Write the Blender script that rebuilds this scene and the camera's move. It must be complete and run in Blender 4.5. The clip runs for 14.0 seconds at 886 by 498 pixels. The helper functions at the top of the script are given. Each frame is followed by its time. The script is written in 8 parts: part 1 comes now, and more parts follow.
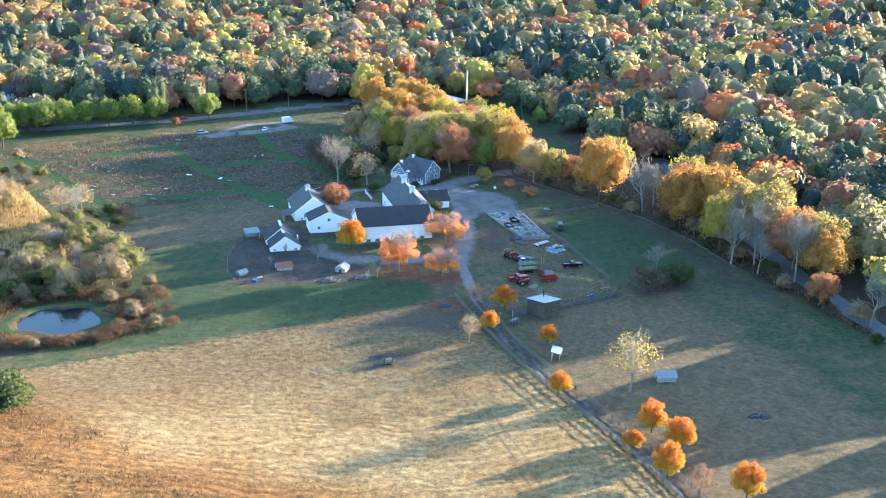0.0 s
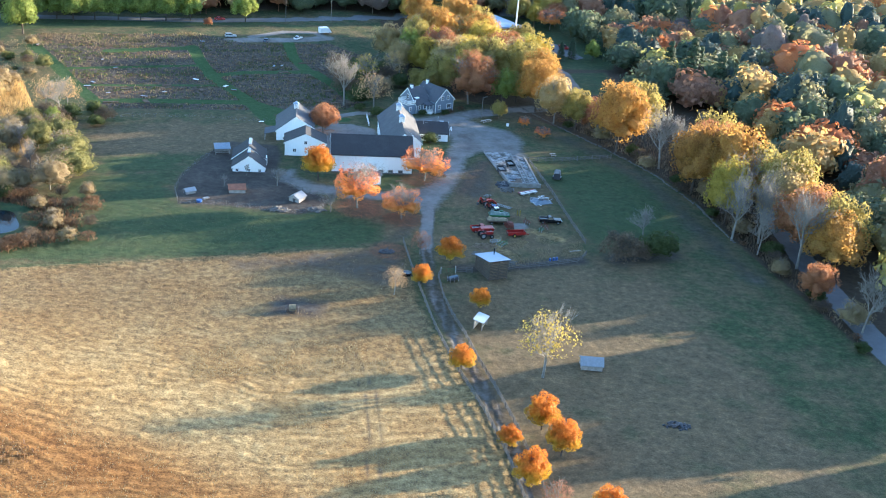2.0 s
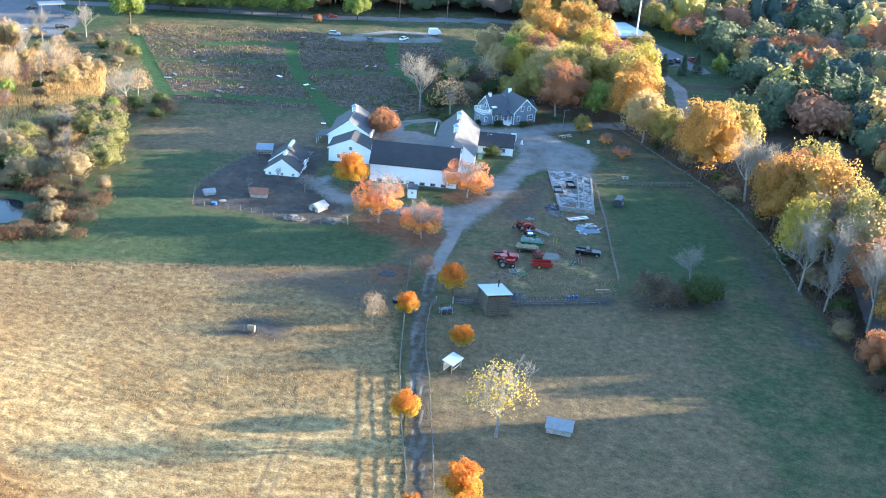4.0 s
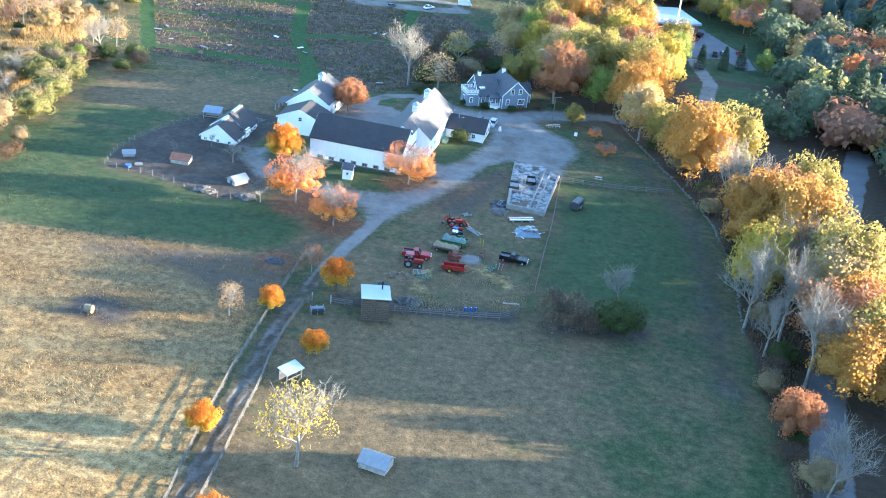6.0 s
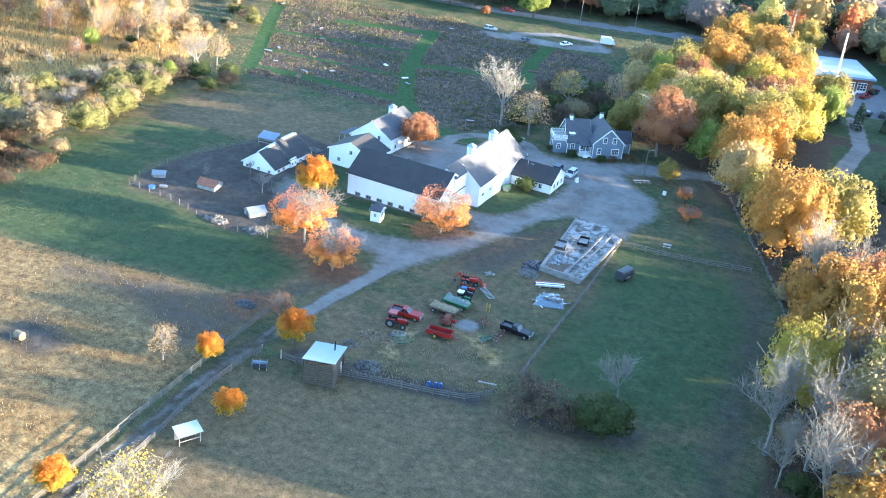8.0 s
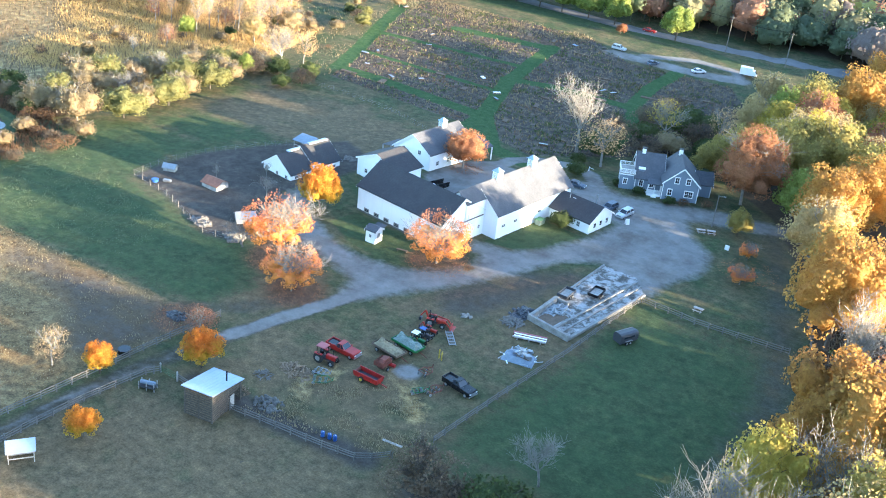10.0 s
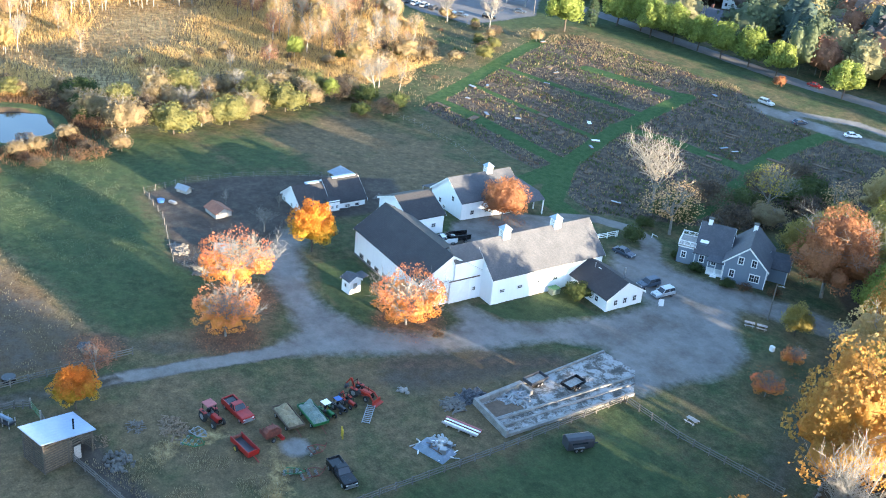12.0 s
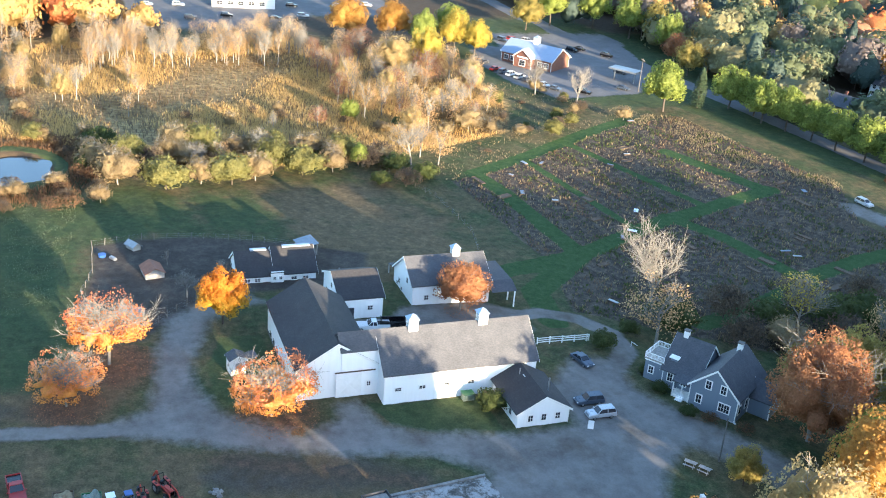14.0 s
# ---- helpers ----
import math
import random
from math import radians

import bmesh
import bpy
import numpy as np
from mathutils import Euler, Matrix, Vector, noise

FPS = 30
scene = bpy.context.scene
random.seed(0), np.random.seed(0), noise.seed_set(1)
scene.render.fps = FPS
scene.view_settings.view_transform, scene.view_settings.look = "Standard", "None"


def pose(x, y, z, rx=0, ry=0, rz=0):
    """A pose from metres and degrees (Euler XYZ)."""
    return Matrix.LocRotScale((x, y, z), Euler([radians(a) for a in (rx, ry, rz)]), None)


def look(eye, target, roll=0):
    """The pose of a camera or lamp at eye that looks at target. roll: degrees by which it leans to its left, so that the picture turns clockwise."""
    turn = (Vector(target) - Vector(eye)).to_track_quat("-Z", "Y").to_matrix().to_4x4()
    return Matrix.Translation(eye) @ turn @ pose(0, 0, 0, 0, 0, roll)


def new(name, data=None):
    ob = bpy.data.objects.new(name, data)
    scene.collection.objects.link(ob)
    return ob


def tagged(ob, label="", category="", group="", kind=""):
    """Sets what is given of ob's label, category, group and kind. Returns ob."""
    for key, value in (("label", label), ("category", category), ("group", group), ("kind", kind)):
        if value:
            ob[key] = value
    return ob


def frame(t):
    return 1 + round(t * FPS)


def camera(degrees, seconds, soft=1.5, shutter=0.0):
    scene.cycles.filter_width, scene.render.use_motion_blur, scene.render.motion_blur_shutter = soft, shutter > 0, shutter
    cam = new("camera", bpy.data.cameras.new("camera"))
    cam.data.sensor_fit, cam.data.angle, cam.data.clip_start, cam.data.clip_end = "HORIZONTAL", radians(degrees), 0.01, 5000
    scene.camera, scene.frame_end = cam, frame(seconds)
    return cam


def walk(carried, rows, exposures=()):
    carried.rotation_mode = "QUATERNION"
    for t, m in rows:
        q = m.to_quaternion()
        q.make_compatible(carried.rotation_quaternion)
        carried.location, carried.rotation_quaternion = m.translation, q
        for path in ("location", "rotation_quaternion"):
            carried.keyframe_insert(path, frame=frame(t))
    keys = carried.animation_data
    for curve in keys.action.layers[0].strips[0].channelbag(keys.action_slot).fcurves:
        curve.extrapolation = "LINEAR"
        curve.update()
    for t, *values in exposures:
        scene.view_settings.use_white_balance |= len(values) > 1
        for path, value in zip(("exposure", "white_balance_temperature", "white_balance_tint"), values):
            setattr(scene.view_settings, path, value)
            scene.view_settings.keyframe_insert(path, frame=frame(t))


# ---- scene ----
cam = camera(44.8, 14.0, soft=1.0)
METRES, EYE, TILT, LEAN, TURN = 379.6, 108.5, 0.0, 0.0, -15.7
ROWS = [
    (0.0, 0.0, 0.0, 0.0, 0.42, -19.52, -1.2),
    (0.5, 0.0304, 0.0195, -0.0006, 3.87, -20.92, -1.39),
    (1.0, 0.0582, 0.0387, -0.0029, 6.52, -21.76, -2.35),
    (1.5, 0.0866, 0.0599, -0.0032, 8.39, -23.59, -3.4),
    (2.0, 0.1131, 0.0817, -0.0046, 9.13, -24.21, -4.47),
    (2.5, 0.1371, 0.104, -0.0058, 11.14, -24.45, -4.94),
    (3.0, 0.1625, 0.1274, -0.0085, 14.65, -23.77, -4.38),
    (5.5, 0.275, 0.2579, -0.0184, 27.2, -26.84, -5.59),
    (6.0, 0.294, 0.2873, -0.02, 29.28, -26.96, -6.19),
    (6.5, 0.31, 0.3166, -0.0218, 32.95, -26.94, -6.05),
    (7.0, 0.3271, 0.3485, -0.0231, 36.93, -26.77, -5.49),
    (9.5, 0.3836, 0.513, -0.034, 53.22, -27.0, -6.28),
    (10.0, 0.3897, 0.5488, -0.0362, 57.51, -27.12, -5.92),
    (10.5, 0.3936, 0.5852, -0.0376, 61.26, -27.0, -5.68),
    (11.0, 0.3952, 0.6217, -0.0392, 65.37, -27.21, -5.5),
    (11.5, 0.395, 0.6594, -0.0405, 69.03, -27.36, -5.69),
    (12.0, 0.3908, 0.696, -0.041, 72.91, -26.86, -5.36),
    (12.5, 0.3863, 0.7342, -0.0431, 77.39, -25.48, -4.6),
    (13.0, 0.3799, 0.7733, -0.0457, 80.92, -24.55, -4.02),
    (13.5, 0.3711, 0.8115, -0.0486, 83.47, -24.07, -4.31),
    (14.0, 0.3603, 0.849, -0.0522, 86.55, -23.92, -4.57),
]
walk(cam, [(t, pose(0, 0, EYE, TILT, LEAN, TURN) @ pose(METRES * x, METRES * y, METRES * z, 90 + pitch, roll, yaw)) for t, x, y, z, yaw, pitch, roll in ROWS], [(0, 2.84, 5530, 10), (0.5, 2.80, 5630, 10), (2, 2.71, 5680, 10), (3, 2.86, 5510, 10), (5.5, 3.20, 5520, 9), (7, 3.30, 5520, 9), (9.5, 3.32, 5820, 9), (11.5, 3.09, 5880, 10), (14, 2.68, 6120, 11)])

# ---- world and sun: low evening sun over the eastern woods ----
SUN_AZ, SUN_EL = 17.0, 8.3          # degrees from +x towards +y; height above the horizon
world = bpy.data.worlds.new("evening_sky")
scene.world = world
world.use_nodes = True
wn, wl = world.node_tree.nodes, world.node_tree.links
sky = wn.new("ShaderNodeTexSky")
sky.sky_type = "NISHITA"
sky.sun_disc = False
sky.sun_elevation = radians(SUN_EL)
sky.sun_rotation = radians(90 - SUN_AZ)
sky.air_density, sky.dust_density, sky.ozone_density = 1.0, 0.6, 2.0
wl.new(sky.outputs["Color"], wn["Background"].inputs["Color"])
wn["Background"].inputs["Strength"].default_value = 0.15

sun_data = bpy.data.lights.new("sun", "SUN")
sun_data.energy, sun_data.angle, sun_data.color = 4.6, radians(0.6), (1.0, 0.78, 0.5)
sun = new("sun", sun_data)
_d = Vector((math.cos(radians(SUN_AZ)) * math.cos(radians(SUN_EL)), math.sin(radians(SUN_AZ)) * math.cos(radians(SUN_EL)), math.sin(radians(SUN_EL))))
sun.matrix_basis = look(_d * 900, (0, 0, 0))


# ---- materials ----
class Nodes:
    """A short way to write a node material."""

    def __init__(self, name):
        self.mat = bpy.data.materials.new(name)
        self.mat.use_nodes = True
        self.t = self.mat.node_tree
        self.bsdf = self.t.nodes["Principled BSDF"]
        self.coord = self.t.nodes.new("ShaderNodeTexCoord")

    def node(self, kind, **inputs):
        n = self.t.nodes.new(kind)
        for key, value in inputs.items():
            self.put(n.inputs[int(key[1:]) if key[0] == "i" and key[1:].isdigit() else key.replace("_", " ")], value)
        return n

    def put(self, socket, value):
        if isinstance(value, bpy.types.NodeSocket):
            self.t.links.new(value, socket)
        else:
            socket.default_value = (*value, 1) if isinstance(value, tuple) and len(value) == 3 and socket.type == "RGBA" else value

    def noise(self, scale, detail=4, rough=0.6, vec=None, distortion=0.0):
        n = self.node("ShaderNodeTexNoise", Scale=scale, Detail=detail, Roughness=rough, Distortion=distortion)
        self.t.links.new(vec or self.coord.outputs["Object"], n.inputs["Vector"])
        return n.outputs["Fac"]

    def ramp(self, fac, *stops):
        r = self.t.nodes.new("ShaderNodeValToRGB")
        while len(r.color_ramp.elements) < len(stops):
            r.color_ramp.elements.new(0.5)
        for e, (p, c) in zip(r.color_ramp.elements, stops):
            e.position, e.color = p, (*c, 1)
        self.t.links.new(fac, r.inputs["Fac"])
        return r.outputs["Color"]

    def math(self, op, a, b=0.0, c=0.0, clamp=False):
        n = self.t.nodes.new("ShaderNodeMath")
        n.operation, n.use_clamp = op, clamp
        for s, v in zip(n.inputs, (a, b, c)):
            self.put(s, v)
        return n.outputs[0]

    def mix(self, fac, a, b, blend="MIX"):
        n = self.t.nodes.new("ShaderNodeMix")
        n.data_type, n.blend_type = "RGBA", blend
        self.put(n.inputs[0], fac)
        self.put(n.inputs[6], a)
        self.put(n.inputs[7], b)
        return n.outputs[2]

    def attr(self, name):
        n = self.t.nodes.new("ShaderNodeAttribute")
        n.attribute_name = name
        return n

    def bump(self, height, strength, distance):
        self.put(self.bsdf.inputs["Normal"], self.node("ShaderNodeBump", Strength=strength, Distance=distance, Height=height).outputs[0])

    def done(self, color, rough=0.8, metal=0.0, spec=None):
        self.put(self.bsdf.inputs["Base Color"], color)
        self.put(self.bsdf.inputs["Roughness"], rough)
        self.put(self.bsdf.inputs["Metallic"], metal)
        if spec is not None:
            self.put(self.bsdf.inputs["Specular IOR Level"], spec)
        return self.mat


def plain(name, color, rough=0.6, metal=0.0, var=0.18, scale=1.5, dirt=None):
    """Paint, metal or wood: a base colour with two scales of grime."""
    n = Nodes(name)
    dark = dirt or tuple(c * (1 - 2 * var) for c in color)
    a = n.noise(scale, 6, 0.65)
    b = n.noise(scale * 9, 3, 0.6)
    f = n.math("ADD", n.math("MULTIPLY", a, 0.65), n.math("MULTIPLY", b, 0.35))
    col = n.ramp(f, (0.3, dark), (0.62, color), (0.9, tuple(min(1, c * (1 + var)) for c in color)))
    n.bump(b, 0.15, 0.01)
    return n.done(col, n.math("ADD", rough - 0.1, n.math("MULTIPLY", a, 0.2)), metal)


def clapboard(name, color, pitch=0.13, stain=0.3):
    """Painted boards with shadow lines and rain streaks."""
    n = Nodes(name)
    sep = n.node("ShaderNodeSeparateXYZ", Vector=n.coord.outputs["Object"])
    saw = n.math("FRACT", n.math("DIVIDE", sep.outputs[2], pitch))
    mp = n.node("ShaderNodeMapping", Vector=n.coord.outputs["Object"])
    mp.inputs["Scale"].default_value = (1.6, 1.6, 0.12)
    streak = n.noise(1.0, 5, 0.7, mp.outputs[0])
    big = n.noise(0.25, 4, 0.6)
    f = n.math("MULTIPLY", n.math("MULTIPLY_ADD", streak, 1.6, -0.55, clamp=True), n.math("MULTIPLY_ADD", big, 1.5, -0.3, clamp=True))
    low = tuple(c * (1 - stain) for c in color)
    col = n.mix(f, color, low)
    n.bump(saw, 0.5, 0.02)
    return n.done(col, 0.55)


def shingles(name, a, b, c, course=0.16):
    n = Nodes(name)
    sep = n.node("ShaderNodeSeparateXYZ", Vector=n.coord.outputs["Object"])
    row = n.math("FRACT", n.math("DIVIDE", sep.outputs[2], course))
    big = n.noise(0.35, 5, 0.65)
    mid = n.noise(2.2, 4, 0.7)
    mp = n.node("ShaderNodeMapping", Vector=n.coord.outputs["Object"])
    mp.inputs["Scale"].default_value = (3.0, 3.0, 9.0)
    cell = n.node("ShaderNodeTexVoronoi", Scale=1.0, Vector=mp.outputs[0])
    f = n.math("ADD", n.math("MULTIPLY", big, 0.5), n.math("ADD", n.math("MULTIPLY", mid, 0.25), n.math("MULTIPLY", cell.outputs["Distance"], 0.25)))
    col = n.ramp(f, (0.28, a), (0.5, b), (0.75, c))
    n.bump(n.math("ADD", row, n.math("MULTIPLY", mid, 0.6)), 0.6, 0.02)
    return n.done(col, 0.85)


def foliage(name, *cols, glow=0.5, speck=0.2, low=None, fine=1.0):
    """Leaves: colour varies from tree to tree, over the crown, and from clump to clump; light passes through. low: the colour of
    the leaves that have not turned yet, in the lower crown."""
    n = Nodes(name)
    info = n.t.nodes.new("ShaderNodeObjectInfo").outputs["Random"]
    isl = n.t.nodes.new("ShaderNodeNewGeometry").outputs["Random Per Island"]
    where, clump, leafy = n.noise(0.09, 2, 0.5), n.noise(0.75, 3, 0.6), n.noise(2.6, 3, 0.7)
    f = n.math("ADD", n.math("MULTIPLY", info, 0.3), n.math("ADD", n.math("MULTIPLY", isl, speck), n.math("ADD", n.math("MULTIPLY_ADD", where, 0.9, -0.36), n.math("MULTIPLY_ADD", clump, 0.7, -0.26))), clamp=True)
    steps = [(i / max(1, len(cols) - 1), c) for i, c in enumerate(cols)]
    col = n.ramp(f, *steps)
    if low:
        sep = n.node("ShaderNodeSeparateXYZ", Vector=n.coord.outputs["Generated"])
        t = n.math("MULTIPLY_ADD", n.math("ADD", sep.outputs[2], n.math("MULTIPLY_ADD", clump, 0.8, -0.4)), -2.6, 1.55, clamp=True)
        col = n.mix(n.math("MULTIPLY", t, 0.85), col, low)
    tone = n.math("ADD", n.math("MULTIPLY_ADD", isl, 0.7 * speck, 1 - 0.55 * fine - 0.3 * speck), n.math("MULTIPLY", leafy, 1.1 * fine))
    hsv = n.node("ShaderNodeHueSaturation", Saturation=1.0, Value=tone, Color=col)
    relief = n.node("ShaderNodeBump", Strength=0.75 * fine, Distance=0.5, Height=n.math("ADD", n.math("MULTIPLY", clump, 0.8), n.math("MULTIPLY", leafy, 0.45))).outputs[0]
    n.put(n.bsdf.inputs["Base Color"], hsv.outputs[0])
    n.put(n.bsdf.inputs["Normal"], relief)
    n.bsdf.inputs["Roughness"].default_value = 0.65
    n.bsdf.inputs["Specular IOR Level"].default_value = 0.2
    tr = n.node("ShaderNodeBsdfTranslucent", Color=hsv.outputs[0], Normal=relief)
    mx = n.node("ShaderNodeMixShader", Fac=glow)
    n.t.links.new(n.bsdf.outputs[0], mx.inputs[1])
    n.t.links.new(tr.outputs[0], mx.inputs[2])
    n.t.links.new(mx.outputs[0], n.t.nodes["Material Output"].inputs["Surface"])
    return n.mat


M = {}
M["white"] = clapboard("white_clapboard", (0.87, 0.88, 0.88), 0.14, 0.22)
M["whitetrim"] = plain("white_trim", (0.84, 0.84, 0.82), 0.5, var=0.06)
M["bluegrey"] = clapboard("blue_grey_shingle_siding", (0.168, 0.208, 0.261), 0.14, 0.25)
M["roofdark"] = shingles("charcoal_asphalt_shingles", (0.018, 0.018, 0.021), (0.03, 0.03, 0.034), (0.05, 0.049, 0.051))
M["roofgrey"] = shingles("weathered_grey_shingles", (0.042, 0.044, 0.051), (0.069, 0.072, 0.082), (0.102, 0.105, 0.114))
M["roofblue"] = shingles("slate_blue_shingles", (0.04, 0.044, 0.053), (0.067, 0.071, 0.084), (0.107, 0.111, 0.12))
M["glass"] = plain("window_glass", (0.03, 0.035, 0.045), 0.12, var=0.1)
M["concrete"] = plain("weathered_concrete", (0.262, 0.257, 0.247), 0.9, var=0.25, scale=0.9, dirt=(0.101, 0.093, 0.083))
def broken_slab():
    """Pale concrete with dark broken-out and overgrown patches."""
    n = Nodes("broken_concrete_slab")
    a, b = n.noise(0.42, 6, 0.7, distortion=0.6), n.noise(3.0, 5, 0.7)
    f = n.math("ADD", n.math("MULTIPLY", a, 0.75), n.math("MULTIPLY", b, 0.25))
    col = n.ramp(f, (0.42, (0.055, 0.052, 0.045)), (0.48, (0.13, 0.12, 0.108)), (0.53, (0.27, 0.265, 0.26)), (0.68, (0.38, 0.375, 0.37)))
    n.bump(f, 0.6, 0.08)
    return n.done(col, 0.92)


M["slabtop"] = broken_slab()
M["stone"] = plain("field_stone", (0.141, 0.136, 0.127), 0.9, var=0.3, scale=0.8)
M["shedwood"] = plain("weathered_brown_boards", (0.134, 0.111, 0.087), 0.9, var=0.4, scale=2.5)
M["oldwood"] = plain("silvered_wood", (0.42, 0.39, 0.36), 0.85, var=0.3, scale=2.0)
M["fencewood"] = plain("grey_brown_fence_wood", (0.16, 0.148, 0.135), 0.9, var=0.3, scale=2.0)
M["brownwood"] = plain("brown_wood", (0.134, 0.094, 0.064), 0.85, var=0.3, scale=2.0)
M["logend"] = plain("split_firewood", (0.242, 0.175, 0.114), 0.9, var=0.4, scale=3.0)
# the blue in this base colour paints in the sky's reflection
M["metalroof"] = plain("sky_tinted_sheet_metal", (0.3, 0.38, 0.5), 0.45, 0.3, var=0.08)
M["galv"] = plain("galvanised_steel", (0.335, 0.349, 0.362), 0.42, 0.6, var=0.15)
M["red"] = plain("red_paint", (0.335, 0.017, 0.014), 0.35, var=0.25)
M["orange"] = plain("orange_red_paint", (0.389, 0.034, 0.017), 0.4, var=0.25)
M["pink"] = plain("faded_red_plastic", (0.369, 0.107, 0.107), 0.6, var=0.2)
M["rust"] = plain("rusty_red_steel", (0.175, 0.047, 0.03), 0.75, var=0.4)
M["green"] = plain("green_paint", (0.02, 0.134, 0.04), 0.4, var=0.25)
M["blue"] = plain("blue_paint", (0.034, 0.107, 0.335), 0.4, var=0.2)
M["yellow"] = plain("yellow_paint", (0.47, 0.335, 0.04), 0.45, var=0.2)
M["black"] = plain("black_paint", (0.008, 0.008, 0.01), 0.25, var=0.2)
M["darkgrey"] = plain("dark_grey_paint", (0.047, 0.05, 0.06), 0.4, var=0.2)
M["carblue"] = plain("blue_grey_car_paint", (0.081, 0.107, 0.148), 0.3, 0.3, var=0.1)
M["silver"] = plain("silver_car_paint", (0.55, 0.57, 0.6), 0.3, 0.4, var=0.1)
M["carwhite"] = plain("white_car_paint", (0.78, 0.78, 0.78), 0.3, var=0.06)
M["tyre"] = plain("tyre_rubber", (0.017, 0.017, 0.017), 0.85, var=0.2)
M["tarp"] = plain("grey_green_tarp", (0.161, 0.215, 0.194), 0.6, var=0.3, scale=0.8)
M["bluetarp"] = plain("pale_blue_tarp", (0.177, 0.226, 0.291), 0.5, var=0.2)
M["hay"] = plain("old_hay", (0.282, 0.228, 0.141), 0.95, var=0.35, scale=2.0)
M["terracotta"] = plain("terracotta_sheet_roof", (0.282, 0.114, 0.067), 0.8, var=0.25)
M["brick"] = plain("red_brick", (0.201, 0.087, 0.06), 0.85, var=0.25)
M["bark"] = plain("grey_brown_bark", (0.107, 0.087, 0.071), 0.95, var=0.35, scale=1.5)
M["palebark"] = plain("pale_grey_bark", (0.268, 0.249, 0.221), 0.9, var=0.3, scale=1.2)
M["asphalt"] = plain("asphalt", (0.06, 0.06, 0.064), 0.9, var=0.2, scale=0.2)

M["leaf_orange"] = foliage("orange_maple_leaves", (0.581, 0.138, 0.075), (0.71, 0.248, 0.105), (0.774, 0.386, 0.18), low=(0.748, 0.344, 0.075))
M["leaf_lane"] = foliage("amber_maple_leaves", (0.451, 0.116, 0.022), (0.58, 0.22, 0.031), (0.624, 0.336, 0.044), low=(0.473, 0.348, 0.039))
M["leaf_gold"] = foliage("gold_leaves", (0.27, 0.135, 0.045), (0.42, 0.24, 0.065), (0.47, 0.31, 0.09), glow=0.6, speck=0.3)
M["leaf_yellow"] = foliage("yellow_leaves", (0.3, 0.246, 0.06), (0.45, 0.355, 0.074), (0.511, 0.414, 0.101), glow=0.6)
M["leaf_russet"] = foliage("russet_oak_leaves", (0.255, 0.114, 0.06), (0.362, 0.168, 0.081), (0.402, 0.242, 0.12))
M["leaf_olive"] = foliage("olive_yellow_leaves", (0.218, 0.188, 0.063), (0.348, 0.287, 0.089), (0.471, 0.368, 0.118), glow=0.58)
M["leaf_lime"] = foliage("yellow_green_leaves", (0.161, 0.204, 0.048), (0.25, 0.297, 0.074), (0.346, 0.37, 0.103))
M["leaf_green"] = foliage("green_leaves", (0.047, 0.067, 0.023), (0.081, 0.104, 0.034), (0.134, 0.141, 0.05))
M["leaf_dark"] = foliage("pine_needles", (0.029, 0.05, 0.027), (0.05, 0.075, 0.038), (0.075, 0.101, 0.05), glow=0.15)
M["leaf_tan"] = foliage("dry_tan_twigs", (0.468, 0.296, 0.145), (0.611, 0.397, 0.199), (0.72, 0.482, 0.254), glow=0.62)
M["leaf_pale"] = foliage("pale_straw_leaves", (0.339, 0.255, 0.126), (0.451, 0.347, 0.163), (0.515, 0.408, 0.2), glow=0.6)
M["leaf_hedge"] = foliage("olive_tan_twigs", (0.175, 0.127, 0.077), (0.255, 0.194, 0.107), (0.309, 0.261, 0.134))
M["leaf_brown"] = foliage("brown_brush_leaves", (0.114, 0.067, 0.04), (0.181, 0.107, 0.06), (0.242, 0.161, 0.087))
M["leaf_oliveg"] = foliage("olive_green_leaves", (0.114, 0.114, 0.044), (0.194, 0.187, 0.067), (0.282, 0.255, 0.094))
M["leaf_pink"] = foliage("dull_red_leaves", (0.215, 0.101, 0.067), (0.295, 0.148, 0.094), (0.335, 0.201, 0.12))
M["reed"] = foliage("dry_reeds", (0.473, 0.313, 0.13), (0.638, 0.445, 0.188), (0.764, 0.553, 0.25), glow=0.58)
M["brush"] = foliage("brown_brush", (0.101, 0.074, 0.053), (0.154, 0.114, 0.077), (0.201, 0.161, 0.107))
M["tuft"] = foliage("dry_grass_tufts", (0.228, 0.175, 0.101), (0.302, 0.242, 0.141), (0.349, 0.288, 0.181), glow=0.5)
# woodland leaves: distance haze is mixed into these colours as extra blue and paleness
M["wood_pine"] = foliage("woodland_pine", (0.037, 0.06, 0.053), (0.056, 0.084, 0.072), (0.078, 0.104, 0.086), glow=0.3, speck=0.3, fine=0.7)
M["wood_green"] = foliage("woodland_green", (0.079, 0.103, 0.064), (0.125, 0.153, 0.085), (0.171, 0.199, 0.116), speck=0.3, fine=0.7)
M["wood_olive"] = foliage("woodland_olive", (0.187, 0.18, 0.103), (0.261, 0.243, 0.129), (0.329, 0.302, 0.16), speck=0.3, fine=0.7)
M["wood_gold"] = foliage("woodland_gold", (0.341, 0.219, 0.089), (0.442, 0.298, 0.116), (0.499, 0.35, 0.146), speck=0.3, fine=0.7)
M["wood_yellow"] = foliage("woodland_yellow", (0.376, 0.33, 0.104), (0.473, 0.411, 0.127), (0.515, 0.453, 0.162), speck=0.3, fine=0.7)
M["wood_orange"] = foliage("woodland_orange", (0.485, 0.159, 0.064), (0.575, 0.219, 0.082), (0.591, 0.274, 0.1), speck=0.3, fine=0.7)
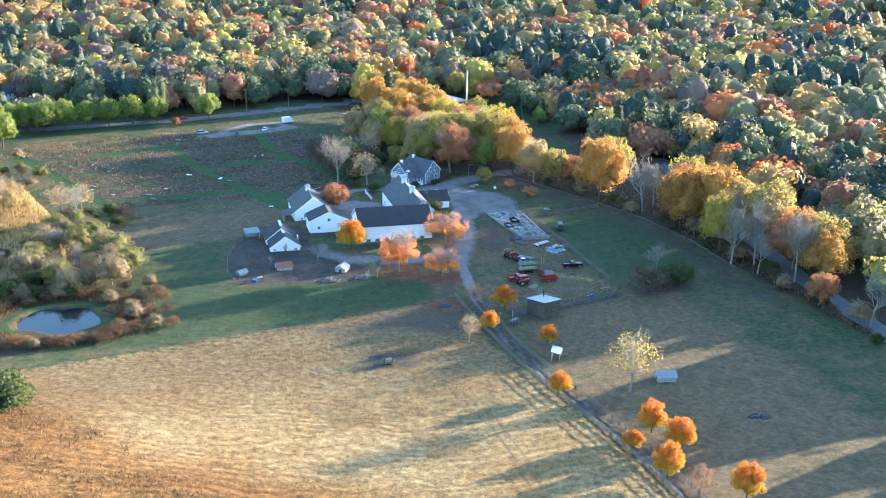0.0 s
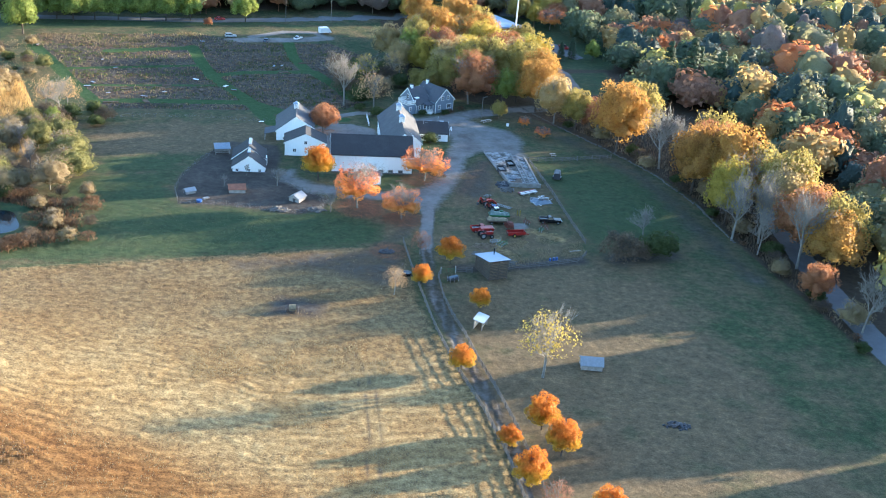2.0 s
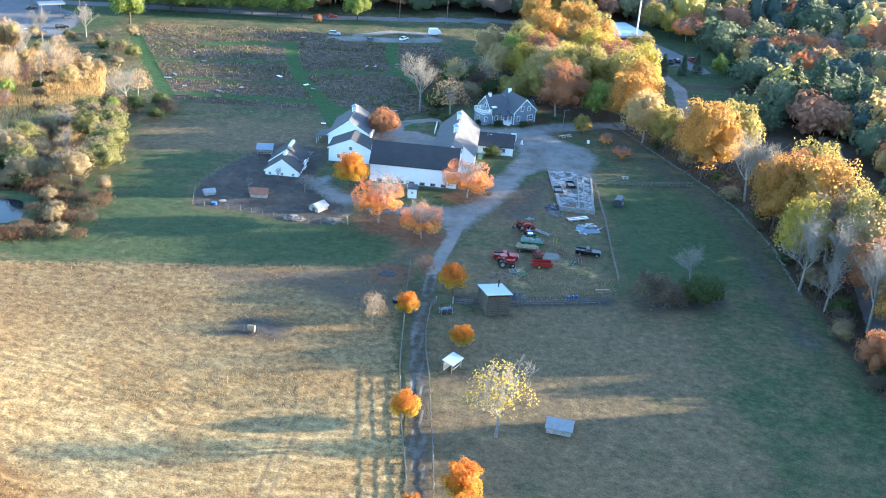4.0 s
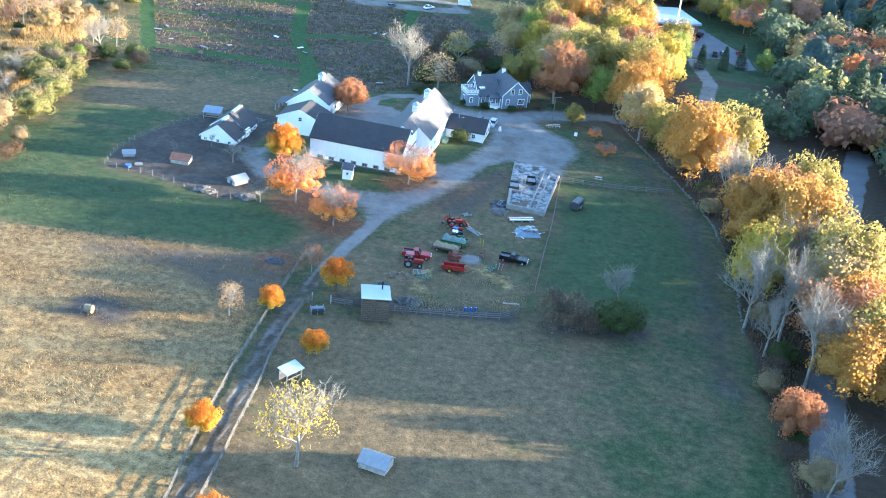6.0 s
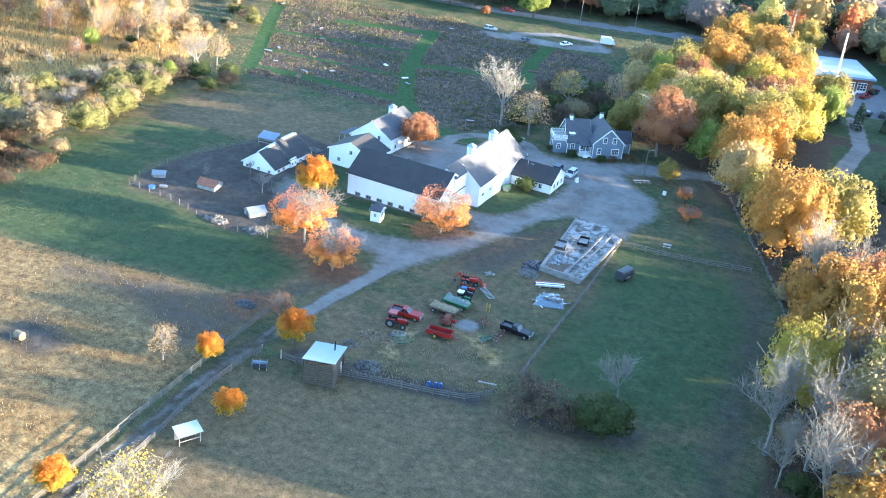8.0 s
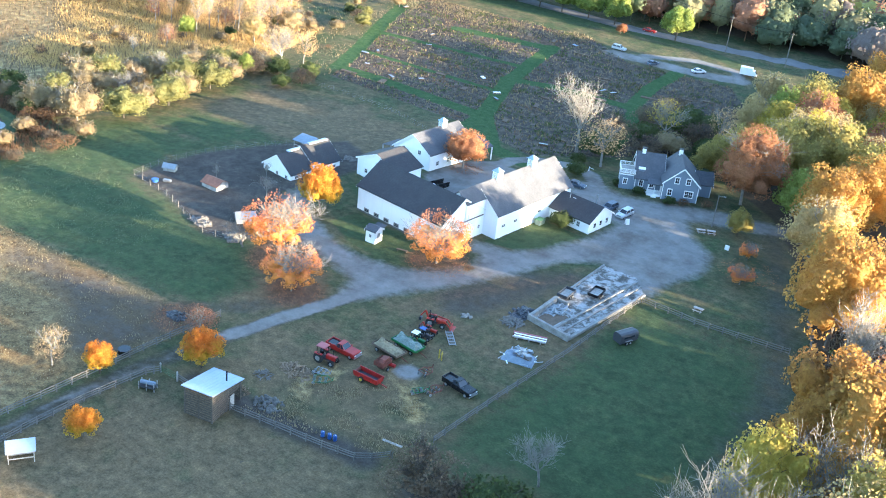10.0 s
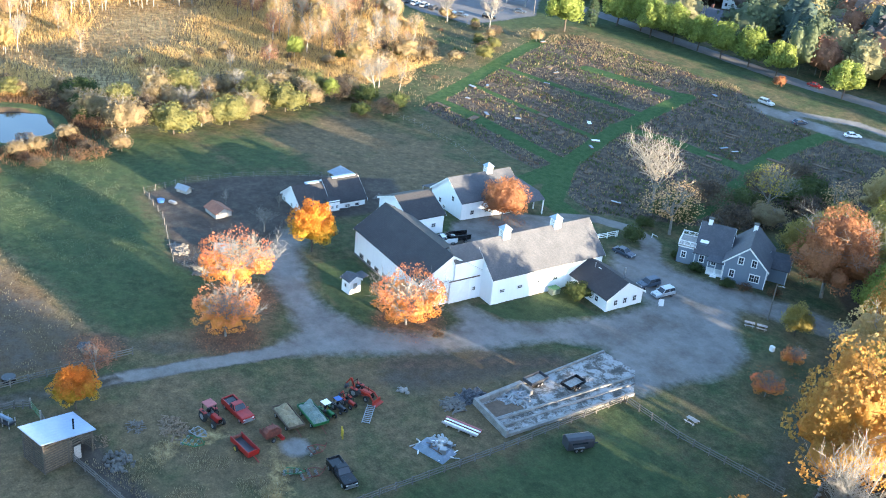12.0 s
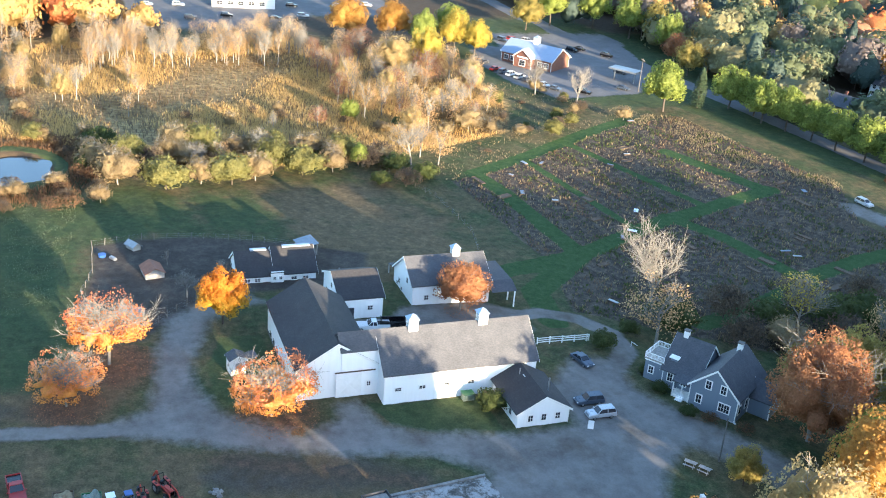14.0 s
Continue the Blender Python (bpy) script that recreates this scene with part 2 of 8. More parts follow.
M["wood_russet"] = foliage("woodland_russet", (0.265, 0.131, 0.082), (0.338, 0.18, 0.109), (0.386, 0.223, 0.134), speck=0.3, fine=0.7)
M["wood_tan"] = foliage("woodland_bare", (0.187, 0.15, 0.131), (0.235, 0.192, 0.169), (0.276, 0.225, 0.199), speck=0.3, fine=0.7)

w = Nodes("pond_water")
w.bump(w.noise(0.8, 3), 0.08, 0.02)
M["water"] = w.done((0.008, 0.014, 0.02), 0.06)


def ground_material():
    n = Nodes("farm_ground")
    a, b = n.attr("zone_a"), n.attr("zone_b")
    sa, sb = n.node("ShaderNodeSeparateColor", Color=a.outputs["Color"]), n.node("ShaderNodeSeparateColor", Color=b.outputs["Color"])
    n8, n2, n05, n01 = n.noise(3.2, 5, 0.7), n.noise(0.7, 5, 0.65), n.noise(0.16, 5, 0.62), n.noise(0.045, 4, 0.6)
    rag = n.math("ADD", n.math("MULTIPLY_ADD", n05, 0.7, -0.35), n.math("MULTIPLY_ADD", n2, 0.6, -0.3))

    def mask(socket, soft=0.25):
        m = n.math("ADD", socket, n.math("MULTIPLY", rag, n.math("MULTIPLY", 4.0, n.math("MULTIPLY", socket, n.math("SUBTRACT", 1.0, socket)))))
        return n.math("MULTIPLY_ADD", n.math("SUBTRACT", m, 0.5), 1 / soft, 0.5, clamp=True)

    fine = n.math("ADD", n.math("MULTIPLY", n8, 0.5), n.math("MULTIPLY", n2, 0.5))
    # pasture: green with dry patches
    green = n.ramp(fine, (0.36, (0.023, 0.037, 0.017)), (0.5, (0.044, 0.064, 0.027)), (0.64, (0.087, 0.101, 0.047)))
    dry = n.ramp(fine, (0.36, (0.068, 0.052, 0.028)), (0.5, (0.117, 0.088, 0.05)), (0.64, (0.192, 0.144, 0.083)))
    patch = n.math("MULTIPLY_ADD", n.math("ADD", n.math("MULTIPLY", n05, 0.6), n.math("MULTIPLY", n01, 0.4)), 5.0, -2.1, clamp=True)
    c = n.attr("zone_c")
    zc = n.node("ShaderNodeSeparateColor", Color=c.outputs["Color"])
    patch = n.math("ADD", n.math("MULTIPLY", patch, 0.85), n.math("MULTIPLY_ADD", zc.outputs[0], -0.78, 0.3), clamp=True)
    pasture = n.mix(patch, dry, green)
    tone = n.ramp(n.noise(0.3, 6, 0.72), (0.34, (0.76, 0.78, 0.78)), (0.52, (0.97, 0.97, 0.96)), (0.66, (1.16, 1.12, 1.05)))
    pasture = n.mix(1.0, pasture, tone, "MULTIPLY")
    spot = n.math("MULTIPLY_ADD", n.noise(1.1, 2, 0.5), 9.0, -5.9, clamp=True)
    pasture = n.mix(n.math("MULTIPLY", spot, 0.55), pasture, (0.06, 0.05, 0.04))
    # mown field: windrows that run across the slope
    bowl = n.node("ShaderNodeMapping", Vector=n.coord.outputs["Object"])
    bowl.inputs["Scale"].default_value = (0.8, 1.0, 0.0)
    warp = n.node("ShaderNodeVectorMath", i0=bowl.outputs[0])
    warp.operation = "DISTANCE"
    warp.inputs[1].default_value = (44.0, 300.0, 0.0)
    wob = n.math("ADD", warp.outputs["Value"], n.math("ADD", n.math("MULTIPLY", n.noise(0.03, 3, 0.5), 26.0), n.math("MULTIPLY", n2, 0.55)))
    rows = n.math("MULTIPLY_ADD", n.math("SINE", n.math("MULTIPLY", wob, 2.35)), 0.5, 0.5)
    rows = n.math("MULTIPLY", rows, n.math("MULTIPLY", n.math("MULTIPLY_ADD", n.noise(0.22, 4, 0.75), 5.0, -1.9, clamp=True), n.math("MULTIPLY_ADD", zc.outputs[2], -0.75, 1.0)))
    sf = n.math("ADD", n.math("MULTIPLY_ADD", rows, 0.09, -0.02), n.math("ADD", n.math("MULTIPLY", n2, 0.5), n.math("MULTIPLY", n8, 0.5)))
    straw = n.ramp(sf, (0.38, (0.111, 0.077, 0.039)), (0.5, (0.246, 0.174, 0.081)), (0.66, (0.426, 0.324, 0.155)))
    straw = n.mix(n.math("MULTIPLY_ADD", n01, 3.0, -1.2, clamp=True), straw, n.mix(1.0, straw, (0.82, 0.68, 0.55), "MULTIPLY"))
    # north part greyer and darker: trampled straw plus the tree row's shade, as colour
    straw = n.mix(n.math("MULTIPLY", zc.outputs[2], 0.9), straw, n.mix(1.0, straw, (0.66, 0.66, 0.7), "MULTIPLY"))
    straw = n.mix(n.math("MULTIPLY", zc.outputs[1], 0.85), straw, n.mix(1.0, straw, (0.66, 0.44, 0.28), "MULTIPLY"))
    gf = n.math("ADD", n.math("MULTIPLY", n8, 0.22), n.math("ADD", n.math("MULTIPLY", n05, 0.5), n.math("MULTIPLY", n2, 0.28)))
    gravel = n.ramp(gf, (0.34, (0.113, 0.105, 0.098)), (0.5, (0.169, 0.161, 0.152)), (0.66, (0.225, 0.214, 0.201)))
    gravel = n.mix(n.math("MULTIPLY_ADD", n.noise(0.11, 5, 0.7), 4.5, -2.2, clamp=True), gravel, n.mix(1.0, gravel, (0.68, 0.62, 0.55), "MULTIPLY"))
    mud = n.ramp(n.math("ADD", n.math("MULTIPLY", fine, 0.6), n.math("MULTIPLY", n05, 0.4)), (0.36, (0.03, 0.026, 0.022)), (0.5, (0.058, 0.049, 0.042)), (0.64, (0.104, 0.091, 0.074)))
    soil = n.ramp(n.math("ADD", n.math("MULTIPLY", n2, 0.6), n.math("MULTIPLY", n8, 0.45)), (0.4, (0.025, 0.021, 0.017)), (0.5, (0.055, 0.045, 0.036)), (0.58, (0.091, 0.074, 0.058)), (0.68, (0.159, 0.132, 0.099)))
    lush = n.mix(n.math("MULTIPLY_ADD", n05, 3.0, -1.35, clamp=True), n.ramp(fine, (0.3, (0.026, 0.043, 0.02)), (0.5, (0.042, 0.066, 0.028)), (0.7, (0.078, 0.096, 0.042))), pasture)
    lush = n.mix(1.0, lush, tone, "MULTIPLY")
    litter = n.ramp(fine, (0.36, (0.06, 0.037, 0.027)), (0.5, (0.114, 0.064, 0.041)), (0.64, (0.201, 0.107, 0.06)))
    floor = n.ramp(fine, (0.3, (0.034, 0.026, 0.017)), (0.55, (0.067, 0.05, 0.034)), (0.8, (0.114, 0.084, 0.05)))
    tar = n.ramp(gf, (0.3, (0.101, 0.101, 0.104)), (0.5, (0.134, 0.134, 0.138)), (0.7, (0.175, 0.175, 0.178)))
    turf = n.ramp(fine, (0.36, (0.019, 0.043, 0.014)), (0.5, (0.033, 0.071, 0.022)), (0.64, (0.065, 0.095, 0.036)))
    col = pasture
    for socket, kind in ((sb.outputs[2], floor), (sa.outputs[0], straw), (sa.outputs[1], lush), (sa.outputs[2], soil), (c.outputs["Alpha"], turf), (sb.outputs[1], mud), (b.outputs["Alpha"], litter), (sb.outputs[0], gravel), (a.outputs["Alpha"], tar)):
        col = n.mix(mask(socket, 0.5 if kind in (gravel, litter, mud) else 0.25), col, kind)
    smooth = n.math("SUBTRACT", 1.0, n.math("MAXIMUM", mask(sb.outputs[0]), mask(a.outputs["Alpha"])))
    relief = n.math("ADD", n.math("MULTIPLY", n8, 0.6), n.math("ADD", n2, n.math("MULTIPLY", n.math("ADD", n.math("MULTIPLY", rows, 1.0), n.math("MULTIPLY", n2, 1.0)), mask(sa.outputs[0]))))
    n.bump(n.math("MULTIPLY", relief, n.math("MULTIPLY_ADD", smooth, 0.93, 0.07)), 0.45, 0.3)
    return n.done(col, 0.95, spec=0.15)


M["ground"] = ground_material()


# ---- building helpers ----
def sstep(t):
    t = np.clip(t, 0, 1)
    return t * t * (3 - 2 * t)


def gz(x, y):
    """Height of the land."""
    x, y = np.asarray(x, float), np.asarray(y, float)
    u = y - 0.7 * x
    z = 0.0006 * np.clip(230 - y, 0, 110) ** 2 + 11.0 * np.exp(-(((x + 60) / 60) ** 2) - ((y - 172) / 52) ** 2)
    z = z - 2.6 * sstep((u - 285) / 70) * sstep((420 - x) / 300) + 2.0 * sstep((u - 395) / 60)
    z = z + 26 * sstep((np.hypot(x - 100, y - 200) - 480) / 700)
    a = np.arctan2(y - 263, x + 25)
    pond = (((x + 25) / 10.0) ** 2 + ((y - 263) / 7.4) ** 2) * (1 + 0.22 * np.sin(2 * a + 1) + 0.14 * np.sin(5 * a) + 0.1 * np.sin(3 * a + 2))
    return z - 2.4 * sstep(1.5 - pond) * (pond < 1.5)


def g(x, y):
    return float(gz(x, y))


def link_mesh(name, me, mat, parent=None, label=""):
    ob = new(name, me)
    if mat and not me.materials:
        me.materials.append(mat)
    if parent:
        ob.parent = parent
    if label:
        ob["label"] = label
    return ob


def part(name, bm, mat, parent, label=""):
    me = bpy.data.meshes.new(name)
    bm.to_mesh(me)
    bm.free()
    return link_mesh(name, me, mat, parent, label)


def thing(name, x, y, label, category, rz=0.0, group="", z=None, kind=""):
    ob = new(name)
    ob.empty_display_size = 0.2
    ob.matrix_basis = pose(x, y, g(x, y) if z is None else z, 0, 0, rz)
    return tagged(ob, label, category, group, kind)


def box(bm, x0, x1, y0, y1, z0, z1, bev=0.0):
    m = Matrix.Translation(((x0 + x1) / 2, (y0 + y1) / 2, (z0 + z1) / 2)) @ Matrix.Diagonal((abs(x1 - x0), abs(y1 - y0), abs(z1 - z0), 1))
    made = bmesh.ops.create_cube(bm, size=1, matrix=m)["verts"]
    if bev:
        bmesh.ops.bevel(bm, geom=list({e for v in made for e in v.link_edges}), offset=bev, segments=2, affect="EDGES")
    return bm


def boxm(*a, **k):
    return box(bmesh.new(), *a, **k)


def beam(bm, p, q, w, h):
    """A squared timber from p to q."""
    p, q = Vector(p), Vector(q)
    m = Matrix.Translation((p + q) / 2) @ (q - p).to_track_quat("X", "Z").to_matrix().to_4x4() @ Matrix.Diagonal(((q - p).length, w, h, 1))
    bmesh.ops.create_cube(bm, size=1, matrix=m)
    return bm


def rod(bm, p, q, r0, r1=None, seg=8):
    p, q = Vector(p), Vector(q)
    m = Matrix.Translation((p + q) / 2) @ (q - p).to_track_quat("Z", "Y").to_matrix().to_4x4()
    bmesh.ops.create_cone(bm, cap_ends=True, segments=seg, radius1=r0, radius2=r0 if r1 is None else r1, depth=(q - p).length, matrix=m)
    return bm


def prism(bm, outline, y0, y1):
    """An outline in x and z, drawn out from y0 to y1."""
    a = [bm.verts.new((x, y0, z)) for x, z in outline]
    b = [bm.verts.new((x, y1, z)) for x, z in outline]
    bm.faces.new(a)
    bm.faces.new(b[::-1])
    for i in range(len(a)):
        j = (i + 1) % len(a)
        bm.faces.new((a[j], a[i], b[i], b[j]))
    bmesh.ops.recalc_face_normals(bm, faces=bm.faces)
    return bm


def turned(bm, deg, about="Z", at=(0, 0, 0)):
    bmesh.ops.rotate(bm, verts=bm.verts, cent=at, matrix=Matrix.Rotation(radians(deg), 3, about))
    return bm


def moved(bm, x, y, z=0):
    bmesh.ops.translate(bm, verts=bm.verts, vec=(x, y, z))
    return bm


def raw_mesh(name, verts, faces):
    """A mesh from arrays of vertices and of faces, all of one size."""
    me = bpy.data.meshes.new(name)
    faces = np.asarray(faces, np.int32)
    k = faces.shape[1]
    me.vertices.add(len(verts))
    me.vertices.foreach_set("co", np.asarray(verts, np.float32).ravel())
    me.loops.add(faces.size)
    me.loops.foreach_set("vertex_index", faces.ravel())
    me.polygons.add(len(faces))
    me.polygons.foreach_set("loop_start", np.arange(len(faces), dtype=np.int32) * k)
    me.update(calc_edges=True)
    return me


def seg_dist(X, Y, pts):
    d = np.full(X.shape, 1e9)
    for (ax, ay), (bx, by) in zip(pts, pts[1:]):
        vx, vy = bx - ax, by - ay
        t = np.clip(((X - ax) * vx + (Y - ay) * vy) / (vx * vx + vy * vy + 1e-9), 0, 1)
        d = np.minimum(d, np.hypot(X - ax - t * vx, Y - ay - t * vy))
    return d


def inside(X, Y, pts):
    c = np.zeros(X.shape, bool)
    for (ax, ay), (bx, by) in zip(pts, pts[1:] + pts[:1]):
        hit = ((ay > Y) != (by > Y)) & (X < (bx - ax) * (Y - ay) / (by - ay + 1e-12) + ax)
        c ^= hit
    return c


def area(X, Y, pts, soft=2.0):
    """1 inside an outline, 0 outside, with a soft rim."""
    d = seg_dist(X, Y, pts + pts[:1])
    return np.clip(0.5 + np.where(inside(X, Y, pts), d, -d) / soft, 0, 1)


def strip(X, Y, pts, half, soft=1.0):
    return np.clip(0.5 + (half - seg_dist(X, Y, pts)) / soft, 0, 1)


# ---- the land: one sheet, fine over the farm, coarse to the horizon ----
LANE = [(88, 120), (87.8, 150), (87.5, 165), (86.3, 180), (84.2, 196), (82.3, 212), (80.6, 228), (80.3, 240), (81.3, 255), (82.5, 266), (84.5, 280)]
YARD = [(83, 276), (86, 279), (90, 289), (95, 301), (98, 313), (100, 321), (105, 327), (118.5, 322.5), (119, 332), (120.5, 340), (118, 348), (111.5, 352), (106, 359), (113, 364), (122, 369), (132, 374), (131, 378), (118, 373.5), (110, 371), (103, 367), (95, 362), (89, 359), (84, 360), (78, 358), (78, 353), (86, 344.5), (97.5, 345), (97.5, 334), (96, 328), (94, 321.5), (91, 316), (84, 313.5), (84, 310.5), (88, 310), (90.5, 304), (87, 298), (82, 293), (76, 291), (71, 290.5), (66, 291.5), (60, 293.5), (54, 296), (49, 300), (49, 306), (44, 303), (45, 296), (52, 289), (62, 286), (72, 285), (80, 283)]
COURT = [(58.5, 318), (74, 318), (74, 345), (66, 351), (58, 350), (54.5, 345), (54.6, 330), (58.5, 327)]
LOOP = [(82, 359), (77, 364), (70, 365), (63, 361), (60, 355), (61, 348)]
PADDOCK = [(20, 278), (32, 277.5), (40, 275.5), (50, 273), (56, 276), (59, 284), (52, 290), (44, 298), (45, 318), (44, 326), (30, 330), (24, 318), (18, 297), (18, 287)]
FIELD = [(-75, 100), (-75, 205), (-45, 226), (-10, 236), (18, 243.5), (48, 250.5), (70, 254), (76, 250), (76, 230), (78.5, 212), (81, 196), (84, 180), (85, 160), (85, 90)]
GREEN = [(-30, 236), (-6, 240), (18, 244.5), (48, 251.5), (70, 256), (73, 268), (60, 277), (44, 273), (30, 276), (20, 277), (16, 290), (14, 300), (-6, 297), (-12, 286), (0, 270)]
GARDEN = [(-12, 364), (34, 367.5), (60, 362), (80, 392), (82, 440), (62, 462), (30, 452), (10, 462), (-52, 450), (-44, 424)]
PATHS = [([(-49, 431), (-17, 371)], 1.9), ([(-17, 371), (-4, 373.5), (30, 376), (34, 376)], 1.9), ([(34, 376), (19, 405), (12, 427), (8, 442)], 2.0), ([(42, 351), (34, 376), (51, 358), (64, 356)], 2.4), ([(-22, 429), (1, 438), (8, 441)], 1.7), ([(17, 407), (30, 414), (53, 419)], 1.7), ([(53, 419), (47, 439), (45, 458)], 1.9), ([(55, 419), (64, 398), (68, 385)], 1.8), ([(-35, 404), (13, 420)], 0.7), ([(-26, 388), (24, 396)], 0.7)]


def build_ground():
    def axis(lo, hi, step, far):
        core = list(np.arange(lo, hi + step / 2, step))
        out, d = [], step
        while d < far:
            d *= 1.35
            out.append(d)
        return np.array([lo - v for v in out[::-1]] + core + [hi + v for v in out])

    xs, ys = axis(-80, 190, 1.0, 3200), axis(130, 490, 1.0, 3200)
    X, Y = np.meshgrid(xs, ys)
    Z = gz(X, Y)
    rng = np.random.default_rng(3)
    core = (X > -80) & (X < 190) & (Y > 130) & (Y < 490)
    Z = Z + np.where(core, rng.normal(0, 0.03, X.shape), 0)
    nx, ny = len(xs), len(ys)
    idx = np.arange(nx * ny).reshape(ny, nx)
    quads = np.stack([idx[:-1, :-1], idx[:-1, 1:], idx[1:, 1:], idx[1:, :-1]], -1).reshape(-1, 4)
    me = raw_mesh("ground", np.stack([X, Y, Z], -1).reshape(-1, 3), quads)
    ruts = [[(x + o, y) for x, y in LANE] for o in (-0.85, 0.85)]
    lane = np.maximum.reduce([0.6 * strip(X, Y, ruts[0], 0.5, 1.0), 0.6 * strip(X, Y, ruts[1], 0.45, 1.0), strip(X, Y, LANE[-3:], 1.5), 0.97 * area(X, Y, YARD, 5.0)])
    gravel = np.maximum.reduce([lane, area(X, Y, COURT, 2.5), strip(X, Y, LOOP, 2.0), 0.95 * strip(X, Y, [(22, 456), (36, 459.5), (50, 464), (61, 470)], 3.0, 2.5), 0.9 * strip(X, Y, [(30, 463), (43, 474), (56, 476.5), (61, 470)], 2.0, 2.0)])
    gravel = np.maximum(gravel, 0.95 * area(X, Y, [(105.2, 267.8), (107.5, 267.2), (109.2, 268.8), (108.8, 270.8), (106.4, 271.4), (104.9, 269.8)], 2.0))
    gravel = np.maximum(gravel, strip(X, Y, [(128, 372), (142, 376), (152, 392), (154, 430), (148, 460)], 2.4))
    mud = np.maximum.reduce([area(X, Y, PADDOCK, 3), 0.62 * strip(X, Y, LANE, 2.0, 1.5), 0.6 * strip(X, Y, [(59, 206), (62.8, 186), (63, 172), (61, 150)], 0.45, 1.0), 0.6 * strip(X, Y, [(61, 206), (65, 186), (65.2, 172), (63, 150)], 0.45, 1.0), 0.8 * strip(X, Y, [(88, 243), (100, 244.5), (118, 249)], 2.5, 3), 0.8 * strip(X, Y, [(128, 250), (142, 254)], 4, 6), 0.9 * area(X, Y, [(44, 218), (55, 217), (57, 225), (46, 227)], 6)])
    mud = np.maximum.reduce([mud, 0.55 * strip(X, Y, [(122, 368), (132, 350), (142, 330), (150, 311), (155, 287), (156.5, 262), (160, 240)], 4.5, 9), 0.62 * area(X, Y, [(92, 292), (96, 309), (103, 320), (108, 320), (106, 306), (104, 292), (98, 286)], 5), 0.6 * area(X, Y, [(105, 266), (110, 266), (110, 271), (104, 271)], 4), 0.5 * strip(X, Y, [(70, 254), (76, 262), (79, 272)], 2.5, 3), 0.62 * area(X, Y, [(34, 245), (52, 250), (72, 256), (76, 250), (78, 236), (68, 232), (52, 240), (36, 239)], 8)])
    straw = np.clip(area(X, Y, FIELD, 4), 0, np.clip(area(X, Y, FIELD, 26) * 1.7 - 0.35, 0, 1))
    straw = np.maximum(straw, 0.58 * area(X, Y, [(100, 268), (118, 258), (120, 262), (106, 272), (97, 262), (97, 252), (104, 250)], 5))
    straw = np.maximum(straw, 0.9 * area(X, Y, [(-26, 300), (-28, 345), (-45, 392), (-70, 402), (-130, 402), (-155, 350), (-155, 260), (-90, 246), (-46, 250), (-38, 276)], 8))
    lush = np.maximum(0.85 * area(X, Y, GREEN, 9), 0.85 * area(X, Y, [(-10, 300), (14, 300), (18, 312), (0, 316)], 8))
    walks = np.zeros(X.shape)
    for pts, half in PATHS:
        walks = np.maximum(walks, strip(X, Y, pts, half + 0.5))
    lush = np.maximum(lush, 0.8 * area(X, Y, [(122, 258), (150, 262), (156, 296), (146, 322), (120, 318)], 16))
    lush = np.maximum.reduce([lush, area(X, Y, [(84, 314.5), (91, 317), (95, 323), (96, 333), (86, 333), (86, 319)], 1.5), 0.8 * area(X, Y, [(60, 296), (68, 293), (76, 292.5), (83, 295), (88, 301), (88, 308), (82, 304), (60, 303.5)], 2), 0.8 * area(X, Y, [(146, 428), (172, 432), (170, 400), (150, 392)], 6), 0.9 * area(X, Y, [(-70, 452), (10, 478), (34, 484), (60, 478), (60, 484), (30, 492), (-70, 478)], 4)])
    lush = np.maximum(lush, 0.9 * np.clip(1.6 - np.abs(np.sqrt(((X + 25) / 13.5) ** 2 + ((Y - 262.5) / 11.0) ** 2) - 1.05) * 6, 0, 1))
    soil = area(X, Y, GARDEN, 3) * (1 - walks)
    lit = np.zeros(X.shape)
    for cx, cy, r in ((85, 301, 7.5), (66, 279, 8), (77, 272, 6.5), (72, 252, 6), (58, 341, 5)):
        lit = np.maximum(lit, np.clip(1.25 - np.hypot(X - cx, (Y - cy)) / r, 0, 0.62))
    lit = np.maximum(lit, 0.5 * strip(X, Y, [(93, 288), (99, 302), (105, 316), (112, 318)], 2.0, 5))
    woods = np.clip(0.5 + (X - np.interp(Y, [100, 190, 228, 262, 285, 310, 330, 352, 376, 395, 470, 520], [174, 172, 168, 163, 162, 157, 148, 137, 118, 92, 88, 84])) / 5, 0, 1)
    woods = np.maximum(woods, np.clip(0.5 + (Y - 512 - 0.12 * np.clip(X, 0, 400)) / 6, 0, 1))
    woods = np.maximum(woods, np.clip(0.5 + (np.interp(Y, [225, 250, 280, 300, 320, 345, 365, 420, 460], [-60, -16, -18, -16, -24, -28, -24, -56, -76]) - X) / 5, 0, 1) * (Y > 236))
    tar = np.maximum.reduce([strip(X, Y, [(176, 80), (175, 205), (177, 250), (183, 300), (196, 380)], 3.3), strip(X, Y, [(-400, 440), (-200, 455), (-60, 478), (10, 487), (45, 497), (90, 512), (200, 560), (420, 640)], 3.6),
                             area(X, Y, [(-124, 408), (-90, 412), (-72, 420), (-76, 450), (-96, 468), (-150, 480), (-160, 440)], 4), area(X, Y, [(-172, 300), (-168, 330), (-176, 400), (-290, 420), (-290, 300)], 4),
                             area(X, Y, [(134, 475), (148, 464), (158, 468), (166, 456), (170, 460), (167, 476), (150, 507), (126, 490), (116, 490), (116, 480)], 2)])
    lush = np.maximum(lush, 0.75 * area(X, Y, [(112, 440), (176, 436), (204, 500), (180, 532), (112, 526)], 5))
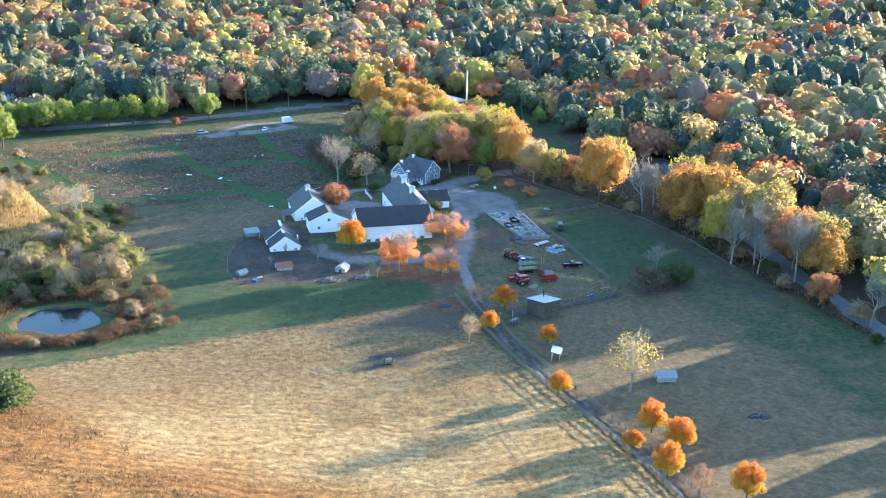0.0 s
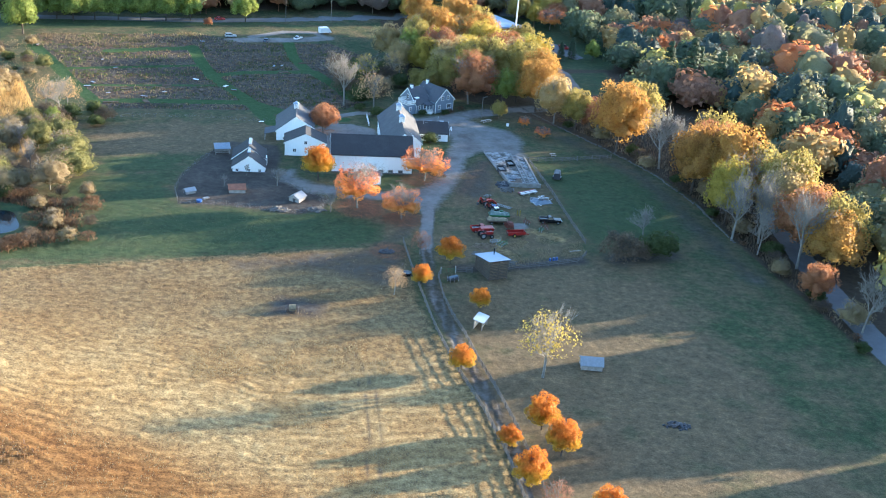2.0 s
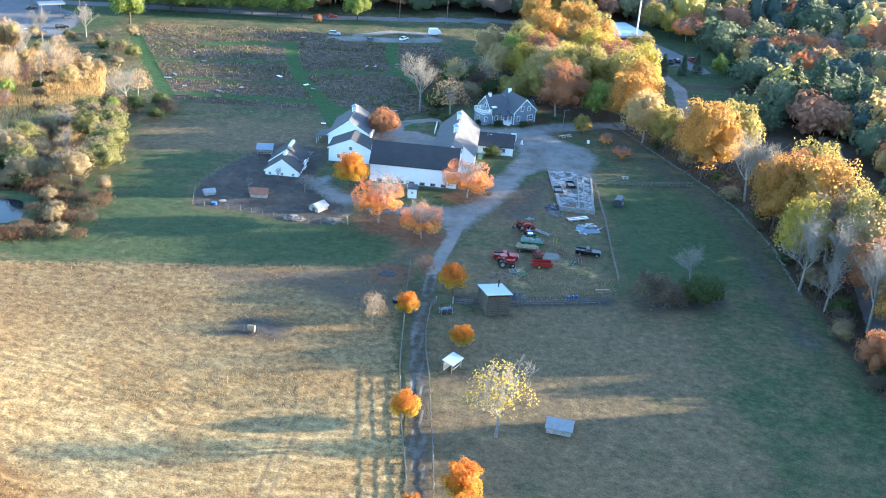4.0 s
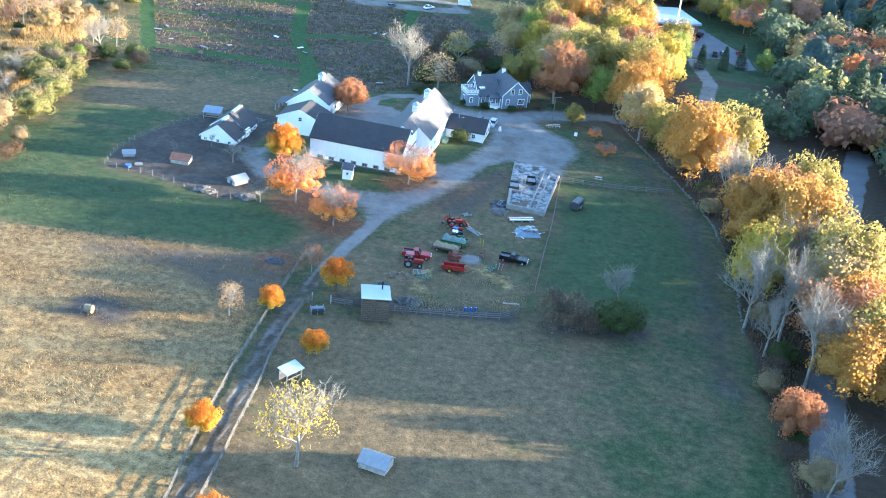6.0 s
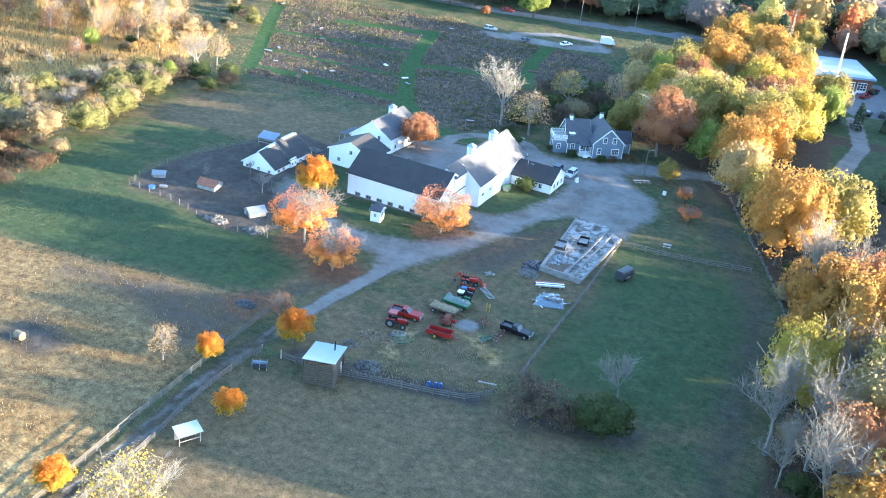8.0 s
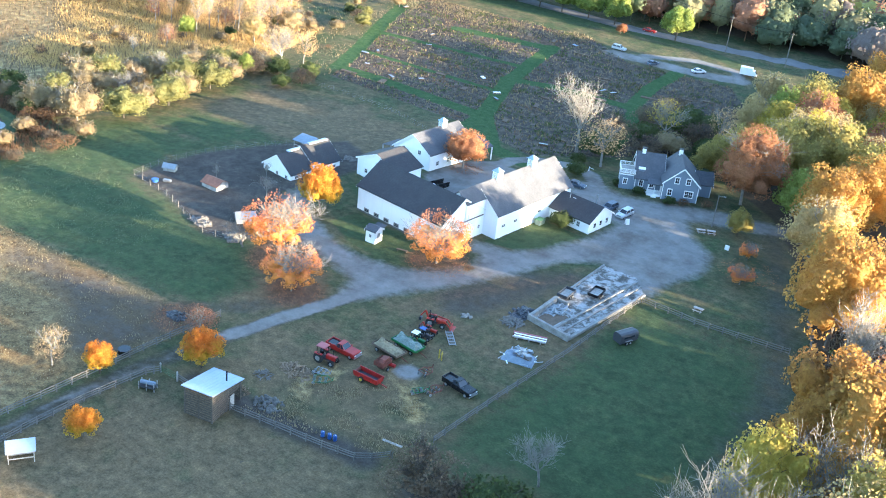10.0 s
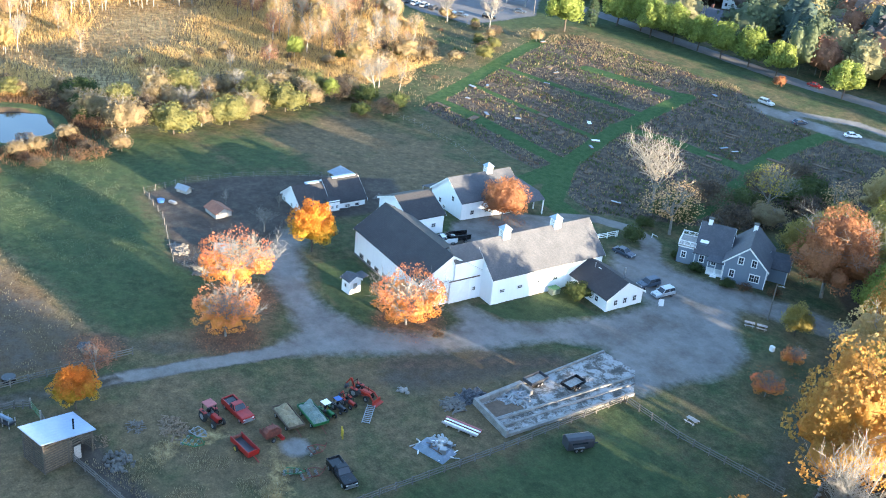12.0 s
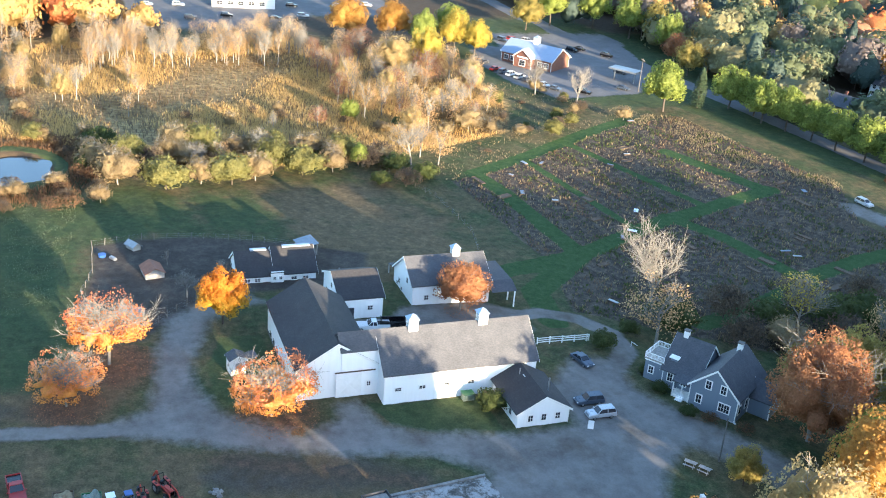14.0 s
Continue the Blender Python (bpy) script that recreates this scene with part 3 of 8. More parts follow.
    lush = np.maximum(lush, 0.8 * area(X, Y, [(-178, 470), (-178, 426), (-120, 400), (-84, 404), (-60, 440), (-62, 486), (-150, 500)], 8))
    scrub = area(X, Y, [(-30, 352), (-12, 362), (-52, 448), (-92, 408), (-60, 392)], 8)
    woods = woods * (1 - scrub) * (1 - tar) * (1 - straw) * (1 - np.clip(lush * 1.2, 0, 1))
    dry = np.maximum.reduce([0.62 * area(X, Y, [(84, 241), (121, 256), (119, 322), (108, 322), (94, 292), (84, 266)], 8), 0.8 * area(X, Y, [(68, 262), (80, 262), (84, 276), (74, 284), (62, 282)], 6), area(X, Y, [(84, 120), (146, 120), (138, 225), (134, 250), (122, 250), (97, 241), (83, 238), (85, 190)], 10), area(X, Y, [(20, 318), (44, 328), (42, 350), (10, 354), (-16, 345), (-8, 318)], 8)])
    rust = area(X, Y, [(-80, 90), (-80, 216), (-34, 212), (-16, 199), (-1, 178), (30, 166), (50, 152), (60, 90)], 12)
    # mask for trampled straw and for tree shade painted into the field's colour
    tired_shade = area(X, Y, [(-60, 215), (20, 262), (90, 262), (90, 205), (60, 200), (20, 206), (-30, 196)], 30)
    for name, chans in (("zone_c", (dry, rust, tired_shade, walks)), ("zone_a", (straw, lush, soil, tar)), ("zone_b", (gravel, mud, woods, lit))):
        at = me.attributes.new(name, "FLOAT_COLOR", "POINT")
        at.data.foreach_set("color", np.stack(chans, -1).astype(np.float32).ravel())
    me.polygons.foreach_set("use_smooth", np.ones(len(me.polygons), bool))
    ob = link_mesh("ground", me, M["ground"])
    return tagged(ob, "pasture, mown straw field, gravel yard and garden soil", "ground", kind="structure")


build_ground()

pond_bm = bmesh.new()
bmesh.ops.create_circle(pond_bm, cap_ends=True, segments=48, radius=1, matrix=Matrix.Translation((-25, 262.5, -0.4)) @ Matrix.Diagonal((17, 14, 1, 1)))
tagged(part("pond_water", pond_bm, M["water"], None), "still dark blue farm pond reflecting the sky", "pond", kind="structure")


# ---- buildings ----
def window(P, face, u, v, z, w=0.8, h=1.1, mat="whitetrim"):
    """A framed window on a wall. face: the wall's outward side; u: the wall's plane; v: the window's middle along it; z: its sill."""
    f = boxm(-w / 2 - 0.15, w / 2 + 0.15, -0.06, 0.05, -0.15, h + 0.16)
    turn = {"S": 0, "E": 90, "N": 180, "W": 270}[face]
    at = (v, u, z) if face in "SN" else (u, v, z)
    fr = part("window", moved(turned(f, turn), *at), M[mat], P)
    for a in (-1, 1):
        for b in (0, 1):
            glass = boxm(min(a, 0) * w / 2 + 0.03, max(a, 0) * w / 2 - 0.03, -0.075, -0.04, b * h / 2 + 0.03, (b + 1) * h / 2 - 0.03)
            part("pane", moved(turned(glass, turn), *at), M["glass"], fr, "dark window glass")
    return fr


def gable(P, x0, x1, y0, y1, eaves, ridge, axis, wall, roof, at=None, over=0.35, base=-1.2, thick=0.18, trim=True):
    """Four walls and two roof slopes. axis: the ridge's direction; at: the ridge's place across; eaves: heights on the low and the high side."""
    ea, eb = eaves if isinstance(eaves, tuple) else (eaves, eaves)
    a0, a1, c0, c1 = (x0, x1, y0, y1) if axis == "x" else (y0, y1, x0, x1)
    at = (c0 + c1) / 2 if at is None else at

    def out(bm):
        if axis == "x":
            bmesh.ops.transform(bm, matrix=Matrix(((0, 1, 0, 0), (1, 0, 0, 0), (0, 0, 1, 0), (0, 0, 0, 1))), verts=bm.verts)
            bmesh.ops.reverse_faces(bm, faces=bm.faces)
        return bm

    shape = [(c0, base), (c1, base), (c1, eb - 0.05), (at, ridge - 0.05), (c0, ea - 0.05)]
    for s, e in ((a0, a0 + 0.2), (a1 - 0.2, a1)):
        part("wall", out(prism(bmesh.new(), shape, s, e)), M[wall], P)
    part("wall", out(boxm(c0, c0 + 0.2, a0 + 0.2, a1 - 0.2, base, ea - 0.06)), M[wall], P)
    part("wall", out(boxm(c1 - 0.2, c1, a0 + 0.2, a1 - 0.2, base, eb - 0.06)), M[wall], P)
    for c, e, s in ((c0, ea, -1), (c1, eb, 1)):
        k = (ridge - e) / abs(at - c)
        co, eo = c + s * over, e - k * over
        part("roof", out(prism(bmesh.new(), [(at, ridge), (co, eo), (co, eo + thick), (at, ridge + thick)], a0 - over, a1 + over)), M[roof], P)
        if trim:
            for b in (a0 - over - 0.03, a1 + over):
                part("rake_trim", out(prism(bmesh.new(), [(at, ridge - 0.22), (co, eo - 0.22), (co, eo + thick - 0.02), (at, ridge + thick - 0.02)], b, b + 0.03)), M["whitetrim"], P)
    if trim:
        for cx in (c0 - 0.02, c1 - 0.13):
            for ay in (a0 - 0.02, a1 - 0.13):
                part("corner_board", out(boxm(cx, cx + 0.15, ay, ay + 0.15, base, (ea if cx < at else eb) - 0.15)), M["whitetrim"], P)


def cupola(P, x, y, z, w=1.5, h=1.5):
    c = part("cupola", boxm(x - w / 2, x + w / 2, y - w / 2, y + w / 2, z - 0.7, z + h), M["whitetrim"], P, "white louvred roof cupola")
    r = bmesh.new()
    bmesh.ops.create_cone(r, cap_ends=True, segments=4, radius1=w * 0.92, radius2=0.05, depth=0.8, matrix=Matrix.Translation((x, y, z + h + 0.4)) @ Matrix.Rotation(radians(45), 4, "Z"))
    part("cupola_roof", r, M["metalroof"], c)
    lv = bmesh.new()
    for i in range(5):
        zz = z + 0.35 + i * 0.2
        box(lv, x - w / 2 - 0.03, x + w / 2 + 0.03, y - w * 0.3, y + w * 0.3, zz, zz + 0.06)
        box(lv, x - w * 0.3, x + w * 0.3, y - w / 2 - 0.03, y + w / 2 + 0.03, zz, zz + 0.06)
    part("louvre", lv, M["oldwood"], c)


def main_barn():
    P = thing("barn", 78, 315, "large white clapboard barn with dark and grey shingle roofs", "barn", z=0)
    ox, oy = 78, 315
    gable(P, 59.3 - ox, 82 - ox, 304.6 - oy, 317 - oy, 5.4, 9.3, "x", "white", "roofdark", at=310.8 - oy)
    gable(P, 74.5 - ox, 82.3 - ox, 311.4 - oy, 317.3 - oy, (5.3, 8.1), 10.0, "y", "white", "roofgrey", at=80.1 - ox, over=0.3, trim=False)
    gable(P, 74.5 - ox, 85.7 - ox, 317.3 - oy, 342.3 - oy, 5.3, 10.0, "y", "white", "roofgrey", at=80.1 - ox)
    cupola(P, 80.1 - ox, 323.0 - oy, 10.0)
    cupola(P, 80.1 - ox, 334.6 - oy, 10.0)
    # sliding door with its track, on the yard side
    d = part("sliding_door", boxm(82.32 - ox, 82.44 - ox, 310.6 - oy, 314.6 - oy, 0.1, 4.3), M["whitetrim"], P, "closed white sliding barn door")
    br = bmesh.new()
    for a, b in (((310.7, 0.2), (314.5, 4.2)), ((310.7, 4.2), (314.5, 0.2))):
        beam(br, (82.46 - ox, a[0] - oy, a[1]), (82.46 - ox, b[0] - oy, b[1]), 0.04, 0.14)
    part("brace", br, M["whitetrim"], d)
    part("door_track", boxm(82.32 - ox, 82.5 - ox, 310.4 - oy, 316.8 - oy, 4.35, 4.5), M["brownwood"], P, "dark steel door track")
    for y in (319.5, 323.4, 327.4, 331.4):
        window(P, "E", 85.72 - ox, y - oy, 2.2, 1.0, 0.55)
    window(P, "E", 82.33 - ox, 315.8 - oy, 1.7, 0.55, 0.7)
    # row of low stable openings along the south side
    for i in range(7):
        x = 62 + i * 2.8
        window(P, "S", 304.57 - oy, x - ox, 0.5, 1.1, 0.6, "oldwood")
    part("foundation", boxm(59.25 - ox, 82.05 - ox, 304.5 - oy, 304.62 - oy, -1, 0.35), M["stone"], P, "grey fieldstone footing")
    for y in (320, 326, 332, 338):
        window(P, "W", 74.47 - ox, y - oy, 1.6, 0.9, 1.0)
    window(P, "W", 59.27 - ox, 310.8 - oy, 5.2, 0.9, 1.2)
    window(P, "N", 342.33 - oy, 80.1 - ox, 5.6, 0.9, 1.2)
    return P


def annex():
    P = thing("farm_shop", 91, 339, "low white clapboard annex with dark shingle roof", "outbuilding", z=0)
    ox, oy = 91, 339
    gable(P, 85.9 - ox, 96 - ox, 335.1 - oy, 343.6 - oy, 2.6, 5.0, "x", "white", "roofdark", over=0.4)
    for y in (337.2, 339.4, 341.7):
        window(P, "E", 96.02 - ox, y - oy, 0.9, 0.75, 1.05)
    for x in (87.8, 90.4, 93.4):
        window(P, "S", 335.08 - oy, x - ox, 0.9, 0.75, 1.05)
    part("door", boxm(88.9 - ox, 89.8 - ox, 335.02 - oy, 335.1 - oy, 0, 2.0), M["whitetrim"], P)
    part("flue", rod(bmesh.new(), (93.3 - ox, 341 - oy, 4), (93.3 - ox, 341 - oy, 6.4), 0.12), M["galv"], P, "thin metal flue")
    part("vent_pipe", rod(bmesh.new(), (88.4 - ox, 338.3 - oy, 4), (88.4 - ox, 338.3 - oy, 5.6), 0.08), M["galv"], P)
    part("skylight", turned(boxm(88.9 - ox, 89.7 - ox, -0.4, 0.4, 4.62, 4.8), 0), M["whitetrim"], P)
    return P


def hay_barn():
    P = thing("hay_barn", 49, 339, "white clapboard gambrel-height barn with cupola and side porch", "barn")
    ox, oy = 49, 339
    gable(P, 43.2 - ox, 54.4 - ox, 331.8 - oy, 346.8 - oy, (3.2, 4.3), 7.6, "y", "white", "roofgrey", at=49 - ox)
    cupola(P, 0.0, 341.5 - oy, 7.6, 1.4, 1.3)
    for x, z in ((51.2, 3.4), (46.6, 1.2)):
        window(P, "S", 331.78 - oy, x - ox, z, 0.75, 1.0)
    for y in (334.5, 338.2, 341.8, 345):
        window(P, "E", 54.42 - ox, y - oy, 1.3, 0.8, 0.9)
    for x in (45.5, 48.2):
        window(P, "S", 331.78 - oy, x - ox, 0.5, 0.7, 0.6)
    roof = bmesh.new()
    prism(roof, [(5.4, 4.0), (8.2, 3.0), (8.2, 3.12), (5.4, 4.12)], 346.8 - oy - 0.5, 351.2 - oy)
    box(roof, -3, 5.5, 346.8 - oy, 351.2 - oy, 3.9, 4.05)
    part("porch_roof", roof, M["roofgrey"], P)
    for x in (-3, 1, 5, 8):
        part("post", boxm(x - 0.1, x + 0.1, 350.8 - oy, 351.0 - oy, -1, 3.9 if x < 6 else 3.0), M["whitetrim"], P)
    lean = bmesh.new()
    prism(lean, [(-9.4, 2.0), (-5.7, 2.9), (-5.7, 3.0), (-9.4, 2.1)], -7.4, -1.5)
    part("lean_to_roof", lean, M["roofblue"], P)
    for x, y in ((-9.2, -7.2), (-9.2, -1.7), (-9.2, -4.5)):
        part("post", boxm(x - 0.1, x + 0.1, y - 0.1, y + 0.1, -1.2, 2.05), M["oldwood"], P)
    return P


def middle_barn():
    P = thing("equipment_barn", 52, 321, "small white clapboard barn with dark shingle roof", "barn")
    ox, oy = 52, 321
    gable(P, 46 - ox, 57.8 - ox, 317.4 - oy, 325.2 - oy, 4.0, 6.6, "y", "white", "roofdark")
    window(P, "E", 57.82 - ox, 322.9 - oy, 1.6, 0.9, 0.8)
    # no opening is cut: a dark grey panel paints the shade inside
    part("door", boxm(57.8 - ox, 57.88 - ox, 318.3 - oy, 320 - oy, -0.5, 2.2), M["darkgrey"], P, "flat dark panel for the shade inside an open entrance")
    window(P, "S", 317.38 - oy, 0, 3.6, 0.8, 0.9)
    window(P, "S", 317.38 - oy, -3.2, 1.2, 0.8, 0.9)
    return P


def coop():
    P = thing("hen_house", 36.4, 310, "long low white hen house with dark shingle roof", "hen house", z=-0.5)
    ox, oy = 36.4, 310
    gable(P, 32 - ox, 40.8 - ox, 302.7 - oy, 309.6 - oy, 1.9, 5.0, "y", "white", "roofdark")
    gable(P, 31.6 - ox, 40.6 - ox, 309.6 - oy, 317.2 - oy, 2.0, 5.4, "y", "white", "roofdark")
    for y in (304.3, 306.2, 313, 315.2):
        window(P, "E", 40.83 - ox, y - oy, 0.7, 1.0, 0.6)
    d = part("dormer", boxm(39.3 - ox, 41.2 - ox, 308.6 - oy, 311.0 - oy, -0.8, 2.6), M["whitetrim"], P, "white entry bay")
    part("dormer_roof", moved(turned(boxm(-1.4, 1.4, -1.5, 1.5, 0, 0.14), 14, "Y"), 39.9 - ox, 309.8 - oy, 2.7), M["roofdark"], d)
    for y in (309.3, 310.4):
        window(P, "E", 41.22 - ox, y - oy, 1.1, 0.5, 0.6)
    for x in (33.2, 36.4, 39.4):
        window(P, "S", 302.68 - oy, x - ox, 0.6, 0.7, 0.7)
    for i, (y0, y1) in enumerate(((305.5, 308.5), (311.5, 316.8))):
        part("ridge_vent", boxm(-0.5, 0.35, y0 - oy, y1 - oy, 5.1 + 0.35 * i, 5.34 + 0.35 * i), M["metalroof"], P, "pale translucent ridge panel")
    return P


def farm_house():
    P = thing("farmhouse", 96, 371, "blue-grey clapboard farmhouse with white trim and slate roof", "house", rz=35, z=-0.2)
    gable(P, -4.0, 4.0, -4.6, 6.5, 4.2, 7.9, "y", "bluegrey", "roofblue", over=0.4)
    gable(P, -10.0, -4.0, -1.6, 6.2, (3.2, 4.4), 7.7, "x", "bluegrey", "roofblue", at=2.9, over=0.4)
    gable(P, 4.0, 7.6, 0.6, 5.4, 2.8, 4.9, "x", "bluegrey", "roofblue", over=0.35)
    for x in (-1.1, 1.4):
        window(P, "S", -4.62, x, 4.2, 0.85, 1.35)
    for x in (-2.3, 1.5, 2.4):
        window(P, "S", -4.62, x, 1.2, 0.85, 1.4)
    for y in (-2.6, 0.2, 3):
        window(P, "E", 4.02, y - 0.8, 1.2, 0.85, 1.4)
    for x in (-8.6, -6.2):
        window(P, "S", -1.62, x, 1.2, 0.85, 1.4)
    window(P, "W", -10.02, 2.9, 4.2, 0.85, 1.3)
    # entrance porch with white posts and rail
    part("porch_roof", moved(turned(boxm(-1.7, 1.7, -1.2, 1.2, 0, 0.16), 10, "X"), -5.6, -2.9, 3.05), M["roofblue"], P)
    part("porch_floor", boxm(-7.2, -4.0, -3.7, -0.4, -0.3, 0.5), M["whitetrim"], P)
    for x in (-7.1, -5.6, -4.2):
        part("post", boxm(x - 0.08, x + 0.08, -3.66, -3.5, 0.5, 3.05), M["whitetrim"], P)
    rail = bmesh.new()
    box(rail, -7.1, -4.2, -3.62, -3.54, 1.35, 1.43)
    for i in range(14):
        x = -7.0 + i * 0.21
        box(rail, x, x + 0.05, -3.6, -3.56, 0.55, 1.36)
    part("railing", rail, M["whitetrim"], P)
    st = bmesh.new()
    for i in range(3):
        box(st, -6.2, -5.0, -4.6 + 0.3 * i, -4.3 + 0.3 * i, -0.3, 0.0 + 0.17 * i)
    part("steps", st, M["whitetrim"], P)
    # corner block with a roof deck
    part("deck_block", boxm(-13.4, -10.0, -1.2, 3.6, -1, 3.5), M["bluegrey"], P)
    window(P, "S", -1.22, -12.2, 1.1, 0.8, 1.2)
    window(P, "W", -13.42, 1.2, 1.1, 0.8, 1.2)
    part("deck", boxm(-13.6, -10.0, -1.4, 3.8, 3.5, 3.7), M["oldwood"], P)
    dr = bmesh.new()
    for a, b in (((-13.5, -1.3), (-10.2, -1.3)), ((-13.5, -1.3), (-13.5, 3.7)), ((-13.5, 3.7), (-10.2, 3.7))):
        beam(dr, (*a, 4.65), (*b, 4.65), 0.09, 0.1)
        beam(dr, (*a, 3.8), (*b, 3.8), 0.07, 0.08)
        for k in range(16):
            t = k / 15
            x, y = a[0] + (b[0] - a[0]) * t, a[1] + (b[1] - a[1]) * t
            w = 0.06 if k % 5 == 0 else 0.025
            box(dr, x - w, x + w, y - w, y + w, 3.7, 4.65)
    part("deck_railing", dr, M["whitetrim"], P)
    part("cornice", boxm(-13.5, -9.98, -1.3, 3.7, 3.2, 3.5), M["whitetrim"], P)
    for x, y, z in ((-8.7, 2.9, 7.4), (-0.2, 4.6, 7.7)):
        c = part("chimney", boxm(x - 0.4, x + 0.4, y - 0.4, y + 0.4, z - 1, z + 1.3), M["whitetrim"], P, "white painted chimney")
        part("chimney_cap", boxm(x - 0.5, x + 0.5, y - 0.5, y + 0.5, z + 1.3, z + 1.45), M["stone"], c)
    dm = part("dormer", boxm(-9.4, -8.2, -0.6, 1.2, 3.8, 5.0), M["bluegrey"], P)
    part("dormer_roof", turned(boxm(-9.6, -8.0, -0.9, 1.6, 5.0, 5.12), 8, "X", (-8.8, 0, 5)), M["whitetrim"], dm)
    return P


def wood_shed():
    """Slatted firewood shed; its pale metal roof falls from the pasture side to the yard side."""
    P = thing("firewood_shed", 95.0, 240.75, "slatted firewood shed with pale metal lean-to roof", "shed", rz=17.3)

    def top(y):
        return 4.2 - 0.186 * y

    for x in (-2.3, 0, 2.3):
        for y in (-3.5, 0, 3.5):
            if x or y:
                part("post", boxm(x - 0.1, x + 0.1, y - 0.1, y + 0.1, -0.4, top(y) - 0.08), M["shedwood"], P)
    rng = random.Random(5)
    for k in range(11):
        z = 0.3 + k * 0.39
        wobble = rng.uniform(-0.03, 0.03)
        if z < top(-3.5) - 0.3:
            part("slat", beam(bmesh.new(), (-2.45, -3.64, z), (2.45, -3.64, z + wobble), 0.05, 0.2), M["shedwood"], P)
        for x in (-2.43, 2.43):
            far = min(3.5, (4.0 - z) / 0.186)
            if far > -3.2:
                part("slat", beam(bmesh.new(), (x, -3.5, z), (x, far if x < 0 or z > 2.4 else min(far, 0.6), z + wobble), 0.05, 0.2), M["shedwood"], P)
        if z < top(3.5) - 0.3:
            part("slat", beam(bmesh.new(), (-2.45, 3.64, z), (2.45, 3.64, z - wobble), 0.05, 0.2), M["shedwood"], P)
    part("door", boxm(2.42, 2.5, 0.7, 1.7, 0.05, 2.2), M["oldwood"], P, "grey plank door")
    logs = bmesh.new()
    for k in range(640):
        x, y, r = rng.uniform(-2.2, 2.2), rng.uniform(-3.3, 0.5), rng.uniform(0.09, 0.15)
        if rng.random() < 0.55:
            z = rng.uniform(0.1, 3.9)
            rod(logs, (x, -3.5, z), (x, -3.0, z), r, seg=5)
        else:
            z = rng.uniform(0.1, 3.2)
            rod(logs, (2.35, y, z), (1.9, y, z), r, seg=5)
    box(logs, -2.2, 2.0, -3.2, 0.4, 0.0, 3.3)
    part("stacked_logs", logs, M["logend"], P)["kind"] = "stuff"
    pitch = -math.degrees(math.atan(0.186))
    roof = part("roof", turned(boxm(-2.7, 2.7, -4.05, 4.05, 4.2, 4.3), pitch, "X", (0, 0, 4.2)), M["metalroof"], P, "pale blue-grey ribbed sheet metal roof")
    for k in range(10):
        x = -2.6 + k * 0.575
        part("roof_rib", turned(boxm(x, x + 0.05, -4.04, 4.04, 4.3, 4.33), pitch, "X", (0, 0, 4.2)), M["metalroof"], roof)
    part("stovepipe", rod(bmesh.new(), (1.2, 1.6, 3.6), (1.2, 1.6, 5.6), 0.13), M["black"], P, "black stovepipe")
    return P


def small_hut(name, x, y, rz, w, d, h, roof, wall, label, legs=False):
    P = thing(name, x, y, label, "animal shelter", rz=rz)
    if legs:
        for sx in (-1, 1):
            for sy in (-1, 1):
                part("post", boxm(sx * w / 2 - 0.06, sx * w / 2 + 0.06, sy * d / 2 - 0.06, sy * d / 2 + 0.06, -0.3, h - 0.1), M["oldwood"], P)
        part("back_wall", boxm(-w / 2, w / 2, d / 2 - 0.05, d / 2, 0, h - 0.15), M[wall], P)
        part("rail", boxm(-w / 2, w / 2, -d / 2 - 0.03, -d / 2 + 0.03, 0.7, 0.85), M["oldwood"], P)
        part("roof", turned(boxm(-w / 2 - 0.3, w / 2 + 0.3, -d / 2 - 0.4, d / 2 + 0.3, h, h + 0.07), 10, "X", (0, 0, h)), M[roof], P)
    else:
        wl_ = bmesh.new()
        prism(wl_, [(-d / 2, -0.3), (d / 2, -0.3), (d / 2, h * 0.55), (0, h), (-d / 2, h * 0.55)], -w / 2, w / 2)
        part("wall", turned(wl_, 90), M[wall], P)
        for s in (-1, 1):
            rf = prism(bmesh.new(), [(0, h), (s * (d / 2 + 0.25), h * 0.5 - 0.05), (s * (d / 2 + 0.25), h * 0.5 + 0.04), (0, h + 0.09)], -w / 2 - 0.25, w / 2 + 0.25)
            part("roof", turned(rf, 90), M[roof], P)
        # the wall is solid; a dark grey sheet stands for the entrance's inner shade
        part("doorway", boxm(-w / 2 - 0.03, -w / 2 + 0.02, -0.4, 0.4, 0, h * 0.5), M["darkgrey"], P)
    return P


main_barn(), annex(), hay_barn(), middle_barn(), coop(), farm_house(), wood_shed()

# little white privy by the barn
P = thing("privy", 71.4, 297.3, "little white wooden privy with grey lean-to roof", "outhouse", rz=8)
gable(P, -1.1, 1.1, -1.2, 1.2, 2.6, 3.2, "x", "white", "roofgrey", over=0.25)
window(P, "S", -1.22, 0, 1.2, 0.5, 0.6)
part("door", boxm(1.1, 1.15, -0.4, 0.4, 0, 2.0), M["oldwood"], P)
part("lean_to", turned(boxm(-1.6, 0.6, 1.3, 3.4, 2.0, 2.1), 8, "X", (0, 1.3, 2)), M["roofgrey"], P)

small_hut("goat_shelter", 34, 288, 8, 4.2, 3.4, 2.0, "terracotta", "oldwood", "low wooden goat shelter with terracotta roof")
small_hut("pig_shelter", 50.0, 283, 60, 3.6, 3.0, 1.9, "galv", "oldwood", "small grey wooden shelter with pale metal roof")
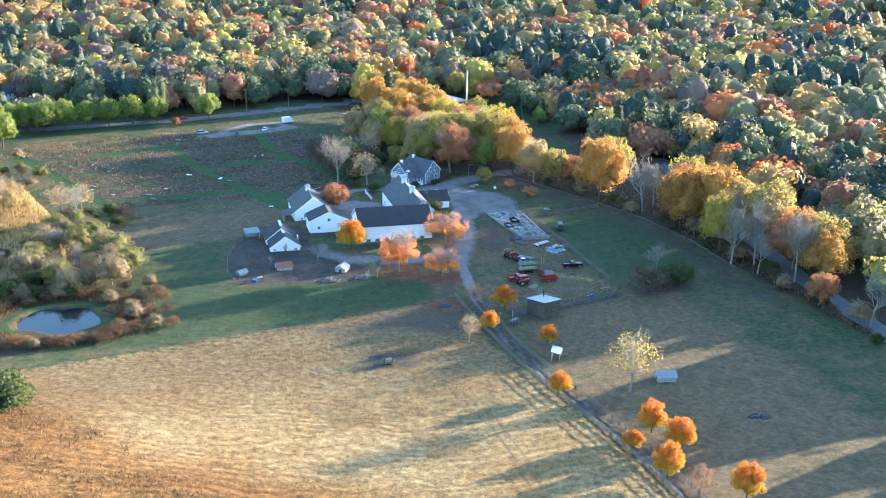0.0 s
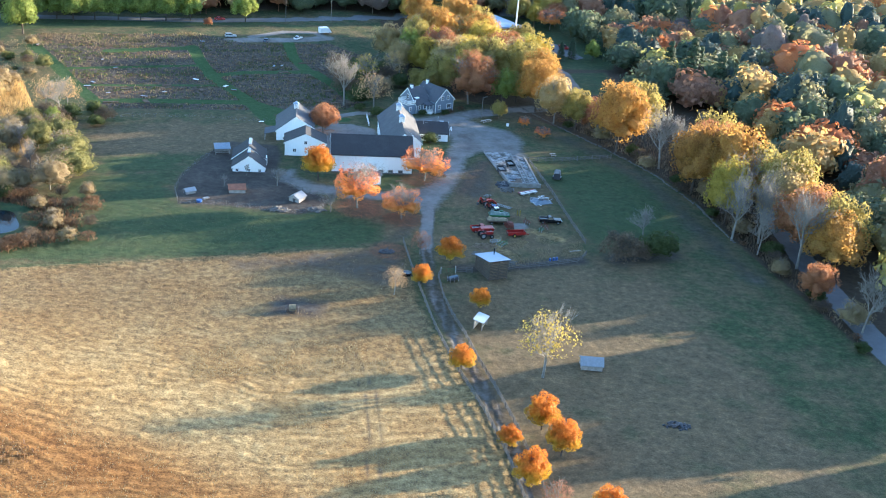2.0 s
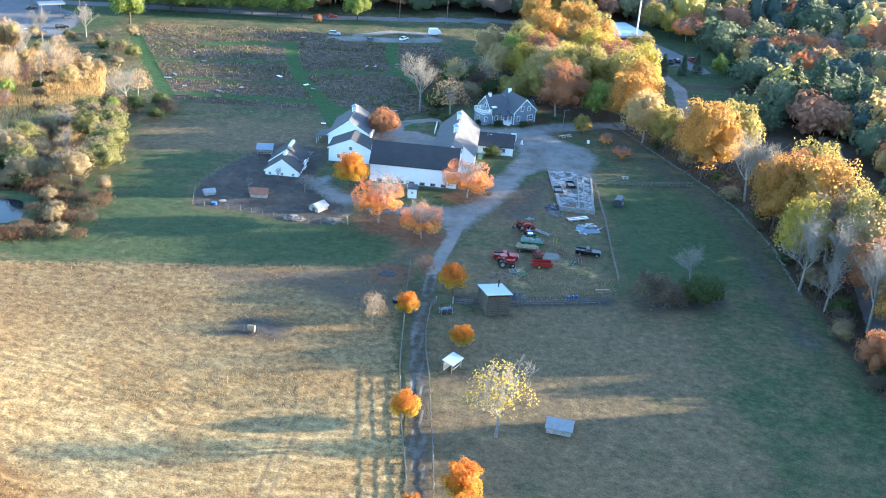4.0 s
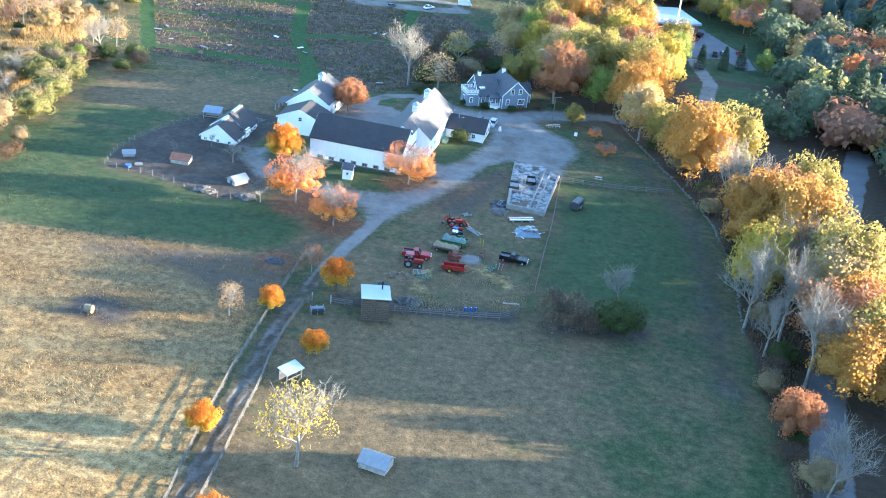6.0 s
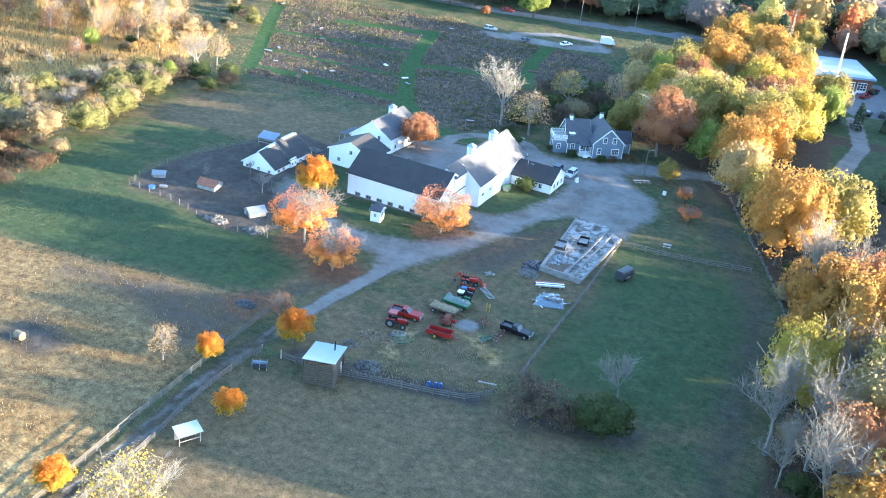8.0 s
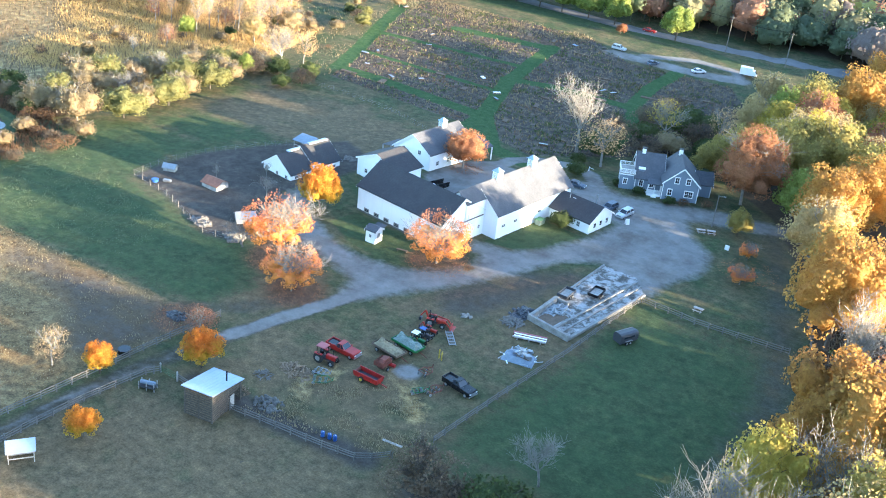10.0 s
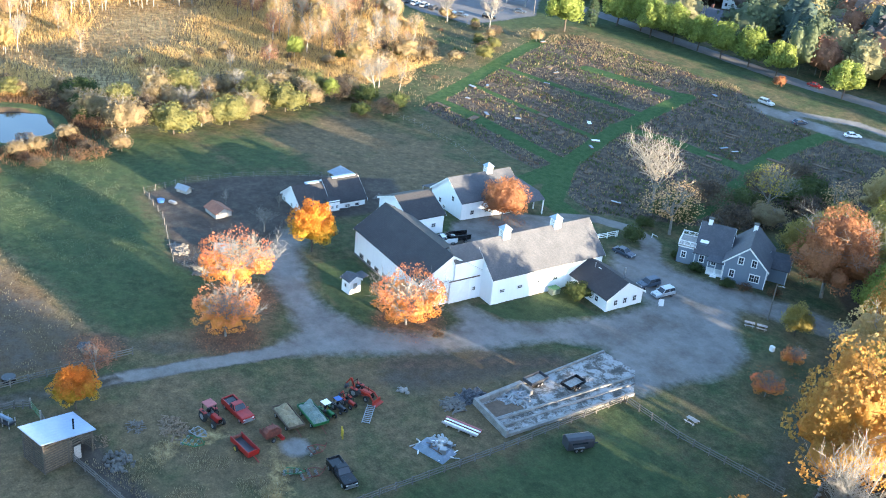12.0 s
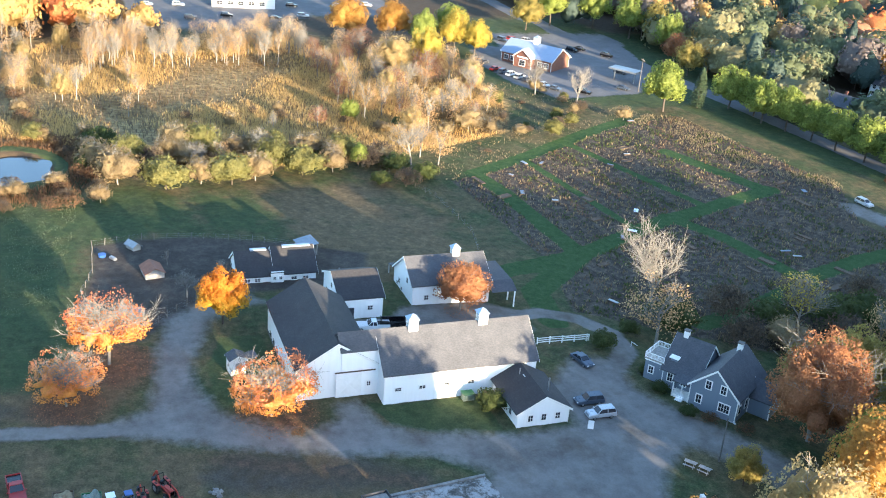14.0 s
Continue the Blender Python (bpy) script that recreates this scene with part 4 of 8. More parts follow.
small_hut("calf_hutch", 22, 285.5, 30, 2.6, 1.6, 1.5, "galv", "oldwood", "small grey calf hutch in the dirt paddock")
small_hut("run_in_shed", 108.3, 197.5, -8, 4.2, 3.2, 2.3, "galv", "oldwood", "grey wooden run-in shed in the pasture")
small_hut("hay_feeder_shelter", 88.6, 214.5, 62, 3.2, 1.8, 2.1, "metalroof", "oldwood", "open hay feeder under pale metal roof", legs=True)
small_hut("tarp_shelter", 28.1, 318.1, 10, 4.0, 3.0, 2.2, "bluetarp", "oldwood", "grey blue shelter behind the hen house", legs=True)


# ---- trees ----
def frusta(P, Q, r0, r1, k):
    """Tapered limbs from P to Q as arrays of vertices and quads."""
    P, Q, r0, r1 = (np.asarray(v, float) for v in (P, Q, r0, r1))
    d = Q - P
    d /= np.linalg.norm(d, axis=1, keepdims=True) + 1e-9
    up = np.where(np.abs(d[:, 2:3]) > 0.9, [[1.0, 0, 0]], [[0, 0, 1.0]])
    a = np.cross(d, up)
    a /= np.linalg.norm(a, axis=1, keepdims=True)
    b = np.cross(d, a)
    ang = np.arange(k) * 2 * np.pi / k
    ring = np.cos(ang)[None, :, None] * a[:, None] + np.sin(ang)[None, :, None] * b[:, None]
    v = np.concatenate([P[:, None] + ring * r0[:, None, None], Q[:, None] + ring * r1[:, None, None]], 1)
    i = np.arange(k)
    q = np.stack([i, (i + 1) % k, (i + 1) % k + k, i + k], -1)
    return v.reshape(-1, 3), (q[None] + (np.arange(len(P)) * 2 * k)[:, None, None]).reshape(-1, 4)


def cards(C, N, S, rng):
    """Leaf clumps: small folded quads at C, facing about N, of size S."""
    n = N / (np.linalg.norm(N, axis=1, keepdims=True) + 1e-9)
    t = np.cross(n, rng.normal(size=n.shape))
    t /= np.linalg.norm(t, axis=1, keepdims=True) + 1e-9
    b = np.cross(n, t)
    k = rng.uniform(0.6, 1.25, (len(C), 4, 1))
    s = S[:, None, None] * 0.5
    v = np.stack([t + 0.15 * n, b - 0.2 * n, -t + 0.15 * n, -b - 0.2 * n], 1) * s * k + C[:, None]
    return v.reshape(-1, 3), np.arange(len(C) * 4).reshape(-1, 4)


def joined(groups):
    vs, qs, at = [], [], 0
    for v, q in groups:
        vs.append(v), qs.append(q + at)
        at += len(v)
    return np.concatenate(vs), np.concatenate(qs)


def limbs(rng, h, R, base, stems, levels, droop=0.0, spread=1.0):
    """Segments of a branching tree: lists of start, end, radii by level."""
    segs = []
    tips = []

    def go(p, d, length, r, level):
        n = 3 if level == 0 else 2
        for i in range(n):
            q = p + d * length / n
            r2 = r * (0.86 if level == 0 else 0.75)
            segs.append((level, p, q, r, r2))
            if level < levels and (level > 0 or i >= 1):
                for _ in range(stems if level < 2 else 3):
                    w = rng.normal(size=3)
                    w[2] = abs(w[2]) * 0.7 + 0.12 - droop
                    e = d * (0.55 if level else 0.75) + w / np.linalg.norm(w) * (0.95 * spread)
                    go(q, e / np.linalg.norm(e), length * rng.uniform(0.5, 0.72), r2 * 0.62, level + 1)
            d = d + rng.normal(size=3) * 0.1
            d = d / np.linalg.norm(d)
            p, r = q, r2
        tips.append(p)

    lean = rng.normal(size=3) * 0.05 + (0, 0, 1)
    go(np.zeros(3) - (0, 0, 0.4), lean / np.linalg.norm(lean), h * 0.55, h * 0.018 + 0.04, 0)
    # draw the branches into the crown's outline
    top = max(t[2] for t in tips)
    wide = np.percentile([math.hypot(t[0], t[1]) for t in tips], 92)
    fz, fx = h * 0.97 / top, R * 0.95 / wide

    def fit(p):
        k = fx if p[2] > h * base * 0.8 else 1 + (fx - 1) * max(0, p[2]) / (h * base * 0.8 + 1e-6)
        return np.array([p[0] * k, p[1] * k, p[2] * fz])

    return [(l, fit(a), fit(b), c, d) for l, a, b, c, d in segs]


def cube_sphere(k):
    """A ball of 6 k k even quads."""
    v, q, at = [], [], {}
    for ax in range(3):
        for sg in (-1, 1):
            for i in range(k):
                for j in range(k):
                    face = []
                    for a, b in ((i, j), (i + 1, j), (i + 1, j + 1), (i, j + 1)):
                        p = [0, 0, 0]
                        p[ax], p[(ax + 1) % 3], p[(ax + 2) % 3] = sg * k, (2 * a - k) * sg, 2 * b - k
                        if tuple(p) not in at:
                            at[tuple(p)] = len(v)
                            v.append(p)
                        face.append(at[tuple(p)])
                    q.append(face)
    v = np.tan(np.array(v, float) / k * 0.7)
    return v / np.linalg.norm(v, axis=1, keepdims=True), np.array(q)


BALLS = {k: cube_sphere(k) for k in (4, 5, 7, 11)}


def spray_field(rng, lumps, tight=1.0):
    """The outline of a crown as a union of leafy boughs on a unit dome. Gives a function: directions to reach and outward normals."""
    i = np.arange(lumps) + 0.5
    z = 1 - 1.45 * i / lumps
    a = i * 2.39996 + rng.normal(0, 0.35, lumps)
    U = np.stack([np.sqrt(1 - z**2) * np.cos(a), np.sqrt(1 - z**2) * np.sin(a), z], -1) + rng.normal(0, 0.1, (lumps, 3))
    r = np.clip(1.3 / np.sqrt(lumps), 0.17, 0.5) * rng.uniform(0.75, 1.3, lumps) * tight
    C = U / np.linalg.norm(U, axis=1, keepdims=True) * (rng.uniform(0.82, 1.06, lumps) - r * 0.9)[:, None]

    def reach(D):
        b = D @ C.T
        disc = b**2 - (C**2).sum(1) + r**2
        t = np.where(disc > 0, b + np.sqrt(np.maximum(disc, 0)), 0)
        k = t.argmax(1)
        f = t[np.arange(len(D)), k]
        bare = f < 0.55
        f = np.maximum(f, 0.55)
        N = np.where(bare[:, None], D, (D * f[:, None] - C[k]) / r[k][:, None])
        return f, N

    return reach


def crown_frame(rng, h, R, base, skew):
    z0, z1 = h * base, h
    rad = np.array([R * rng.uniform(1 - skew, 1 + skew), R * rng.uniform(1 - skew, 1 + skew), (z1 - z0) * 0.56])
    return rad, np.array([rng.normal(0, 0.5 * skew) * R, rng.normal(0, 0.5 * skew) * R, z0 + (z1 - z0) * 0.44])


def flat_below(w):
    w[:, 2] = np.where(w[:, 2] < 0, w[:, 2] * 0.72, w[:, 2])
    return w


def crown_cards(rng, h, R, base, lumps, n, size, low_only=False, core=0.0, ball=11):
    """An uneven crown: leaf clumps over the boughs, and, where the crown is close, an inner mass of leaves behind them."""
    rad, c = crown_frame(rng, h, R, base, 0.05 if core > 0.8 else 0.12)
    reach = spray_field(rng, lumps)
    D = rng.normal(size=(n, 3))
    D[:, 2] += 0.25
    D /= np.linalg.norm(D, axis=1, keepdims=True)
    f, N = reach(D)
    deep = 1 - np.abs(rng.normal(0, 0.05 if core else 0.2, n)) + np.abs(rng.normal(0, 0.045, n))
    pos = flat_below(D * rad * (f * deep)[:, None]) + c
    pos[:, 2] = np.maximum(pos[:, 2], h * base * 0.6 + rng.uniform(0.02, 0.1, n) * h)
    N = N / np.array([1, 1, rad[2] / R])
    if low_only:
        rim = np.hypot(pos[:, 0], pos[:, 1]) / R
        ok = pos[:, 2] < h * (0.56 + 0.32 * np.clip(rim, 0, 1.1) ** 2) + rng.normal(0, 0.12 * h, n)
        pos, N = pos[ok], N[ok]
    N = N / (np.linalg.norm(N, axis=1, keepdims=True) + 1e-9) + rng.normal(size=N.shape) * 0.6
    out = cards(pos, N, size * rng.uniform(0.55, 1.45, len(pos)), rng)
    if not core:
        return out
    B, Q = BALLS[ball]
    fb, _ = reach(B)
    inner = flat_below(B * rad * (fb * (0.76 + 0.12 * core) * rng.uniform(0.86, 1.06, len(B)))[:, None]) + c
    if low_only:
        ok = inner[Q].mean(1)[:, 2] < h * 0.52
        Q = Q[ok]
    return joined([out, (inner, Q)])


def far_crown(rng, h, R, n, lumps, ball=4, pine=False):
    """A crown for the woods: a close mass of leafy boughs with loose sprays round its outline."""
    reach = spray_field(rng, lumps)
    rad, c = np.array([R * rng.uniform(0.85, 1.15), R * rng.uniform(0.85, 1.15), h * 0.56]), np.array([0, 0, h * 0.44])
    B, Q = BALLS[ball]
    fb, _ = reach(B)
    inner = B * rad * (fb * (0.88 if n > 260 else 0.94) * rng.uniform(0.86, 1.05, len(B)))[:, None] + c
    D = rng.normal(size=(n, 3))
    D[:, 2] = np.abs(D[:, 2]) - 0.3
    D /= np.linalg.norm(D, axis=1, keepdims=True)
    f, N = reach(D)
    pos = D * rad * (f * rng.uniform(0.9, 1.07, n))[:, None] + c
    if pine:
        for w in (inner, pos):
            w[:, :2] *= np.clip(1.08 - 0.42 * np.clip(w[:, 2:3] / h, 0, 1) ** 1.5, 0.3, 1.2)
        N = N + (0, 0, 0.8)
    size = (0.15 if n > 260 else 0.19 if n > 120 else 0.23) * R * rng.uniform(0.5, 1.4, n)
    return joined([cards(pos, N + rng.normal(size=N.shape) * 0.22, size, rng), (inner, Q)])


def twig_rods(rng, tips, n, length, r):
    """Fine twigs that fan out and up from the ends of the branches."""
    T = np.array([t for t, d in tips])
    W = np.array([d for t, d in tips])
    pick = rng.integers(0, len(T), n)
    d = W[pick] + rng.normal(size=(n, 3)) * 0.5 + (0, 0, 0.25)
    d /= np.linalg.norm(d, axis=1, keepdims=True)
    L = length * rng.uniform(0.5, 1.2, n)
    p = T[pick] - W[pick] * (rng.uniform(0, 0.9, n) * length)[:, None]
    return frusta(p, p + d * L[:, None], np.full(n, r), np.full(n, r * 0.5), 3)


def conifer_cards(rng, h, R, n, size):
    """Boughs in uneven whorls round a tapering, blunt crown."""
    tiers = rng.integers(9, 13)
    t = rng.uniform(0.08, 1, n) ** 0.85
    tier = np.floor(t * tiers) / tiers + rng.normal(0, 0.018, n)
    bough = rng.uniform(0.62, 1.15, (tiers + 2, 9))
    a = rng.uniform(0, 2 * np.pi, n)
    k = bough[np.clip((tier * tiers).astype(int), 0, tiers), (a / 0.6982).astype(int) % 9]
    rr = R * np.clip(1 - tier, 0.02, 1) ** 0.62 * np.sqrt(rng.uniform(0.3, 1, n)) * k
    pos = np.stack([rr * np.cos(a), rr * np.sin(a), h * tier - 0.2 * rr + 0.4], -1)
    N = np.stack([np.cos(a) * 0.9, np.sin(a) * 0.9, np.ones(n)], -1) + rng.normal(size=(n, 3)) * 0.3
    return cards(pos, N, size * rng.uniform(0.6, 1.4, n), rng)


# kind: height, crown radius, crown base, leaves, lobes, clumps, clump size, bark, branch levels, label, category
KINDS = {
    "lane_maple": (6.4, 3.0, 0.08, "leaf_lane", 34, 4400, 0.2, "bark", 2, "young round maple in amber and orange leaf", "maple"),
    "orange_maple": (11.0, 6.3, 0.12, "leaf_orange", 40, 9500, 0.25, "palebark", 3, "orange maple with bare twigs at its top", "maple"),
    "gold_maple": (9.6, 4.7, 0.1, "leaf_lane", 44, 6400, 0.26, "bark", 2, "round maple in bright golden orange leaf", "maple"),
    "gold_tree": (17.0, 7.4, 0.04, "leaf_gold", 30, 4200, 0.42, "bark", 2, "tall gold and brown autumn oak", "tree"),
    "yellow_tree": (15.0, 6.4, 0.04, "leaf_yellow", 26, 3800, 0.4, "bark", 2, "broad tree in bright yellow leaf", "tree"),
    "russet_tree": (14.0, 7.2, 0.02, "leaf_russet", 30, 3800, 0.38, "palebark", 2, "russet oak with thinning leaves", "tree"),
    "house_oak": (17.0, 8.6, 0.02, "leaf_russet", 46, 9000, 0.29, "palebark", 3, "broad russet and orange oak beside the house", "oak"),
    "olive_tree": (16.0, 6.8, 0.04, "leaf_olive", 26, 3600, 0.42, "bark", 2, "olive and yellow autumn tree", "tree"),
    "pale_tree": (15.5, 6.6, 0.05, "leaf_pale", 26, 2500, 0.36, "palebark", 2, "pale tan tree with thinning straw-coloured leaves", "tree"),
    "lime_tree": (12.0, 4.8, 0.08, "leaf_lime", 24, 3200, 0.34, "bark", 2, "tall leafy yellow-green tree", "tree"),
    "row_tree": (8.5, 3.8, 0.05, "leaf_lime", 20, 2800, 0.34, "bark", 1, "yellow-green roadside tree in a row", "tree"),
    "pasture_oak": (15.5, 5.6, 0.28, "leaf_yellow", 34, 950, 0.32, "palebark", 3, "half-bare pale oak with sparse yellow leaves", "oak"),
    "bare_tree": (17.0, 6.0, 0.2, None, 0, 0, 0, "palebark", 3, "leafless tree with pale grey limbs", "tree"),
    "tan_tree": (13.0, 5.4, 0.1, "leaf_tan", 24, 1500, 0.25, "palebark", 2, "thin tan tree with few dry leaves", "tree"),
    "pink_tree": (10.0, 4.8, 0.08, "leaf_pink", 24, 1500, 0.28, "palebark", 2, "dull red thinning tree", "tree"),
    "pine": (23.0, 5.4, 0.05, "leaf_dark", 0, 2400, 0.75, "bark", 0, "tall dark green pine", "pine"),
    "lime_bush": (8.2, 5.8, 0.0, "leaf_oliveg", 28, 2400, 0.34, "bark", 1, "broad leafy olive-green hedge bush", "bush"),
    "tan_bush": (7.6, 5.4, 0.0, "leaf_hedge", 28, 1500, 0.3, "palebark", 2, "tan and olive twiggy bush", "bush"),
    "russet_bush": (2.2, 2.2, 0.0, "leaf_brown", 16, 700, 0.2, "bark", 1, "low brown twiggy autumn brush", "brush"),
    "green_bush": (4.4, 3.6, 0.0, "leaf_green", 22, 1400, 0.3, "bark", 1, "dark green rounded bush", "bush"),
    "dull_bush": (5.4, 4.6, 0.0, "brush", 40, 2400, 0.28, "bark", 2, "wide low brown leafless thicket", "thicket"),
}
CORE = {"house_oak": 0.7, "orange_maple": 0.55, "lane_maple": 0.85, "gold_maple": 0.85, "gold_tree": 0.78, "yellow_tree": 0.78, "russet_tree": 0.72, "olive_tree": 0.76, "pale_tree": 0.6, "lime_tree": 0.75, "row_tree": 0.75, "lime_bush": 0.7, "tan_bush": 0.5, "green_bush": 0.75}
# fine twigs: how many, how long, how thick
TWIGS = {"orange_maple": (1100, 1.6, 0.018), "bare_tree": (620, 1.8, 0.024), "pasture_oak": (420, 1.3, 0.028), "tan_tree": (190, 1.4, 0.03), "house_oak": (450, 1.5, 0.02), "pale_tree": (140, 1.5, 0.034), "dull_bush": (480, 1.3, 0.026), "tan_bush": (220, 1.2, 0.024), "pink_tree": (240, 1.1, 0.024)}
TREE_MESHES = {}


def tree_meshes(kind):
    if kind in TREE_MESHES:
        return TREE_MESHES[kind]
    h, R, base, leaf, lobes, n, size, bark, levels, _, _ = KINDS[kind]
    made = []
    for v in range(2 if kind in ("pine", "bare_tree", "pasture_oak") else 3):
        rng = np.random.default_rng(len(kind) * 131 + v * 17 + sum(map(ord, kind)))
        hh = h * (1 + 0.08 * (v - 1))
        if kind == "pine":
            segs = [(0, np.array([0, 0, -0.4]), np.array([0, 0, hh * 0.96]), 0.32, 0.04)]
        else:
            segs = limbs(rng, hh, R * (0.98 if leaf is None or levels == 3 else 0.62), base, 4 if levels == 3 else 3, levels)
        groups = []
        for k, pick in ((7, lambda l: l == 0), (5, lambda l: l == 1), (3, lambda l: l >= 2)):
            s = [x for x in segs if pick(x[0])]
            if s:
                groups.append(frusta([x[1] for x in s], [x[2] for x in s], [max(x[3], 0.025) for x in s], [max(x[4], 0.018) for x in s], k))
        if kind in TWIGS:
            count, length, r = TWIGS[kind]
            last = max(x[0] for x in segs)
            tips = [(x[2], (x[2] - x[1]) / (np.linalg.norm(x[2] - x[1]) + 1e-9)) for x in segs if x[0] == last]
            groups.append(twig_rods(rng, tips, count, length, r))
        tv, tq = joined(groups)
        trunk = raw_mesh(kind + "_trunk", tv, tq)
        trunk.materials.append(M[bark])
        crown = None
        if leaf:
            if kind == "pine":
                cv, cq = conifer_cards(rng, hh, R, n, size)
            else:
                cv, cq = crown_cards(rng, hh, R, base, lobes, n, size, low_only=kind == "orange_maple", core=CORE.get(kind, 0.0), ball=(11 if h > 8.4 else 7))
            crown = raw_mesh(kind + "_crown", cv, cq)
            crown.materials.append(M[leaf])
        made.append((trunk, crown))
    TREE_MESHES[kind] = made
    return made


tree_rng = random.Random(11)


def tree(kind, x, y, scale=1.0, group="", name="", label="", wide=1.0):
    trunk, crown = tree_rng.choice(tree_meshes(kind))
    cat = KINDS[kind][10]
    P = thing(name or cat.replace(" ", "_"), x, y, label or KINDS[kind][9], cat, rz=tree_rng.uniform(0, 360), group=group)
    P.scale = (scale * wide, scale * wide, scale)
    if kind == "russet_bush":
        tagged(link_mesh("stem", trunk, None, P), kind="stuff")
    else:
        link_mesh("trunk", trunk, None, P)
    if crown:
        link_mesh("crown", crown, None, P)
    return P


# maples along the lane
for x, y, s in ((82, 195.5, 0.9), (86, 245.5, 1.12), (93.3, 173.5, 1.05), (94.8, 164.8, 1.08), (87.5, 155, 1.05), (86.3, 167.5, 0.75), (89.6, 223, 0.85), (77.8, 233, 0.82), (97, 143.5, 1.05)):
    tree("lane_maple", x, y, s, "maples along the lane")
tree("pink_tree", 79.3, 250.5, 0.62, "maples along the lane", label="dull red young maple losing its leaves")
tree("pink_tree", 90, 147, 0.6, "maples along the lane", label="dull red young maple losing its leaves")
tree("tan_tree", 71.5, 229, 0.5, label="small sparse pale yellow tree in the straw field", wide=1.1)
tree("pasture_oak", 97.6, 193, 1.05)
# maples of the yard
tree("orange_maple", 85.3, 300.3, 1.0, "orange maples of the yard")
tree("orange_maple", 65.5, 278.5, 1.1, "orange maples of the yard")
tree("orange_maple", 76.5, 271.8, 0.8, "orange maples of the yard")
tree("gold_maple", 55.5, 297.6, 1.0, "orange maples of the yard")
tree("russet_tree", 57.5, 340, 0.66, label="small rust-coloured tree against the white barn", wide=1.1)
tree("bare_tree", 44.5, 293, 0.33, label="small leafless tree in the dirt paddock", wide=1.3)
tree("bare_tree", 58.5, 275.5, 0.4, label="leafless tree beside the paddock fence", wide=1.3)
tree("green_bush", 90.3, 333, 0.8, label="grey-green bush against the annex wall")
tree("bare_tree", 30.5, 291, 0.22, label="thin leafless sapling in the paddock", wide=0.8)
tree("bare_tree", 36, 300, 0.2, label="thin leafless sapling in the paddock", wide=0.8)
# round the house
for k, x, y, s in (("house_oak", 108.5, 378.5, 1.05), ("lime_tree", 120.5, 379, 1.15), ("olive_tree", 126, 381, 0.8), ("olive_tree", 116.5, 361.5, 0.42), ("russet_bush", 100.5, 366, 0.8), ("green_bush", 91, 362.5, 0.5), ("green_bush", 98.5, 363.4, 0.5), ("green_bush", 75, 360.5, 0.75), ("green_bush", 84.5, 363.5, 0.4), ("russet_bush", 104.5, 370, 0.8), ("russet_bush", 88, 373, 0.8), ("green_bush", 70, 368, 0.6), ("russet_bush", 91, 303, 0.5)):
    tree(k, x, y, s, "plants round the house")
tree("orange_maple", 127.5, 341.5, 0.42, label="small rust-red shrub on the lawn")
tree("orange_maple", 123.5, 352.5, 0.36, label="small rust-red shrub on the lawn")
tree("tan_tree", 75, 371, 1.1, label="thin old apple tree with few leaves", wide=1.2)
tree("bare_tree", 65, 375, 1.2, label="leafless pale tree in the garden", wide=0.95)
tree("green_bush", 71, 377, 1.5, label="dark shrub below the leafless tree")
tree("pasture_oak", 74, 402, 0.9), tree("pale_tree", 88, 424, 0.95), tree("pale_tree", 84, 438, 1.05), tree("lime_tree", 92, 432, 1.3), tree("yellow_tree", 97, 420, 1.15)
for k, x, y, s in (("dull_bush", 66, 391, 1.2), ("green_bush", 71, 398, 1.4), ("dull_bush", 65, 409, 1.1), ("green_bush", 73, 411, 1.5), ("dull_bush", 64, 426, 1.0), ("tan_bush", 79, 396, 0.9), ("dull_bush", 82, 407, 1.3), ("green_bush", 71, 421, 1.2), ("dull_bush", 77, 388, 1.1), ("green_bush", 79, 418, 1.5)):
    tree(k, x, y, s, "dark brush between garden and house")
tree("green_bush", 86, 402, 1.1), tree("olive_tree", 92, 398, 0.6), tree("tan_tree", 84, 412, 0.9), tree("olive_tree", 95, 388, 0.7)
# belt between house and road
for i in range(30):
    x = 100 + (i * 37 % 46)
    y = 392 + (i * 23 % 62) + (x - 100) * 0.05
    if x > 138 and y < 440:
        continue
    tree(("olive_tree", "pale_tree", "yellow_tree", "olive_tree", "pale_tree", "lime_tree", "yellow_tree", "russet_tree")[i % 8], x, y, 0.95 + 0.12 * (i % 4), "trees behind the house")
for i in range(16):
    tree(("pale_tree", "olive_tree", "gold_tree")[i % 3], 92 + (i * 29 % 34), 440 + (i * 17 % 44), 1.0 + 0.1 * (i % 3), "trees behind the house")
# the row along the old wall
ROW = [("gold_tree", 131, 371, 0.82), ("pale_tree", 135, 359, 0.9), ("gold_tree", 134, 382, 0.9), ("russet_tree", 147, 351, 0.7), ("olive_tree", 141, 353, 0.65),
       ("gold_tree", 149.5, 332, 1.0), ("olive_tree", 158, 342, 0.95), ("bare_tree", 159, 317, 1.0), ("bare_tree", 166, 323, 0.75), ("gold_tree", 162.5, 297, 0.95), ("russet_tree", 169.5, 307, 1.05), ("gold_tree", 171.5, 293, 1.0), ("olive_tree", 176, 318, 0.95),
       ("yellow_tree", 164.5, 275, 0.88), ("bare_tree", 172, 281, 1.0), ("bare_tree", 162.5, 264, 1.0), ("bare_tree", 169, 262, 1.0), ("bare_tree", 166, 255, 0.7), ("bare_tree", 173, 247, 1.05), ("russet_tree", 169.6, 230, 0.62), ("bare_tree", 174, 214, 0.8)]
for k, x, y, s in ROW:
    tree(k, x, y, s * 1.3, "trees along the old stone wall", wide=0.8 if y < 278 else 0.95)
